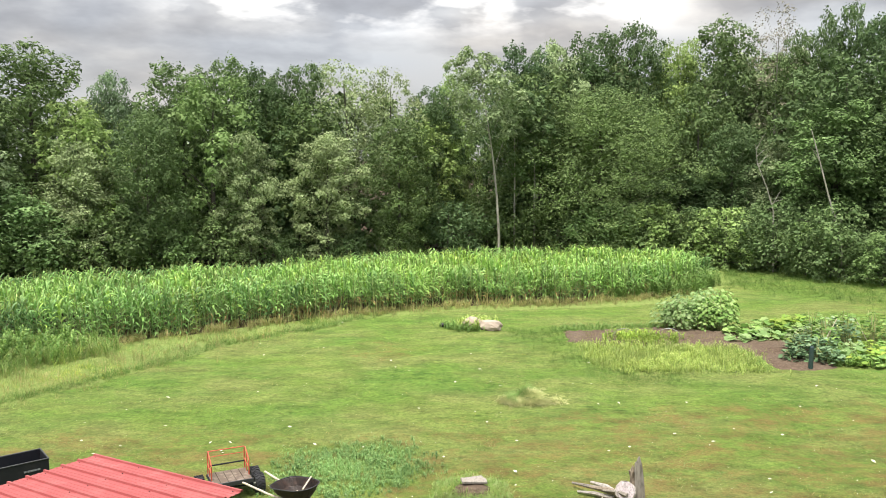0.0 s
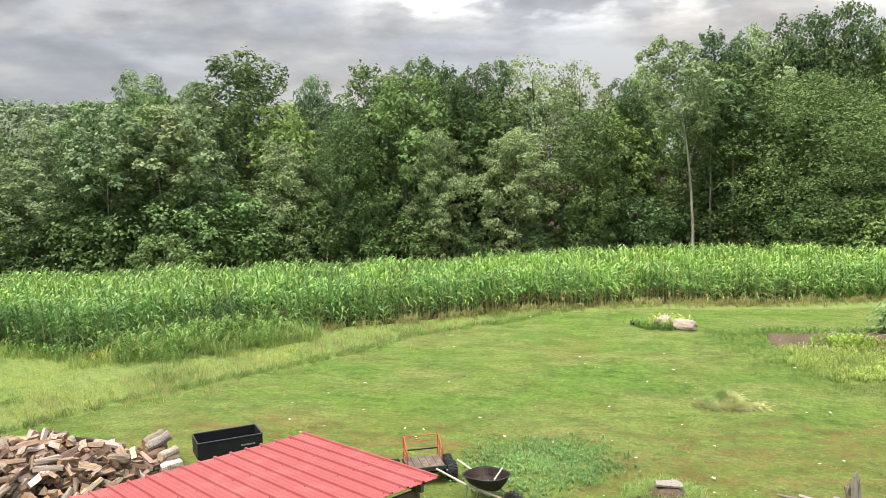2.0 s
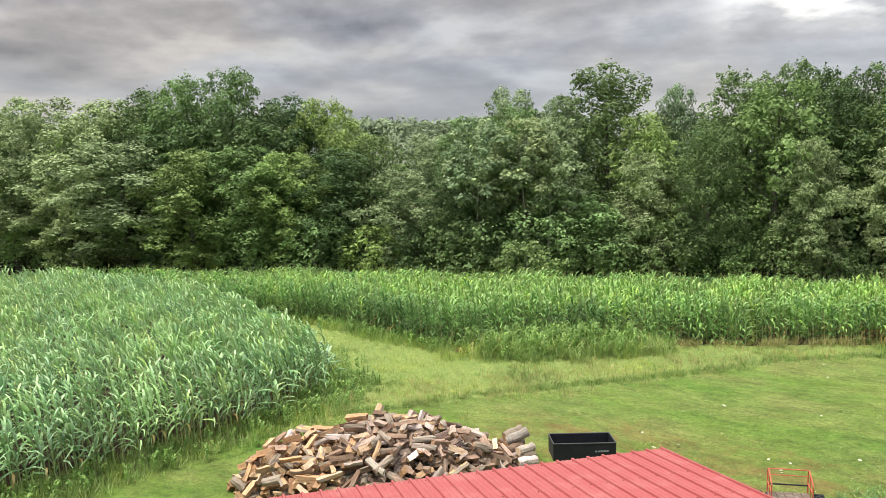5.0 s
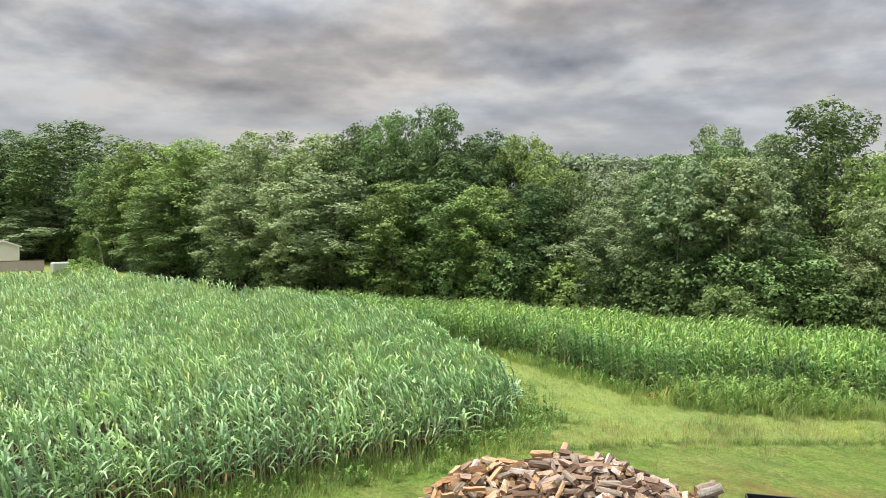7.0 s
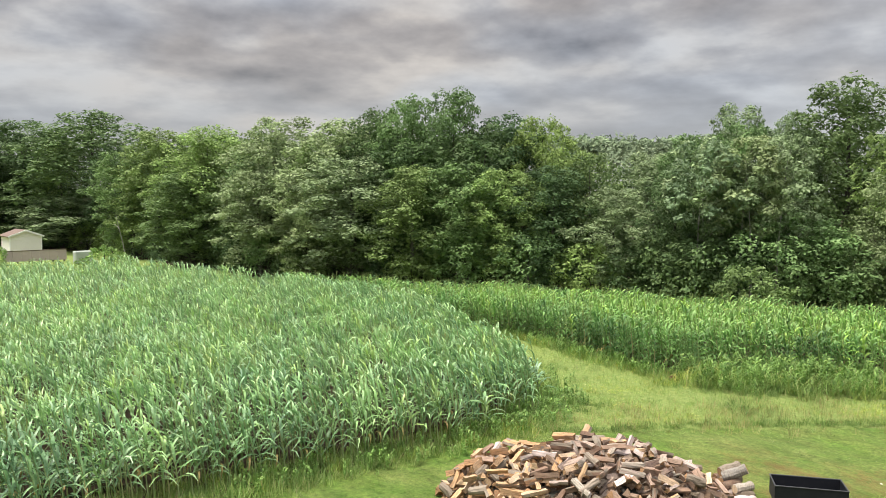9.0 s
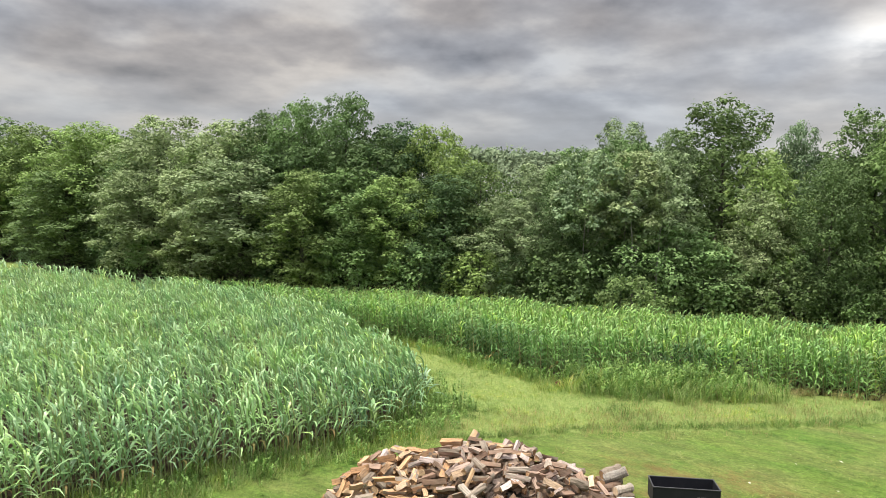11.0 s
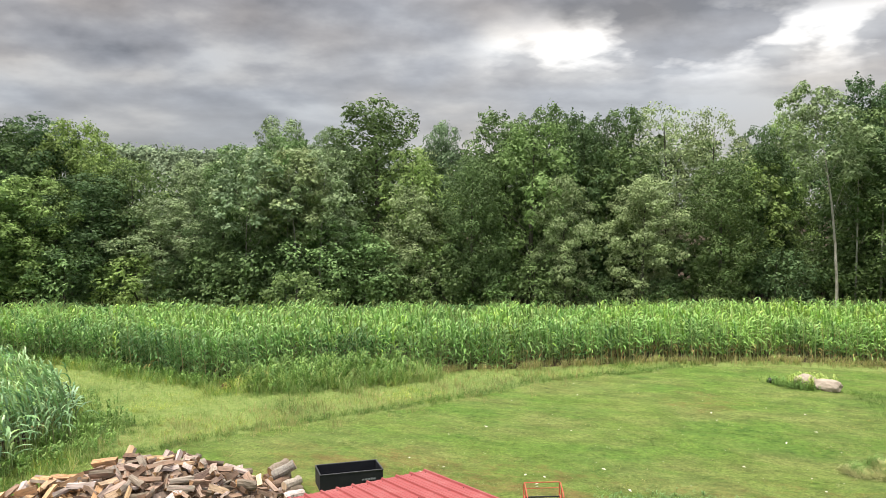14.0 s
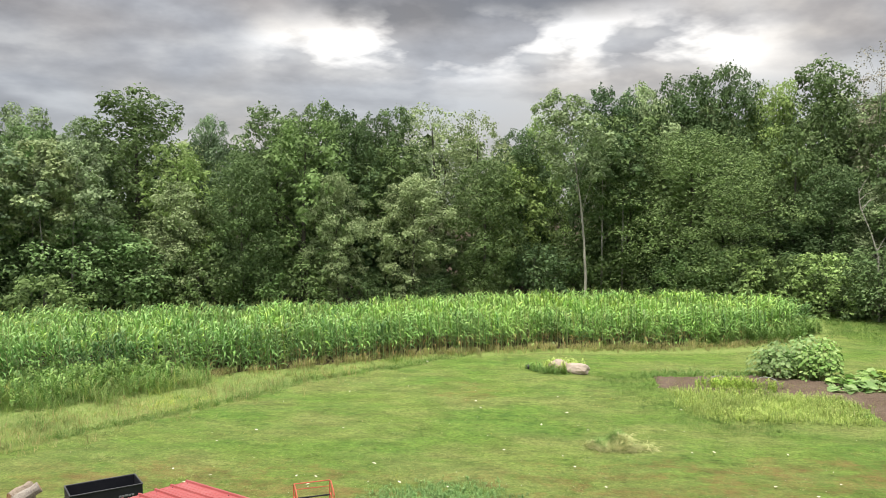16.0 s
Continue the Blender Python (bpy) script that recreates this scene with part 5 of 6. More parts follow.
# ---- the shed with the red roof ----
def shed():
    A, B = Vector((-6.11, 12.29, 1.85)), Vector((-3.14, 10.30, 2.12))
    u = (B - A).normalized()
    v = Vector((-u.y, u.x, 0)).normalized() * -1
    if v.y > 0:
        v = -v
    w = u.cross(v)
    if w.z < 0:
        w = -w
    length, run, rib = 6.6, (B - A).length, 0.274
    m = Matrix((u, v, w)).transposed().to_4x4()
    m.translation = A
    s = thing("wood_shed", Matrix(), "low open wood shed with a red ribbed metal roof", "shed")
    per = 4
    count = int(length / (rib * per))
    for k in range(count):
        bm = bmesh.new()
        prof = []
        for j in range(per):
            y0 = (k * per + j) * rib
            prof += [(y0 - 0.03 if j else y0 - 0.028, 0.0), (y0 - 0.016, 0.030), (y0 + 0.014, 0.030), (y0 + 0.022, 0.0),
                     (y0 + 0.085, 0.0), (y0 + 0.092, 0.007), (y0 + 0.104, 0.007), (y0 + 0.111, 0.0),
                     (y0 + 0.163, 0.0), (y0 + 0.170, 0.007), (y0 + 0.182, 0.007), (y0 + 0.189, 0.0)]
        prof.append(((k + 1) * per * rib - 0.032, 0.0))
        lift = 0.0
        rows = []
        for x in (0.0, run * 0.5, run):
            rows.append([bm.verts.new(m @ Vector((x, y, z + lift))) for y, z in prof])
        low = [[bm.verts.new(vv.co - w * 0.006) for vv in r] for r in rows]
        for i in range(2):
            for j in range(len(prof) - 1):
                bm.faces.new((rows[i][j], rows[i + 1][j], rows[i + 1][j + 1], rows[i][j + 1]))
                bm.faces.new((low[i][j], low[i][j + 1], low[i + 1][j + 1], low[i + 1][j]))
        for j in range(len(prof) - 1):
            bm.faces.new((rows[0][j], rows[0][j + 1], low[0][j + 1], low[0][j]))
            bm.faces.new((rows[2][j + 1], rows[2][j], low[2][j], low[2][j + 1]))
        part("roof_panel", bm, ROOF_RED, s)
    bm = bmesh.new()
    for k in range(count * per):
        for x in (0.12, run * 0.36, run * 0.66, run - 0.12):
            box(bm, (x, k * rib + 0.05, 0.006), (0.010, 0.010, 0.011), m)
    tagged(part("roof_screw", bm, FRAME_DARK, s, "small dark roofing screws"), kind="stuff")
    width = count * per * rib
    for y in (0.25, width * 0.5, width - 0.3):
        bm = bmesh.new()
        box(bm, (run * 0.5, y, -0.085), (run - 0.12, 0.05, 0.14), m, 0.004)
        part("rafter", bm, TIN_WALL, s)
        for x in (0.18, run - 0.22):
            p = m @ Vector((x, y, -0.15))
            bm = bmesh.new()
            box(bm, (p.x, p.y, p.z / 2), (0.1, 0.1, p.z), None, 0.006)
            part("post", bm, TIN_WALL, s)
    for x, name in ((0.18, "eave_beam"), (run - 0.22, "eave_beam")):
        bm = bmesh.new()
        box(bm, (x, width / 2, -0.2), (0.05, width - 0.4, 0.10), m, 0.004)
        part(name, bm, TIN_WALL, s)
    for k in range(10):
        p0, p1 = m @ Vector((0.18, 0.25, 0)), m @ Vector((0.18, width - 0.3, 0))
        mid = (p0 + p1) / 2
        ang = math.atan2((p1 - p0).y, (p1 - p0).x)
        bm = bmesh.new()
        box(bm, (0, 0, 0), ((p1 - p0).length, 0.022, 0.145), Matrix.Translation((mid.x, mid.y, 0.12 + k * 0.155)) @ Matrix.Rotation(ang, 4, "Z"), 0.003)
        part("board", bm, TIN_WALL, s)
    return s


shed()


# ---- firewood ----
def log_mesh(rng, kind):
    """A split billet along z: a wedge with a rounded bark side, or a whole round."""
    bm = bmesh.new()
    L = rng.uniform(0.36, 0.52)
    r = rng.uniform(0.066, 0.122)
    if kind == "round":
        prof = [(r * 0.85 * math.cos(a * 0.6283) * rng.uniform(0.93, 1.05), r * 0.85 * math.sin(a * 0.6283) * rng.uniform(0.93, 1.05)) for a in range(10)]
    elif kind == "slab":
        w = rng.uniform(0.055, 0.085)
        t = rng.uniform(0.02, 0.038)
        prof = [(-w, -t), (w, -t * 0.8), (w * 0.9, t), (-w * 0.85, t * 0.8)]
    else:
        span = rng.uniform(1.0, 1.7)
        prof = [(0.0, 0.0)] + [(r * 1.35 * math.cos(-span / 2 + span * k / 3), r * 1.35 * math.sin(-span / 2 + span * k / 3)) for k in range(4)]
        prof = [(x - r * 0.75, y) for x, y in prof]
    rings = []
    tw = rng.uniform(-0.2, 0.2)
    for f in (-0.5, -0.22, 0.12, 0.5):
        c, s = math.cos(tw * f), math.sin(tw * f)
        k = 1 + rng.uniform(-0.10, 0.10)
        bow = 0.02 * math.cos(f * 3) * rng.uniform(-1, 1)
        rings.append([bm.verts.new(((x * c - y * s) * k * rng.uniform(0.82, 1.16) + bow, (x * s + y * c) * k * rng.uniform(0.82, 1.16), L * f + rng.uniform(-0.03, 0.03))) for x, y in prof])
    n = len(prof)
    for a, b in zip(rings, rings[1:]):
        for k in range(n):
            bm.faces.new((a[k], a[(k + 1) % n], b[(k + 1) % n], b[k]))
    bm.faces.new(rings[0][::-1])
    bm.faces.new(rings[-1])
    bmesh.ops.recalc_face_normals(bm, faces=bm.faces)
    for f in bm.faces:
        if kind == "round":
            f.material_index = 0 if abs(f.normal.z) > 0.7 else 1
        elif kind == "wedge":
            f.material_index = 1 if f.normal.x > 0.6 and rng.random() < 0.6 else 0
        if kind != "round" and abs(f.normal.z) > 0.7:
            f.material_index = 2
    me = bpy.data.meshes.new("log")
    bm.to_mesh(me)
    bm.free()
    return me


rl = random.Random(3)
LOGS = {}
for tone, mt in (("fresh", WOOD_SPLIT), ("grey", WOOD_GREY)):
    LOGS[tone] = []
    for kind in ("wedge", "wedge", "wedge", "wedge", "slab", "wedge", "round", "wedge", "slab", "wedge"):
        me = log_mesh(rl, kind)
        me.materials.append(mt)
        me.materials.append(WOOD_BARK)
        me.materials.append(WOOD_END)
        LOGS[tone].append(me)


def firewood_pile(cx, cy, ang, a, b, h, count):
    pile = thing("firewood_pile", Matrix.Translation((cx, cy, 0)) @ Matrix.Rotation(ang, 4, "Z"), "heaped pile of split tan and weathered grey firewood", "firewood")

    def top(x, y):
        r2 = (x / a) ** 2 + (y / b) ** 2
        bump = 0.12 * math.sin(x * 2.1 + 0.5) + 0.07 * math.sin(y * 3 + x * 4)
        return max(0.0, h * max(0.0, 1 - r2) ** 0.52 * (0.93 + bump * 0.6))

    # Dark inner dome, added so that gaps between the logs look shaded.
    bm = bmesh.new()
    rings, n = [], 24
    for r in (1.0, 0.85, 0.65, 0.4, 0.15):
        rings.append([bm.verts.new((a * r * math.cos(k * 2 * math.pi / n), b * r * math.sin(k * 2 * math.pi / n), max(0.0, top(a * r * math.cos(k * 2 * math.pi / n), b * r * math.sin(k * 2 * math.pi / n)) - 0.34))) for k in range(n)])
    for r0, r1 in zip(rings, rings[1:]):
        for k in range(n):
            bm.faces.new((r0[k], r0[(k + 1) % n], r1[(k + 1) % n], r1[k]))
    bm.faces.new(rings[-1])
    part("gap_shade_core", bm, BARK, pile, "dark dome inside the pile, standing for shade between the logs")
    vs, fs, ix, base = [], [], [], 0
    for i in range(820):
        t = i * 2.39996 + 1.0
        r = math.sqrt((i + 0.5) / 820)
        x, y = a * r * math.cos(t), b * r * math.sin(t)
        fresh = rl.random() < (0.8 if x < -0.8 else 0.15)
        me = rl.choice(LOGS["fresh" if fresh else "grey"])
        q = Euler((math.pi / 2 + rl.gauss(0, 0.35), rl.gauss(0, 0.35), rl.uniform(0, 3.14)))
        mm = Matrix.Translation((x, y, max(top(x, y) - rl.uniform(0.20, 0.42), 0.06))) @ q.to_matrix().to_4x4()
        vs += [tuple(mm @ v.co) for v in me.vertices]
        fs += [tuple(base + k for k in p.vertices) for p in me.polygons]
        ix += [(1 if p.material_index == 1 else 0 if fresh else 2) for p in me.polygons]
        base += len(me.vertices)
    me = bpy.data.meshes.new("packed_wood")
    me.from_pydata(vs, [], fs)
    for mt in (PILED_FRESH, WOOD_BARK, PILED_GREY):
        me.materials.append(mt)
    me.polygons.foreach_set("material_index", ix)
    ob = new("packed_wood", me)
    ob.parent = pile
    tagged(ob, "split wood packed deep in the pile, darkened for shade in the gaps", kind="stuff")
    for i in range(count):
        t = i * 2.39996
        r = math.sqrt((i + 0.5) / count)
        x, y = a * r * math.cos(t) + rl.uniform(-0.1, 0.1), b * r * math.sin(t) + rl.uniform(-0.1, 0.1)
        z = top(x, y) - 0.05 + rl.uniform(-0.12, 0.16)
        fresh = rl.random() < (0.85 if x < -0.8 else 0.16)
        me = rl.choice(LOGS["fresh" if fresh else "grey"])
        ob = new("log", me)
        ob.parent = pile
        gx_ = (top(x + 0.1, y) - top(x - 0.1, y)) / 0.2
        gy_ = (top(x, y + 0.1) - top(x, y - 0.1)) / 0.2
        nrm = Vector((-gx_ * 0.7, -gy_ * 0.7, 1)).normalized()
        yaw = rl.gauss(0.3, 0.9) if rl.random() < 0.35 else rl.uniform(0, 3.14)
        d = Vector((math.cos(yaw), math.sin(yaw), rl.gauss(0, 0.38)))
        d = (d - nrm * d.dot(nrm) * 0.7).normalized()
        if rl.random() < 0.06:
            d = (d + Vector((0, 0, 1.4))).normalized()
        q = d.to_track_quat("Z", "Y") @ Euler((0, 0, rl.uniform(0, 6.28))).to_quaternion()
        ob.matrix_basis = Matrix.Translation((x, y, max(z, 0.07))) @ q.to_matrix().to_4x4()
    return pile


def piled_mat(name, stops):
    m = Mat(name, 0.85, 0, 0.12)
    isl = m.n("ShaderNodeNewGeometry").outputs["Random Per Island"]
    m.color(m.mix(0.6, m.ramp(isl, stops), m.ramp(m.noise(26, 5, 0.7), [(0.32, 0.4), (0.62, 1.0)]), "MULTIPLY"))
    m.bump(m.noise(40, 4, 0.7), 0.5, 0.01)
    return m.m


# Darker than the surface logs, to put shade into the pile's gaps.
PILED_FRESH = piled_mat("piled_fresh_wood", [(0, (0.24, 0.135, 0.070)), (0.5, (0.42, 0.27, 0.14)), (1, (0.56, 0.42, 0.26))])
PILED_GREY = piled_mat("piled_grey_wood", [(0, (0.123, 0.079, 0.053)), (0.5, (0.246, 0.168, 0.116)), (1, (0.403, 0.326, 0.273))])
firewood_pile(-12.35, 11.78, math.atan2(4.4, 3.75), 3.0, 1.75, 1.26, 300)


def log_stack(x, y, yaw):
    """A few thick rounds heaped in rows, their cut ends to one side, the topmost tipped up."""
    st = thing("log_stack", Matrix.Translation((x, y, 0)) @ Matrix.Rotation(yaw, 4, "Z"), "small stack of thick grey-brown logs with tan cut ends", "firewood")
    r0 = random.Random(8)
    for row, num in enumerate((6, 4, 2)):
        for k in range(num):
            r = r0.uniform(0.098, 0.128)
            L = r0.uniform(0.42, 0.58)
            bm = bmesh.new()
            w1, w2 = r0.uniform(-0.03, 0.03), r0.uniform(-0.03, 0.03)
            rod(bm, [(0, -L / 2, 0), (0, -L / 2 + 0.012, 0), (w1, -L * 0.15, w2), (w2, L * 0.2, w1), (0, L / 2 - 0.012, 0), (0, L / 2, 0)], [r * 0.93, r, r * 1.05, r * 0.94, r, r * 0.90], 12)
            for v in bm.verts:
                v.co += Vector((r0.uniform(-1, 1), 0, r0.uniform(-1, 1))) * 0.009
            bmesh.ops.recalc_face_normals(bm, faces=bm.faces)
            ob = part("log", bm, STUMP_GREY if row == 2 and k else (WOOD_BARK, WOOD_GREY)[(k + row) % 2], st)
            ob.data.materials.append(WOOD_SPLIT)
            for f in ob.data.polygons:
                f.material_index = 1 if len(f.vertices) > 6 else 0
            tip = (0.22, 0.44)[k] if row == 2 else r0.uniform(0.0, 0.2) * (row > 0)
            swing = r0.uniform(-0.15, 0.15) - ((0.1, 0.5)[k] if row == 2 else 0.0)
            ob.matrix_basis = Matrix.Translation(((k - (num - 1) / 2) * 0.225 + r0.uniform(-0.02, 0.02) - 0.04 * row, r0.uniform(-0.12, 0.12) + 0.05 * row, 0.11 + row * 0.19 + (0.04 if row == 2 else 0))) @ Euler((tip, 0, swing)).to_matrix().to_4x4()
    return st


log_stack(-10.70, 14.55, -0.32)


# ---- black trailer cart ----
def trailer_cart():
    c = Vector((-9.0, 14.68))
    s = thing("trailer_cart", Matrix.Translation((c.x, c.y, 0)) @ Matrix.Rotation(radians(41), 4, "Z"), "black steel garden trailer cart with an empty box", "cart")
    L, W, z0, z1, t = 1.34, 0.68, 0.43, 0.79, 0.018
    bm = bmesh.new()
    box(bm, (0, 0, z0 + 0.01), (L - 0.04, W - 0.04, 0.02))
    part("floor_panel", bm, DARK_POLY, s)
    for y in (-1, 1):
        bm = bmesh.new()
        box(bm, (0, y * (W / 2 - t / 2), (z0 + z1) / 2), (L, t, z1 - z0), None, 0.004)
        sp = part("side_panel", bm, DARK_POLY, s)
        bm = bmesh.new()
        box(bm, (0, y * (W / 2 - 0.004), z1 + 0.008), (L + 0.02, 0.030, 0.022), None, 0.006)
        part("rim", bm, RIM_GREY, s, "worn grey top rim")
        if y < 0:
            bm = bmesh.new()
            for k, wd in enumerate((0.05, 0.04, 0.06, 0.045, 0.05)):
                box(bm, (0.24 + k * 0.06, -W / 2 - 0.004, z0 + 0.19), (wd, 0.005, 0.035))
            part("decal", bm, GREY_DECAL, sp, "faded grey lettering bars")
    for x in (-1, 1):
        bm = bmesh.new()
        box(bm, (x * (L / 2 - t / 2), 0, (z0 + z1) / 2), (t, W - 2 * t - 0.004, z1 - z0), None, 0.004)
        part("end_panel", bm, DARK_POLY, s)
        bm = bmesh.new()
        box(bm, (x * (L / 2 - 0.004), 0, z1 + 0.0085), (0.030, W - 0.04, 0.021), None, 0.006)
        part("rim", bm, RIM_GREY, s, "worn grey top rim")
    bm = bmesh.new()
    for y in (-0.2, 0.2):
        box(bm, (0, y, 0.395), (1.1, 0.05, 0.05), None, 0.004)
        box(bm, (0.05, y, 0.27), (0.06, 0.04, 0.24))
    part("chassis", bm, DARK_POLY, s)
    for y in (-1, 1):
        wheel(s, (0.05, y * (W / 2 - 0.06), 0.17), 0.17, 0.10)
    bm = bmesh.new()
    rod(bm, [(0.05, -0.26, 0.17), (0.05, 0.26, 0.17)], 0.018)
    part("axle", bm, STEEL, s)
    return s


def wheel(parent, c, r, w, lugs=18):
    """A tyre with lugs on a pressed rim, its axle along y."""
    bm = bmesh.new()
    n = 28
    prof = [(r * 0.58, -w * 0.42), (r * 0.80, -w * 0.52), (r * 0.95, -w * 0.47), (r, -w * 0.25), (r, w * 0.25), (r * 0.95, w * 0.47), (r * 0.80, w * 0.52), (r * 0.58, w * 0.42)]
    rings = [[bm.verts.new((c[0] + pr * math.cos(2 * math.pi * k / n), c[1] + y, c[2] + pr * math.sin(2 * math.pi * k / n))) for pr, y in prof] for k in range(n)]
    for k in range(n):
        a, b = rings[k], rings[(k + 1) % n]
        for j in range(len(prof)):
            bm.faces.new((a[j], a[(j + 1) % len(prof)], b[(j + 1) % len(prof)], b[j]))
    for k in range(lugs):
        for sd in (-1, 1):
            a = 2 * math.pi * (k + 0.5 * (sd > 0)) / lugs
            mm = Matrix.Translation(c) @ Matrix.Rotation(-a, 4, "Y") @ Matrix.Translation((r + 0.004, sd * w * 0.24, 0)) @ Matrix.Rotation(sd * 0.5, 4, "X")
            box(bm, (0, 0, 0), (0.026, w * 0.42, r * 0.13), mm)
    wh = part("tyre", bm, RUBBER, parent, "black rubber tyre with chunky lugs")
    bm = bmesh.new()
    rod(bm, [(c[0], c[1] - w * 0.36, c[2]), (c[0], c[1] - w * 0.30, c[2]), (c[0], c[1], c[2]), (c[0], c[1] + w * 0.30, c[2]), (c[0], c[1] + w * 0.36, c[2])], [r * 0.5, r * 0.58, r * 0.3, r * 0.58, r * 0.5], 20)
    part("rim", bm, RIM_GREY, wh)
    bm = bmesh.new()
    rod(bm, [(c[0], c[1] - w * 0.6, c[2]), (c[0], c[1] + w * 0.6, c[2])], r * 0.14, 10)
    part("hub", bm, STEEL, wh)
    return wh


trailer_cart()


# ---- red tube wagon ----
def wagon():
    s = thing("garden_wagon", Matrix.Translation((-4.80, 15.16, 0)) @ Matrix.Rotation(radians(28), 4, "Z"), "garden wagon with red tube rails, board deck and lugged tyres", "wagon")
    # x across, y along; the open end faces -y
    for x in (-0.56, 0.54):
        for y in (-0.17, 0.21):
            wheel_x(s, (x, y, 0.185), 0.18, 0.19)
    bm = bmesh.new()
    box(bm, (0, 0, 0.31), (0.80, 0.70, 0.035), None, 0.004)
    part("deck_frame", bm, DARK_POLY, s)
    for k in range(5):
        bm = bmesh.new()
        box(bm, (-0.304 + k * 0.152, 0.0, 0.34), (0.144, 0.66, 0.022), None, 0.003)
        part("deck_board", bm, WORN_DECK, s)
    for x in (-0.365, 0.365):
        bm = bmesh.new()
        rod(bm, [(x, 0.33, 0.31), (x, 0.33, 0.74), (x, 0.30, 0.80), (x, 0.24, 0.82), (x, -0.02, 0.70), (x, -0.08, 0.64), (x, -0.08, 0.31)], 0.0125)
        part("side_rail", bm, RED_TUBE, s, "bent red steel tube")
        bm = bmesh.new()
        rod(bm, [(x, 0.33, 0.55), (x, -0.08, 0.50)], 0.012)
        rod(bm, [(x, 0.13, 0.33), (x, 0.13, 0.76)], 0.010)
        part("cross_bar", bm, RED_TUBE, s)
    for z, r, mt in ((0.80, 0.011, RED_TUBE), (0.68, 0.008, RED_TUBE), (0.50, 0.016, DARK_POLY)):
        bm = bmesh.new()
        rod(bm, [(-0.365, 0.33, z), (0.365, 0.33, z)], r)
        part("end_rail", bm, mt, s)
    bm = bmesh.new()
    box(bm, (0, -0.355, 0.335), (0.80, 0.03, 0.08), None, 0.004)
    part("front_lip", bm, RIM_GREY, s, "scuffed grey front edge")
    for y in (-0.17, 0.21):
        bm = bmesh.new()
        rod(bm, [(-0.50, y, 0.185), (0.50, y, 0.185)], 0.02)
        box(bm, (0, y, 0.24), (0.10, 0.08, 0.12))
        part("axle", bm, DARK_POLY, s)
    return s


def wheel_x(parent, c, r, w):
    """As wheel(), turned so that the axle lies along x."""
    t = wheel(parent, (0, 0, 0), r, w)
    t.matrix_basis = Matrix.Translation(c) @ Matrix.Rotation(math.pi / 2, 4, "Z")
    return t


wagon()


# ---- wheelbarrow ----
def wheelbarrow():
    d = Vector((1.2, -0.62)).normalized()
    s = thing("wheelbarrow", Matrix.Translation((-3.30, 14.30, 0)) @ Matrix.Rotation(math.atan2(d.y, d.x), 4, "Z"), "old wheelbarrow with a rusty dark tray and pale handles", "wheelbarrow")
    # x runs from the handles to the wheel
    n = 28
    rings = []
    bm = bmesh.new()
    for f, z, shift in ((1.0, 0.56, 0.0), (0.97, 0.55, 0.0), (0.80, 0.42, 0.02), (0.58, 0.33, 0.03), (0.30, 0.31, 0.03)):
        ring = []
        for k in range(n):
            a = 2 * math.pi * k / n
            ca, sa = math.cos(a), math.sin(a)
            e = 0.72
            x = 0.46 * f * math.copysign(abs(ca) ** e, ca) + shift
            y = 0.34 * f * math.copysign(abs(sa) ** e, sa) * (1.0 - 0.10 * ca)
            ring.append(bm.verts.new((x, y, z + (0.05 * ca * f if f > 0.7 else 0))))
        rings.append(ring)
    for a, b in zip(rings, rings[1:]):
        for k in range(n):
            bm.faces.new((a[k], a[(k + 1) % n], b[(k + 1) % n], b[k]))
    bm.faces.new(rings[-1])
    bmesh.ops.solidify(bm, geom=bm.faces[:], thickness=0.008)
    part("tray", bm, RUST_TRAY, s)
    bm = bmesh.new()
    rim = [((0.465 * math.copysign(abs(math.cos(a)) ** 0.72, math.cos(a))), 0.345 * math.copysign(abs(math.sin(a)) ** 0.72, math.sin(a)) * (1 - 0.1 * math.cos(a)), 0.565 + 0.05 * math.cos(a)) for a in [2 * math.pi * k / 32 for k in range(33)]]
    rod(bm, rim, 0.009, 6)
    part("tray_rim", bm, RIM_GREY, s)
    for y in (-1, 1):
        bm = bmesh.new()
        rod(bm, [(-1.02, y * 0.31, 0.50), (-0.4, y * 0.25, 0.36), (0.3, y * 0.14, 0.26), (0.62, y * 0.06, 0.20)], [0.02, 0.022, 0.022, 0.018])
        part("handle", bm, WOOD_HANDLE, s, "weathered pale wooden handle")
        bm = bmesh.new()
        rod(bm, [(-0.30, y * 0.22, 0.34), (-0.34, y * 0.24, 0.02), (-0.12, y * 0.22, 0.02), (-0.05, y * 0.2, 0.31)], 0.013)
        part("leg", bm, STEEL, s)
    wheel(s, (0.62, 0, 0.19), 0.19, 0.09, 14)
    bm = bmesh.new()
    rod(bm, [(0.10, 0.34, 0.60), (0.42, -0.30, 0.66)], 0.016)
    part("stick", bm, WOOD_HANDLE, s, "pale stick lying across the tray")
    return s


wheelbarrow()


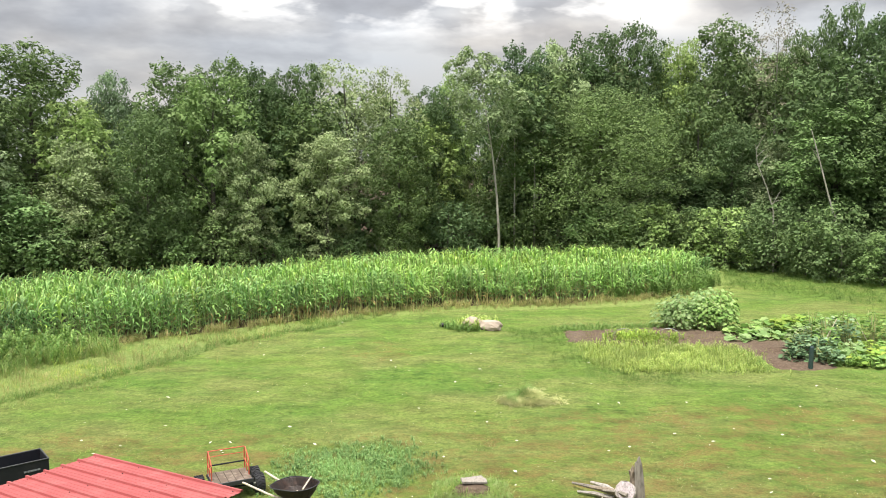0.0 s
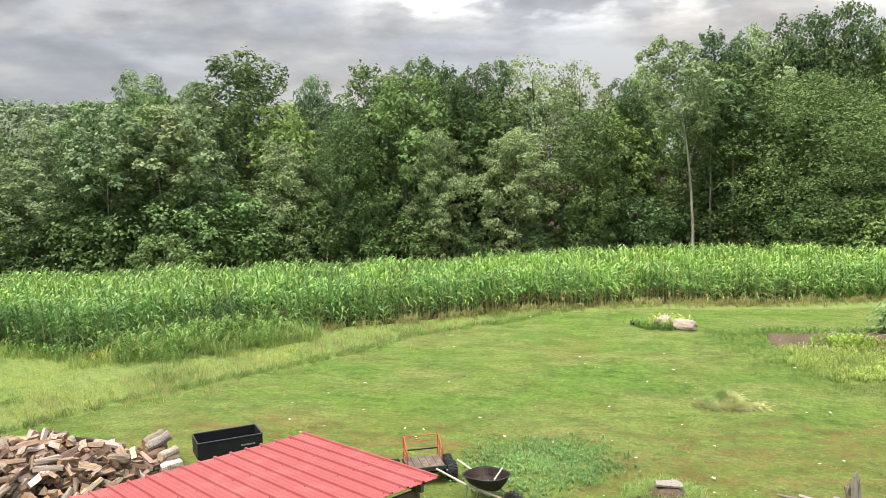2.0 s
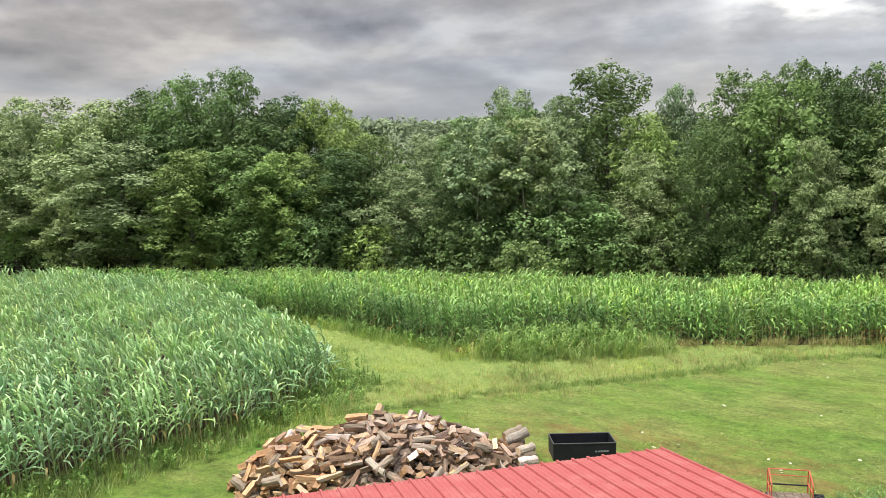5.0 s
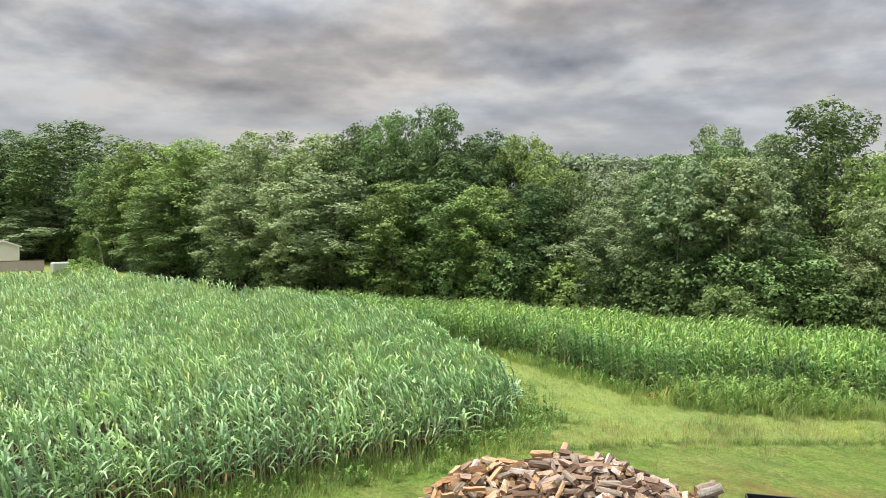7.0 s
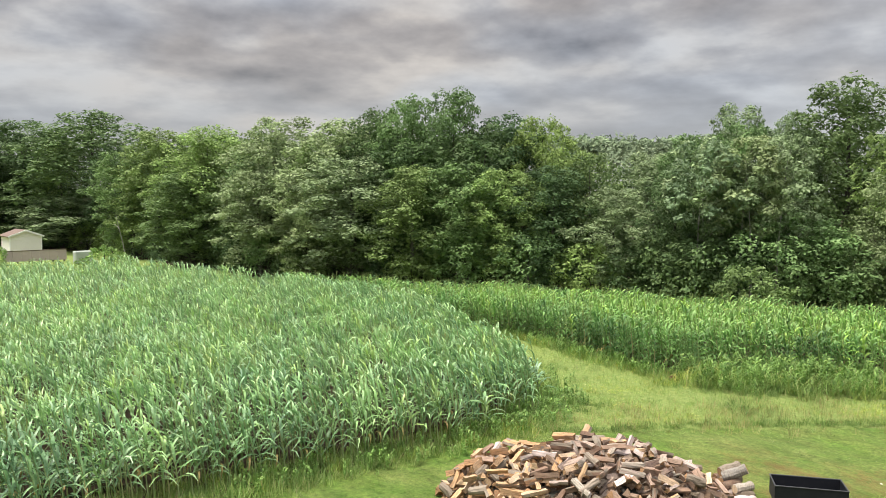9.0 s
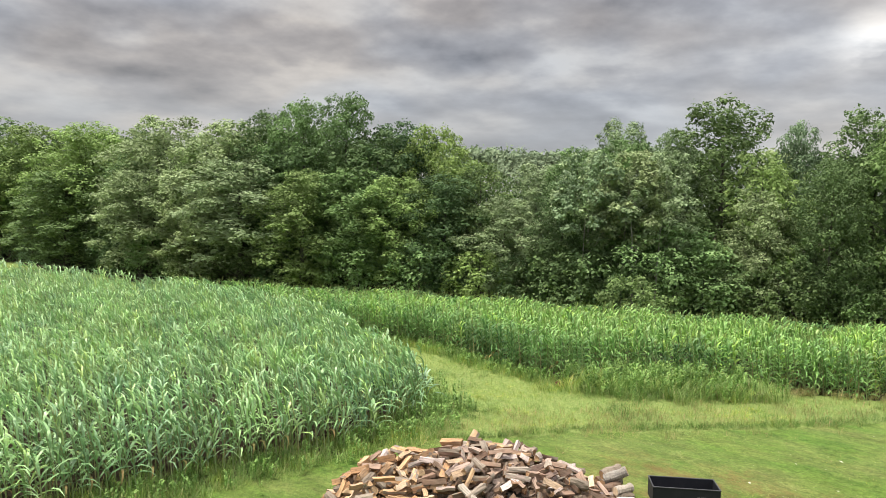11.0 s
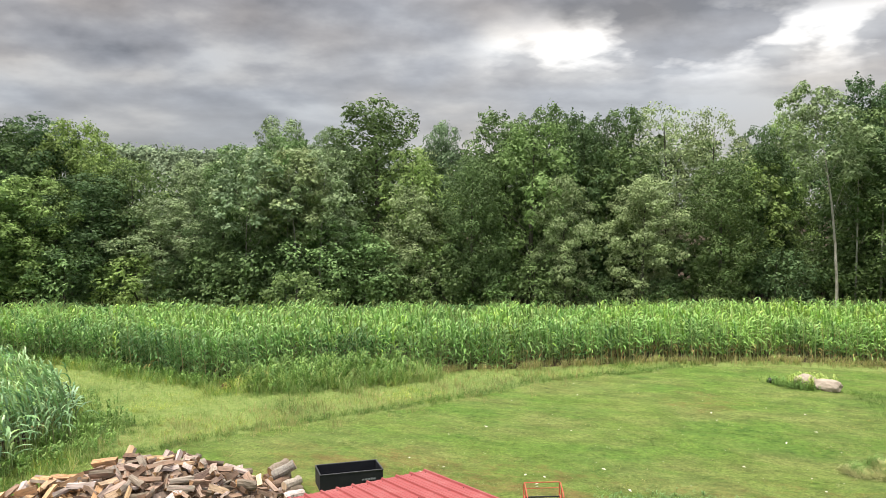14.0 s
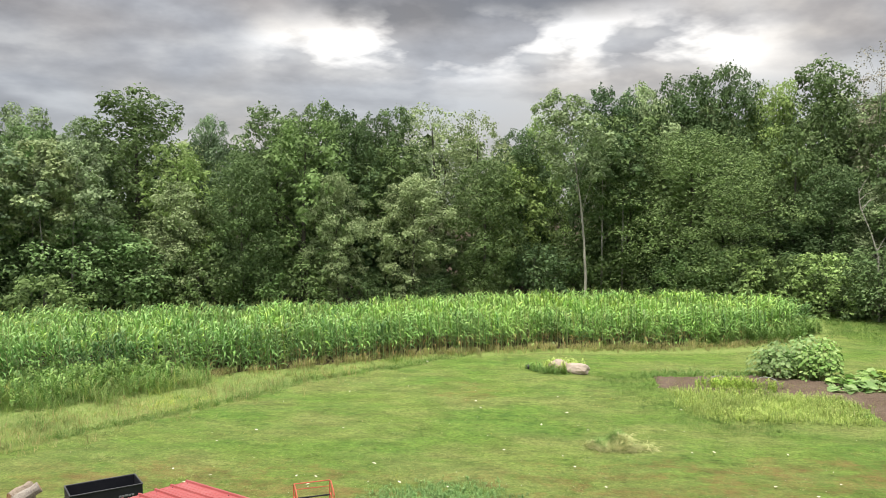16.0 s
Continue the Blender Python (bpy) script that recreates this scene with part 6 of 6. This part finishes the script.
# ---- stump, plank, hay, stone ----
def stump():
    s = thing("tree_stump", Matrix.Translation((3.05, 14.85, 0)), "split grey log end with a pointed slab and bleached branches", "stump")
    rng = random.Random(4)
    # a short log whose round end faces the camera
    bm = bmesh.new()
    ax = Vector((-0.12, -0.80, 0.42)).normalized()
    c0 = Vector((-0.08, 0.10, 0.20))
    rod(bm, [c0 - ax * 0.26, c0, c0 + ax * 0.17, c0 + ax * 0.19], [0.17, 0.205, 0.20, 0.185], 16)
    for v in bm.verts:
        v.co += Vector((rng.uniform(-1, 1), rng.uniform(-1, 1), rng.uniform(-1, 1))) * 0.012
    part("log", bm, STUMP_GREY, s)
    bm = bmesh.new()
    rod(bm, [c0 + ax * 0.185, c0 + ax * 0.20], [0.178, 0.165], 16)
    face = part("cut_face", bm, FACE_GREY, s, "pale grey cut face of the log")
    bm = bmesh.new()
    rod(bm, [c0 + ax * 0.195 + Vector((0.02, 0, -0.02)), c0 + ax * 0.206 + Vector((0.02, 0, -0.02))], [0.055, 0.045], 9)
    part("heartwood", bm, HEART_PINK, face, "reddish heart of the log")
    # the slab: split, pointed and darker within
    for dx, dy, w, h, mt in ((0.20, 0.10, 0.085, 0.86, STUMP_GREY), (0.10, 0.16, 0.07, 0.66, WOOD_BARK)):
        bm = bmesh.new()
        rings = []
        for f in (0, 0.35, 0.7, 0.9, 1.0):
            k = w * (1.15 - 0.35 * f) * (0.45 if f == 1.0 else 1)
            cx, cy = dx - 0.05 * f * f, dy + 0.02 * f
            rings.append([bm.verts.new((cx + k * a + rng.uniform(-0.012, 0.012), cy + k * b * 0.6 + rng.uniform(-0.012, 0.012), h * f + (0.05 * a if f == 1.0 else 0))) for a, b in ((-1, -0.7), (0, -1.1), (1, -0.6), (1, 0.7), (0, 1), (-1, 0.7))])
        for p, q_ in zip(rings, rings[1:]):
            for k in range(6):
                bm.faces.new((p[k], p[(k + 1) % 6], q_[(k + 1) % 6], q_[k]))
        bm.faces.new(rings[-1])
        bm.faces.new(rings[0][::-1])
        part("standing_slab", bm, mt, s, "pointed weathered grey splinter")
    for x0, y0, x1, y1, z0, z1, r in ((-0.16, 0.02, -1.02, 0.72, 0.16, 0.12, 0.05), (-0.12, -0.10, -0.72, 0.40, 0.22, 0.17, 0.055), (-0.2, 0.2, -0.62, 0.86, 0.10, 0.08, 0.06), (-0.1, -0.2, -0.5, 0.16, 0.26, 0.20, 0.04), (-0.3, 0.1, -0.95, 0.46, 0.07, 0.05, 0.045)):
        bm = bmesh.new()
        mid_ = Vector(((x0 + x1) / 2 + rng.uniform(-0.05, 0.05), (y0 + y1) / 2, (z0 + z1) / 2 + 0.03))
        rod(bm, [(x0, y0, z0), mid_, (x1, y1, z1)], [r, r * 0.85, r * 0.45], 6)
        part("branch", bm, STUMP_GREY if r != 0.055 else WOOD_BARK, s, "bleached dead branch")
    return s


stump()


def plank_mound():
    bm = bmesh.new()
    r = random.Random(2)
    m = Matrix.Translation((0.05, 15.42, 0.20)) @ Euler((0.15, 0.1, 0.25)).to_matrix().to_4x4()
    box(bm, (0, 0, 0), (0.52, 0.17, 0.05), m, 0.008)
    box(bm, (0.06, 0.12, -0.02), (0.42, 0.10, 0.035), m @ Matrix.Rotation(0.25, 4, "Z"), 0.008)
    ob = part("plank_offcut", bm, STUMP_GREY, None)
    tagged(ob, "short weathered plank lying in a weedy hump", "plank")
    scatter("hump_weeds", [(-0.75, 15.0), (-0.75, 15.8), (-0.1, 16.1), (0.7, 15.8), (0.8, 14.9), (0, 14.7)], 420, FEATHER, [GRASS_ROUGH], 71, (0.25, 0.6), "bright green tufts round a sunken plank", "weeds",
            keep=lambda x, y, rr: (np.hypot((x - 0.05) / 0.28, (y - 15.3) / 0.16) > 1))
    bm = bmesh.new()
    rings = []
    for f, z in ((0.6, -0.02), (0.45, 0.08), (0.3, 0.13), (0.05, 0.15)):
        rings.append([bm.verts.new((0.02 + 0.75 * f * math.cos(a), 15.35 + 0.55 * f * math.sin(a), z)) for a in [2 * math.pi * k / 18 for k in range(18)]])
    for a, b in zip(rings, rings[1:]):
        for k in range(18):
            bm.faces.new((a[k], a[(k + 1) % 18], b[(k + 1) % 18], b[k]))
    bm.faces.new(rings[-1])
    tagged(part("earth_hump", bm, SOIL, None), "low brown earth hump in the lawn", "earth")


plank_mound()


HAY_STRAW = leaf_mat("hay_straw", [(0, (0.290, 0.348, 0.108)), (0.5, (0.430, 0.448, 0.182)), (1, (0.602, 0.560, 0.301))], 0.7, 0.25, 1.5)


def hay_pile():
    s = thing("hay_heap", Matrix.Translation((1.5, 21.35, 0)), "small low heap of dry grass over dark green weeds", "hay")
    rng = np.random.default_rng(12)
    rr = random.Random(12)
    flat = [clump(rr, 12, 0.26, 0.10, 0.009, 2, 1.2, 0.4, (0.05, 0.8)) for _ in range(5)]
    for nm, n, mat, cx, cy, rx, ry, top in (("green_weeds", 130, WEED_LEAF, -0.12, 0.08, 0.48, 0.32, 0.42), ("dry_straw", 150, HAY_STRAW, 0.12, -0.12, 0.72, 0.34, 0.34), ("straw_fringe", 45, HAY_STRAW, -0.50, 0.0, 0.25, 0.25, 0.10)):
        a, r = rng.uniform(0, 6.28, n), np.sqrt(rng.random(n))
        x, y = cx + rx * r * np.cos(a) * (1 + 0.25 * np.sin(3 * a + 1)), cy + ry * r * np.sin(a)
        z = top * (1 - r ** 2) * (0.7 + 0.45 * np.sin(9 * x + 4 * y))
        v, f, i = replicate(flat, rng.integers(0, 5, n), np.stack([x, y, z], -1), rng.uniform(0, 6.28, n), rng.uniform(0.55, 1.2, n))
        ob = new(nm, mesh_np(nm, v, f, [mat], i))
        ob.parent = s


hay_pile()


def rock(name, c, s, seed, mat, yaw=0.0, label="", category="stone"):
    bm = bmesh.new()
    bmesh.ops.create_icosphere(bm, subdivisions=3, radius=1.0)
    rr = random.Random(seed)
    off = Vector((rr.uniform(0, 50), rr.uniform(0, 50), 0))
    for v in bm.verts:
        k = 1 + 0.22 * noise.noise(v.co * 1.3 + off) + 0.08 * noise.noise(v.co * 3.7 + off)
        v.co = Vector((v.co.x * s[0], v.co.y * s[1], max(v.co.z, -0.6) * s[2])) * k
    ob = part(name, bm, mat)
    ob.matrix_basis = Matrix.Translation(c) @ Matrix.Rotation(yaw, 4, "Z")
    return tagged(ob, label, category)


rock("boulder", (0.05, 30.95, 0.17), (0.42, 0.34, 0.30), 5, STONE_WHITE, 0.2, "pale pinkish boulder overgrown with weeds on the lawn")
rock("boulder", (0.78, 30.75, 0.14), (0.50, 0.30, 0.25), 9, STONE_WHITE, -0.25, "long pale boulder lying beside another on the lawn")
rock("stone", (-1.05, 31.2, 0.06), (0.13, 0.10, 0.11), 3, FRAME_DARK, 0, "small dark stone beside the pale boulders")
STONE_GREENS = [(-1.2, 31.3), (-0.6, 30.5), (0.3, 30.25), (0.4, 30.5), (-0.2, 30.75), (-0.5, 31.1)]
scatter("boulder_weeds", STONE_GREENS, 150, LEAFY, [WEED_LEAF], 44, (0.3, 0.75), "green weeds round the boulders", "weeds", soft=0.16)
scatter("boulder_weeds", [(-0.35, 30.6), (-0.2, 31.5), (1.0, 31.5), (0.5, 31.0), (0.2, 30.6)], 90, LEAFY, [YELLOW_WEED], 45, (0.6, 1.15), "yellow-green weeds round the boulders", "weeds", soft=0.16)


# ---- kitchen garden ----
def bed():
    poly = [(3.5, 30.5), (3.6, 28.6), (4.4, 28.2), (9.3, 27.8), (9.7, 26.4), (9.6, 25.0), (11.6, 24.9), (12.2, 27), (11, 30.2), (7.4, 31.3), (5, 30.7)]
    rng = np.random.default_rng(6)
    gx_, gy_ = np.arange(3, 15.2, 0.2), np.arange(24.4, 32, 0.2)
    xx, yy = np.meshgrid(gx_, gy_)
    x, y = xx.ravel(), yy.ravel()
    d = edge_dist(x, y, poly)
    ins = inside(x, y, poly)
    z = np.where(ins, np.clip(d * 0.25, 0, 0.08), -0.1) + rng.uniform(-0.02, 0.03, len(x))
    ni_ = len(gx_)
    ia, ja = np.meshgrid(np.arange(ni_ - 1), np.arange(len(gy_) - 1))
    q_ = (ja * ni_ + ia).ravel()
    return mesh_np("garden_soil", np.stack([x, y, z], -1), np.stack([q_, q_ + 1, q_ + 1 + ni_, q_ + ni_], -1), [SOIL], smooth=True)


tagged(new("garden_soil", bed()), "bare reddish-brown tilled garden soil", "soil", kind="structure")
YELLOW = [(3.9, 28.3), (3.9, 26.2), (4.5, 24.8), (6.5, 24.6), (9.2, 24.9), (9.6, 26.4), (9.3, 27.9), (6.5, 28.4), (5.2, 28.6)]
scatter("yellow_weeds", YELLOW, 900, LEAFY, [YELLOW_WEED], 51, (0.25, 0.68), "yellow-green weeds filling the front of the garden", "weeds", soft=0.2)
scatter("yellow_weeds", YELLOW, 1300, FEATHER, [YELLOW_WEED], 52, (0.3, 0.7), "fine yellow-green weeds filling the front of the garden", "weeds", soft=0.22)
scatter("yellow_weeds", YELLOW, 320, FEATHER, [GRASS_ROUGH], 59, (0.4, 0.9), "green grass among the garden's yellow weeds", "weeds", soft=0.2)
scatter("garden_weeds", [(4.6, 24.3), (9.4, 24.5), (9.4, 25.0), (4.8, 24.9)], 200, LEAFY, [YELLOW_WEED], 53, (0.2, 0.5), "green weeds along the garden's front edge", "weeds", soft=0.16)
scatter("garden_weeds", [(3.3, 30.2), (7.4, 30.8), (7.4, 31.7), (3.3, 31.1)], 420, LEAFY, [WEED_LEAF], 54, (0.2, 0.5), "green weeds along the garden's back edge", "weeds", soft=0.16)
scatter("squash_vines", [(5.0, 28.5), (5.2, 29.4), (6.4, 29.6), (7.4, 29.0), (7.4, 28.2)], 230, LEAFY, [LIME_LEAF], 55, (0.4, 1.0), "yellowing squash vines on the soil", "vines", soft=0.2)
scatter("dry_vines", [(3.9, 28.7), (4.4, 30.0), (9.2, 29.4), (9.0, 28.3)], 230, FEATHER, [GRASS_DRY], 58, (0.25, 0.7), "dried tan vines lying on the soil", "vines", soft=0.2)


def broad_leaf(verts, quads, c, r, az, tilt):
    """A lobed round leaf, cupped, of six quads about its middle."""
    n0 = len(verts)
    ax = np.array([math.cos(az), math.sin(az), 0])
    ay = np.array([-math.sin(az) * math.cos(tilt), math.cos(az) * math.cos(tilt), math.sin(tilt)])
    up_ = np.cross(ax, ay)
    verts.append(np.array(c))
    for k in range(12):
        a = 2 * math.pi * k / 12
        rr_ = r * (1.0 if k % 2 else 0.86) * (1 - 0.25 * (k == 0))
        verts.append(np.array(c) + ax * rr_ * math.cos(a) + ay * rr_ * math.sin(a) + up_ * (0.18 * r if k % 2 else 0.06 * r))
    for k in range(6):
        quads.append((n0, n0 + 1 + 2 * k, n0 + 2 + 2 * k, n0 + 1 + (2 * k + 2) % 12))


def big_plant(name, x, y, rng, height, radius, leaves, leaf, mat, label, stems=4, group="", hang=False):
    """A broad-leaved plant: stems and cupped leaves."""
    s = thing(name, Matrix.Translation((x, y, 0)), label, "plant", group)
    bm = bmesh.new()
    verts, quads = [], []
    for _ in range(stems):
        a, r = rng.uniform(0, 6.28), radius * 0.45 * rng.random()
        tip = Vector((r * math.cos(a) * 1.6, r * math.sin(a) * 1.6, height * rng.uniform(0.75, 0.98)))
        rod(bm, [(r * math.cos(a) * 0.6, r * math.sin(a) * 0.6, -0.02), tip * 0.5 + Vector((0, 0, 0.05)), tip], [0.02, 0.016, 0.008], 5)
    for _ in range(leaves):
        a, r = rng.uniform(0, 6.28), radius * math.sqrt(rng.random())
        zf = math.sqrt(max(0.05, 1 - (r / radius) ** 2 * 0.75))
        z = height * zf * (rng.uniform(0.04, 1.0) ** 0.6)
        az, tilt = (a + math.pi / 2 + rng.uniform(-0.6, 0.6), rng.uniform(0.3, 1.15)) if hang else (a + rng.uniform(-0.8, 0.8), rng.uniform(-0.5, 0.7))
        broad_leaf(verts, quads, (r * math.cos(a), r * math.sin(a), z), leaf * rng.uniform(0.6, 1.2), az, tilt)
    part("stem", bm, CORN_STALK, s)
    ob = new("foliage", mesh_np("foliage", np.array(verts), np.array(quads), [mat]))
    ob.parent = s
    return s


rb = random.Random(14)
for x, y in ((7.7, 31.2), (8.3, 31.5), (8.9, 31.1), (9.4, 31.5), (9.9, 31.2), (8.1, 30.8), (9.1, 30.8), (9.7, 30.7)):
    big_plant("sunflower_plant", x, y, rb, rb.uniform(1.1, 1.72), 0.62, 300, 0.070, BLUE_LEAF if rb.random() < 0.75 else SQUASH_LEAF, "tall broad-leaved green plant in the garden clump", 5, "garden clump", True)
for x, y, h, mt in ((9.9, 29.6, 0.4, SQUASH_LEAF), (10.5, 29.9, 0.45, SQUASH_LEAF), (11.1, 30.1, 0.5, SQUASH_LEAF), (11.7, 30.6, 0.55, LIME_LEAF), (12.3, 31.0, 0.6, LIME_LEAF), (12.9, 31.3, 0.6, LIME_LEAF), (11.4, 31.0, 0.45, SQUASH_LEAF),
                    (9.7, 28.9, 0.3, BLUE_LEAF), (10.4, 29.1, 0.35, BLUE_LEAF), (11.0, 29.2, 0.4, BLUE_LEAF), (12.2, 29.9, 0.5, SQUASH_LEAF), (13.0, 30.2, 0.5, SQUASH_LEAF)):
    big_plant("squash_plant", x, y, rb, h, 0.5, 34, 0.15, mt, "sprawling squash plant with large leaves on soil", 2, "squash row")
for x, y in ((11.2, 27.4), (11.9, 27.9), (12.6, 28.6), (13.2, 29.2), (13.9, 29.6), (12.0, 26.9), (14.6, 29.0)):
    big_plant("tomato_plant", x, y, rb, rb.uniform(0.85, 1.1), 0.45, 62, 0.085, LEAF_PALE if rb.random() < 0.5 else WEED_LEAF, "staked tomato plant with small grey-green leaves", 5, "tomato row")
for x, y, mt in ((11.9, 25.8, BLUE_LEAF), (12.6, 26.2, BLUE_LEAF), (13.3, 25.9, LIME_LEAF), (13.9, 26.5, LIME_LEAF), (14.5, 26.0, SQUASH_LEAF), (12.9, 26.9, BLUE_LEAF), (13.6, 27.3, LIME_LEAF), (14.4, 27.5, SQUASH_LEAF), (15.0, 26.9, LIME_LEAF)):
    big_plant("cabbage_plant", x, y, rb, rb.uniform(0.35, 0.5), 0.42, 26, 0.15, mt, "low broad-leaved vegetable plant in the garden", 2, "vegetable row")
for x, y, h in ((10.9, 26.5, 0.75), (11.4, 26.2, 0.85), (11.2, 26.9, 0.8), (11.8, 26.6, 0.7), (10.6, 26.0, 0.5), (11.5, 25.6, 0.6)):
    big_plant("kale_plant", x, y, rb, h, 0.46, 95, 0.08, KALE_LEAF, "blue-green kale plant standing in the garden", 3, "kale row")
for k in range(16):
    big_plant("lettuce_plant", 12.3 + 0.62 * (k % 8) + rb.uniform(-0.1, 0.1), 25.45 + 0.75 * (k // 8) + rb.uniform(-0.12, 0.12), rb, rb.uniform(0.28, 0.4), 0.40, 30, 0.11, LIME_LEAF if k % 3 == 0 else WEED_LEAF, "low light green leafy vegetable in the bed", 2, "vegetable row")
for x, y in ((12.5, 29.2), (13.1, 28.0), (12.4, 27.9), (13.6, 28.9), (14.9, 29.6)):
    big_plant("tomato_plant", x, y, rb, rb.uniform(1.0, 1.25), 0.5, 90, 0.085, KALE_LEAF if rb.random() < 0.4 else WEED_LEAF, "staked tomato plant with small grey-green leaves", 5, "tomato row")
scatter("garden_weeds", [(11.4, 25.2), (15.5, 25.2), (15.5, 26.2), (11.6, 25.9)], 330, LEAFY, [WEED_LEAF], 57, (0.4, 0.8), "green weeds along the garden's front edge", "weeds")


def garden_post():
    bm = bmesh.new()
    rod(bm, [(0, 0, -0.1), (0.02, 0, 0.70), (0.02, 0, 0.74)], [0.075, 0.07, 0.05], 9)
    s = part("garden_post", bm, POST_GREEN)
    s.matrix_basis = Matrix.Translation((10.72, 25.05, 0))
    tagged(s, "short dark green post at the garden's edge", "post")
    for x, y, lean, h in ((11.75, 26.9, 0.45, 1.25), (14.9, 28.6, 0.5, 1.1), (14.4, 28.9, -0.6, 1.0)):
        bm = bmesh.new()
        rod(bm, [(0, 0, -0.05), (lean * h * 0.5, 0.02, h * 0.5), (lean * h, 0, h)], 0.017, 6)
        st = part("stake", bm, WOOD_HANDLE)
        st.matrix_basis = Matrix.Translation((x, y, 0))
        tagged(st, "leaning pale wooden garden stake among plants", "stake", "garden stakes")


garden_post()
for x, y in ((5.7, 29.3), (7.35, 29.35)):
    bm = bmesh.new()
    rod(bm, [(-0.42, 0, -0.02), (-0.40, 0, 0.14), (-0.30, 0, 0.27), (-0.12, 0, 0.345), (0.12, 0, 0.345), (0.30, 0, 0.27), (0.40, 0, 0.14), (0.42, 0, -0.02)], 0.011, 6)
    h = part("wire_hoop", bm, STEEL)
    h.matrix_basis = Matrix.Translation((x, y, 0.02)) @ Matrix.Rotation(rb.uniform(-0.3, 0.3), 4, "Z")
    tagged(h, "grey wire hoop standing over the garden soil", "hoop", "wire hoops")


# ---- neighbouring shed beyond the maize ----
def far_house():
    c = Vector((-87.4, 11.15, 0))
    yaw = radians(98)
    s = thing("cottage", Matrix.Translation(c) @ Matrix.Rotation(yaw, 4, "Z"), "small cream cottage with a tan gable roof beyond the maize", "house")
    # x across the gable front, which faces -y
    W, D, E, R = 2.75, 2.9, 2.25, 2.76
    bm = bmesh.new()
    pts = [(-W / 2, 0), (W / 2, 0), (W / 2, E), (0, R), (-W / 2, E)]
    fr = [bm.verts.new((x, -D / 2, z - 0.3 * (z == 0))) for x, z in pts]
    bk = [bm.verts.new((x, D / 2, z - 0.3 * (z == 0))) for x, z in pts]
    bm.faces.new(fr)
    bm.faces.new(bk[::-1])
    for k in range(5):
        bm.faces.new((fr[k], bk[k], bk[(k + 1) % 5], fr[(k + 1) % 5]))
    wall = part("wall", bm, SIDING, s)
    for sd in (-1, 1):
        bm = bmesh.new()
        ang = math.atan2(R - E, W / 2)
        ln = math.hypot(W / 2, R - E) + 0.25
        mm = Matrix.Translation((0, 0, R + 0.05)) @ Matrix.Rotation(sd * ang, 4, "Y")
        box(bm, (sd * ln / 2, 0, 0), (ln, D + 0.4, 0.08), mm)
        part("roof", bm, SHINGLE, s)
        bm = bmesh.new()
        box(bm, (sd * ln / 2, -D / 2 - 0.21, -0.02), (ln, 0.05, 0.15), mm)
        part("barge_board", bm, TRIM_WHITE, s)
    for x in (-W / 2, W / 2):
        bm = bmesh.new()
        box(bm, (x, -D / 2 - 0.01, E / 2), (0.12, 0.05, E), None)
        part("corner_trim", bm, TRIM_WHITE, s)
    return c, yaw


hc, hyaw = far_house()


def deck_fence():
    s = thing("board_fence", Matrix.Translation((-81.5, 11.5, 0)) @ Matrix.Rotation(hyaw, 4, "Z"), "long mauve-brown board fence before the cottage", "fence")
    for k in range(7):
        bm = bmesh.new()
        box(bm, (-2.31 + k * 0.77, 0, 0.66), (0.757, 0.05, 0.96), None, 0.01)
        part("panel", bm, DECK_BROWN, s)
    bm = bmesh.new()
    box(bm, (0, -0.01, 1.16), (5.45, 0.12, 0.06), None, 0.01)
    part("top_rail", bm, TIN_WALL, s)
    for k in range(6):
        bm = bmesh.new()
        box(bm, (-2.5 + k * 1.0, 0.06, 0.17), (0.12, 0.12, 0.40), None)
        part("post", bm, TIN_WALL, s)
    return s


deck_fence()
bm = bmesh.new()
box(bm, (0, 0, 0.56), (1.55, 0.8, 1.12), None, 0.08)
bx = part("covered_crate", bm, TARP_GREY)
bx.matrix_basis = Matrix.Translation((-78.9, 15.0, 0)) @ Matrix.Rotation(hyaw, 4, "Z")
tagged(bx, "pale grey covered box beside the board fence", "box")
SHRUB = make_tree(24, 2.4, 2.7, WEED_LEAF, low=0.03, boughs=26, leaves=1400, leaf=0.10, fill=150, name="bush", label="pale yellow-green shrub beyond the maize")
for x, y, k in ((-66.8, 14.2, 0.56), (-66.0, 15.2, 0.44), (-80.0, 8.3, 0.4), (-68.6, 13.0, 0.3)):
    place(SHRUB, x, y, 0, x, k * 1.7)


# ---- unidentified dark line at the left, made up as a mast to fit the camera's view ----
bm = bmesh.new()
rod(bm, [(-7.975, -0.512, -0.1), (-7.975, 0.795, 11.0)], 0.034, 10)
tagged(part("mast", bm, FRAME_DARK), "thin dark leaning bar, a made-up mast placed to fit the camera's view", "mast")


# models of trees that found no place
for t_ in sum(MODELS.values(), []) + BUSHES + MID_TREES + BACK_TREES + BACK_BUSHES:
    if t_.name not in USED:
        for ch in list(t_.children):
            bpy.data.objects.remove(ch)
        bpy.data.objects.remove(t_)
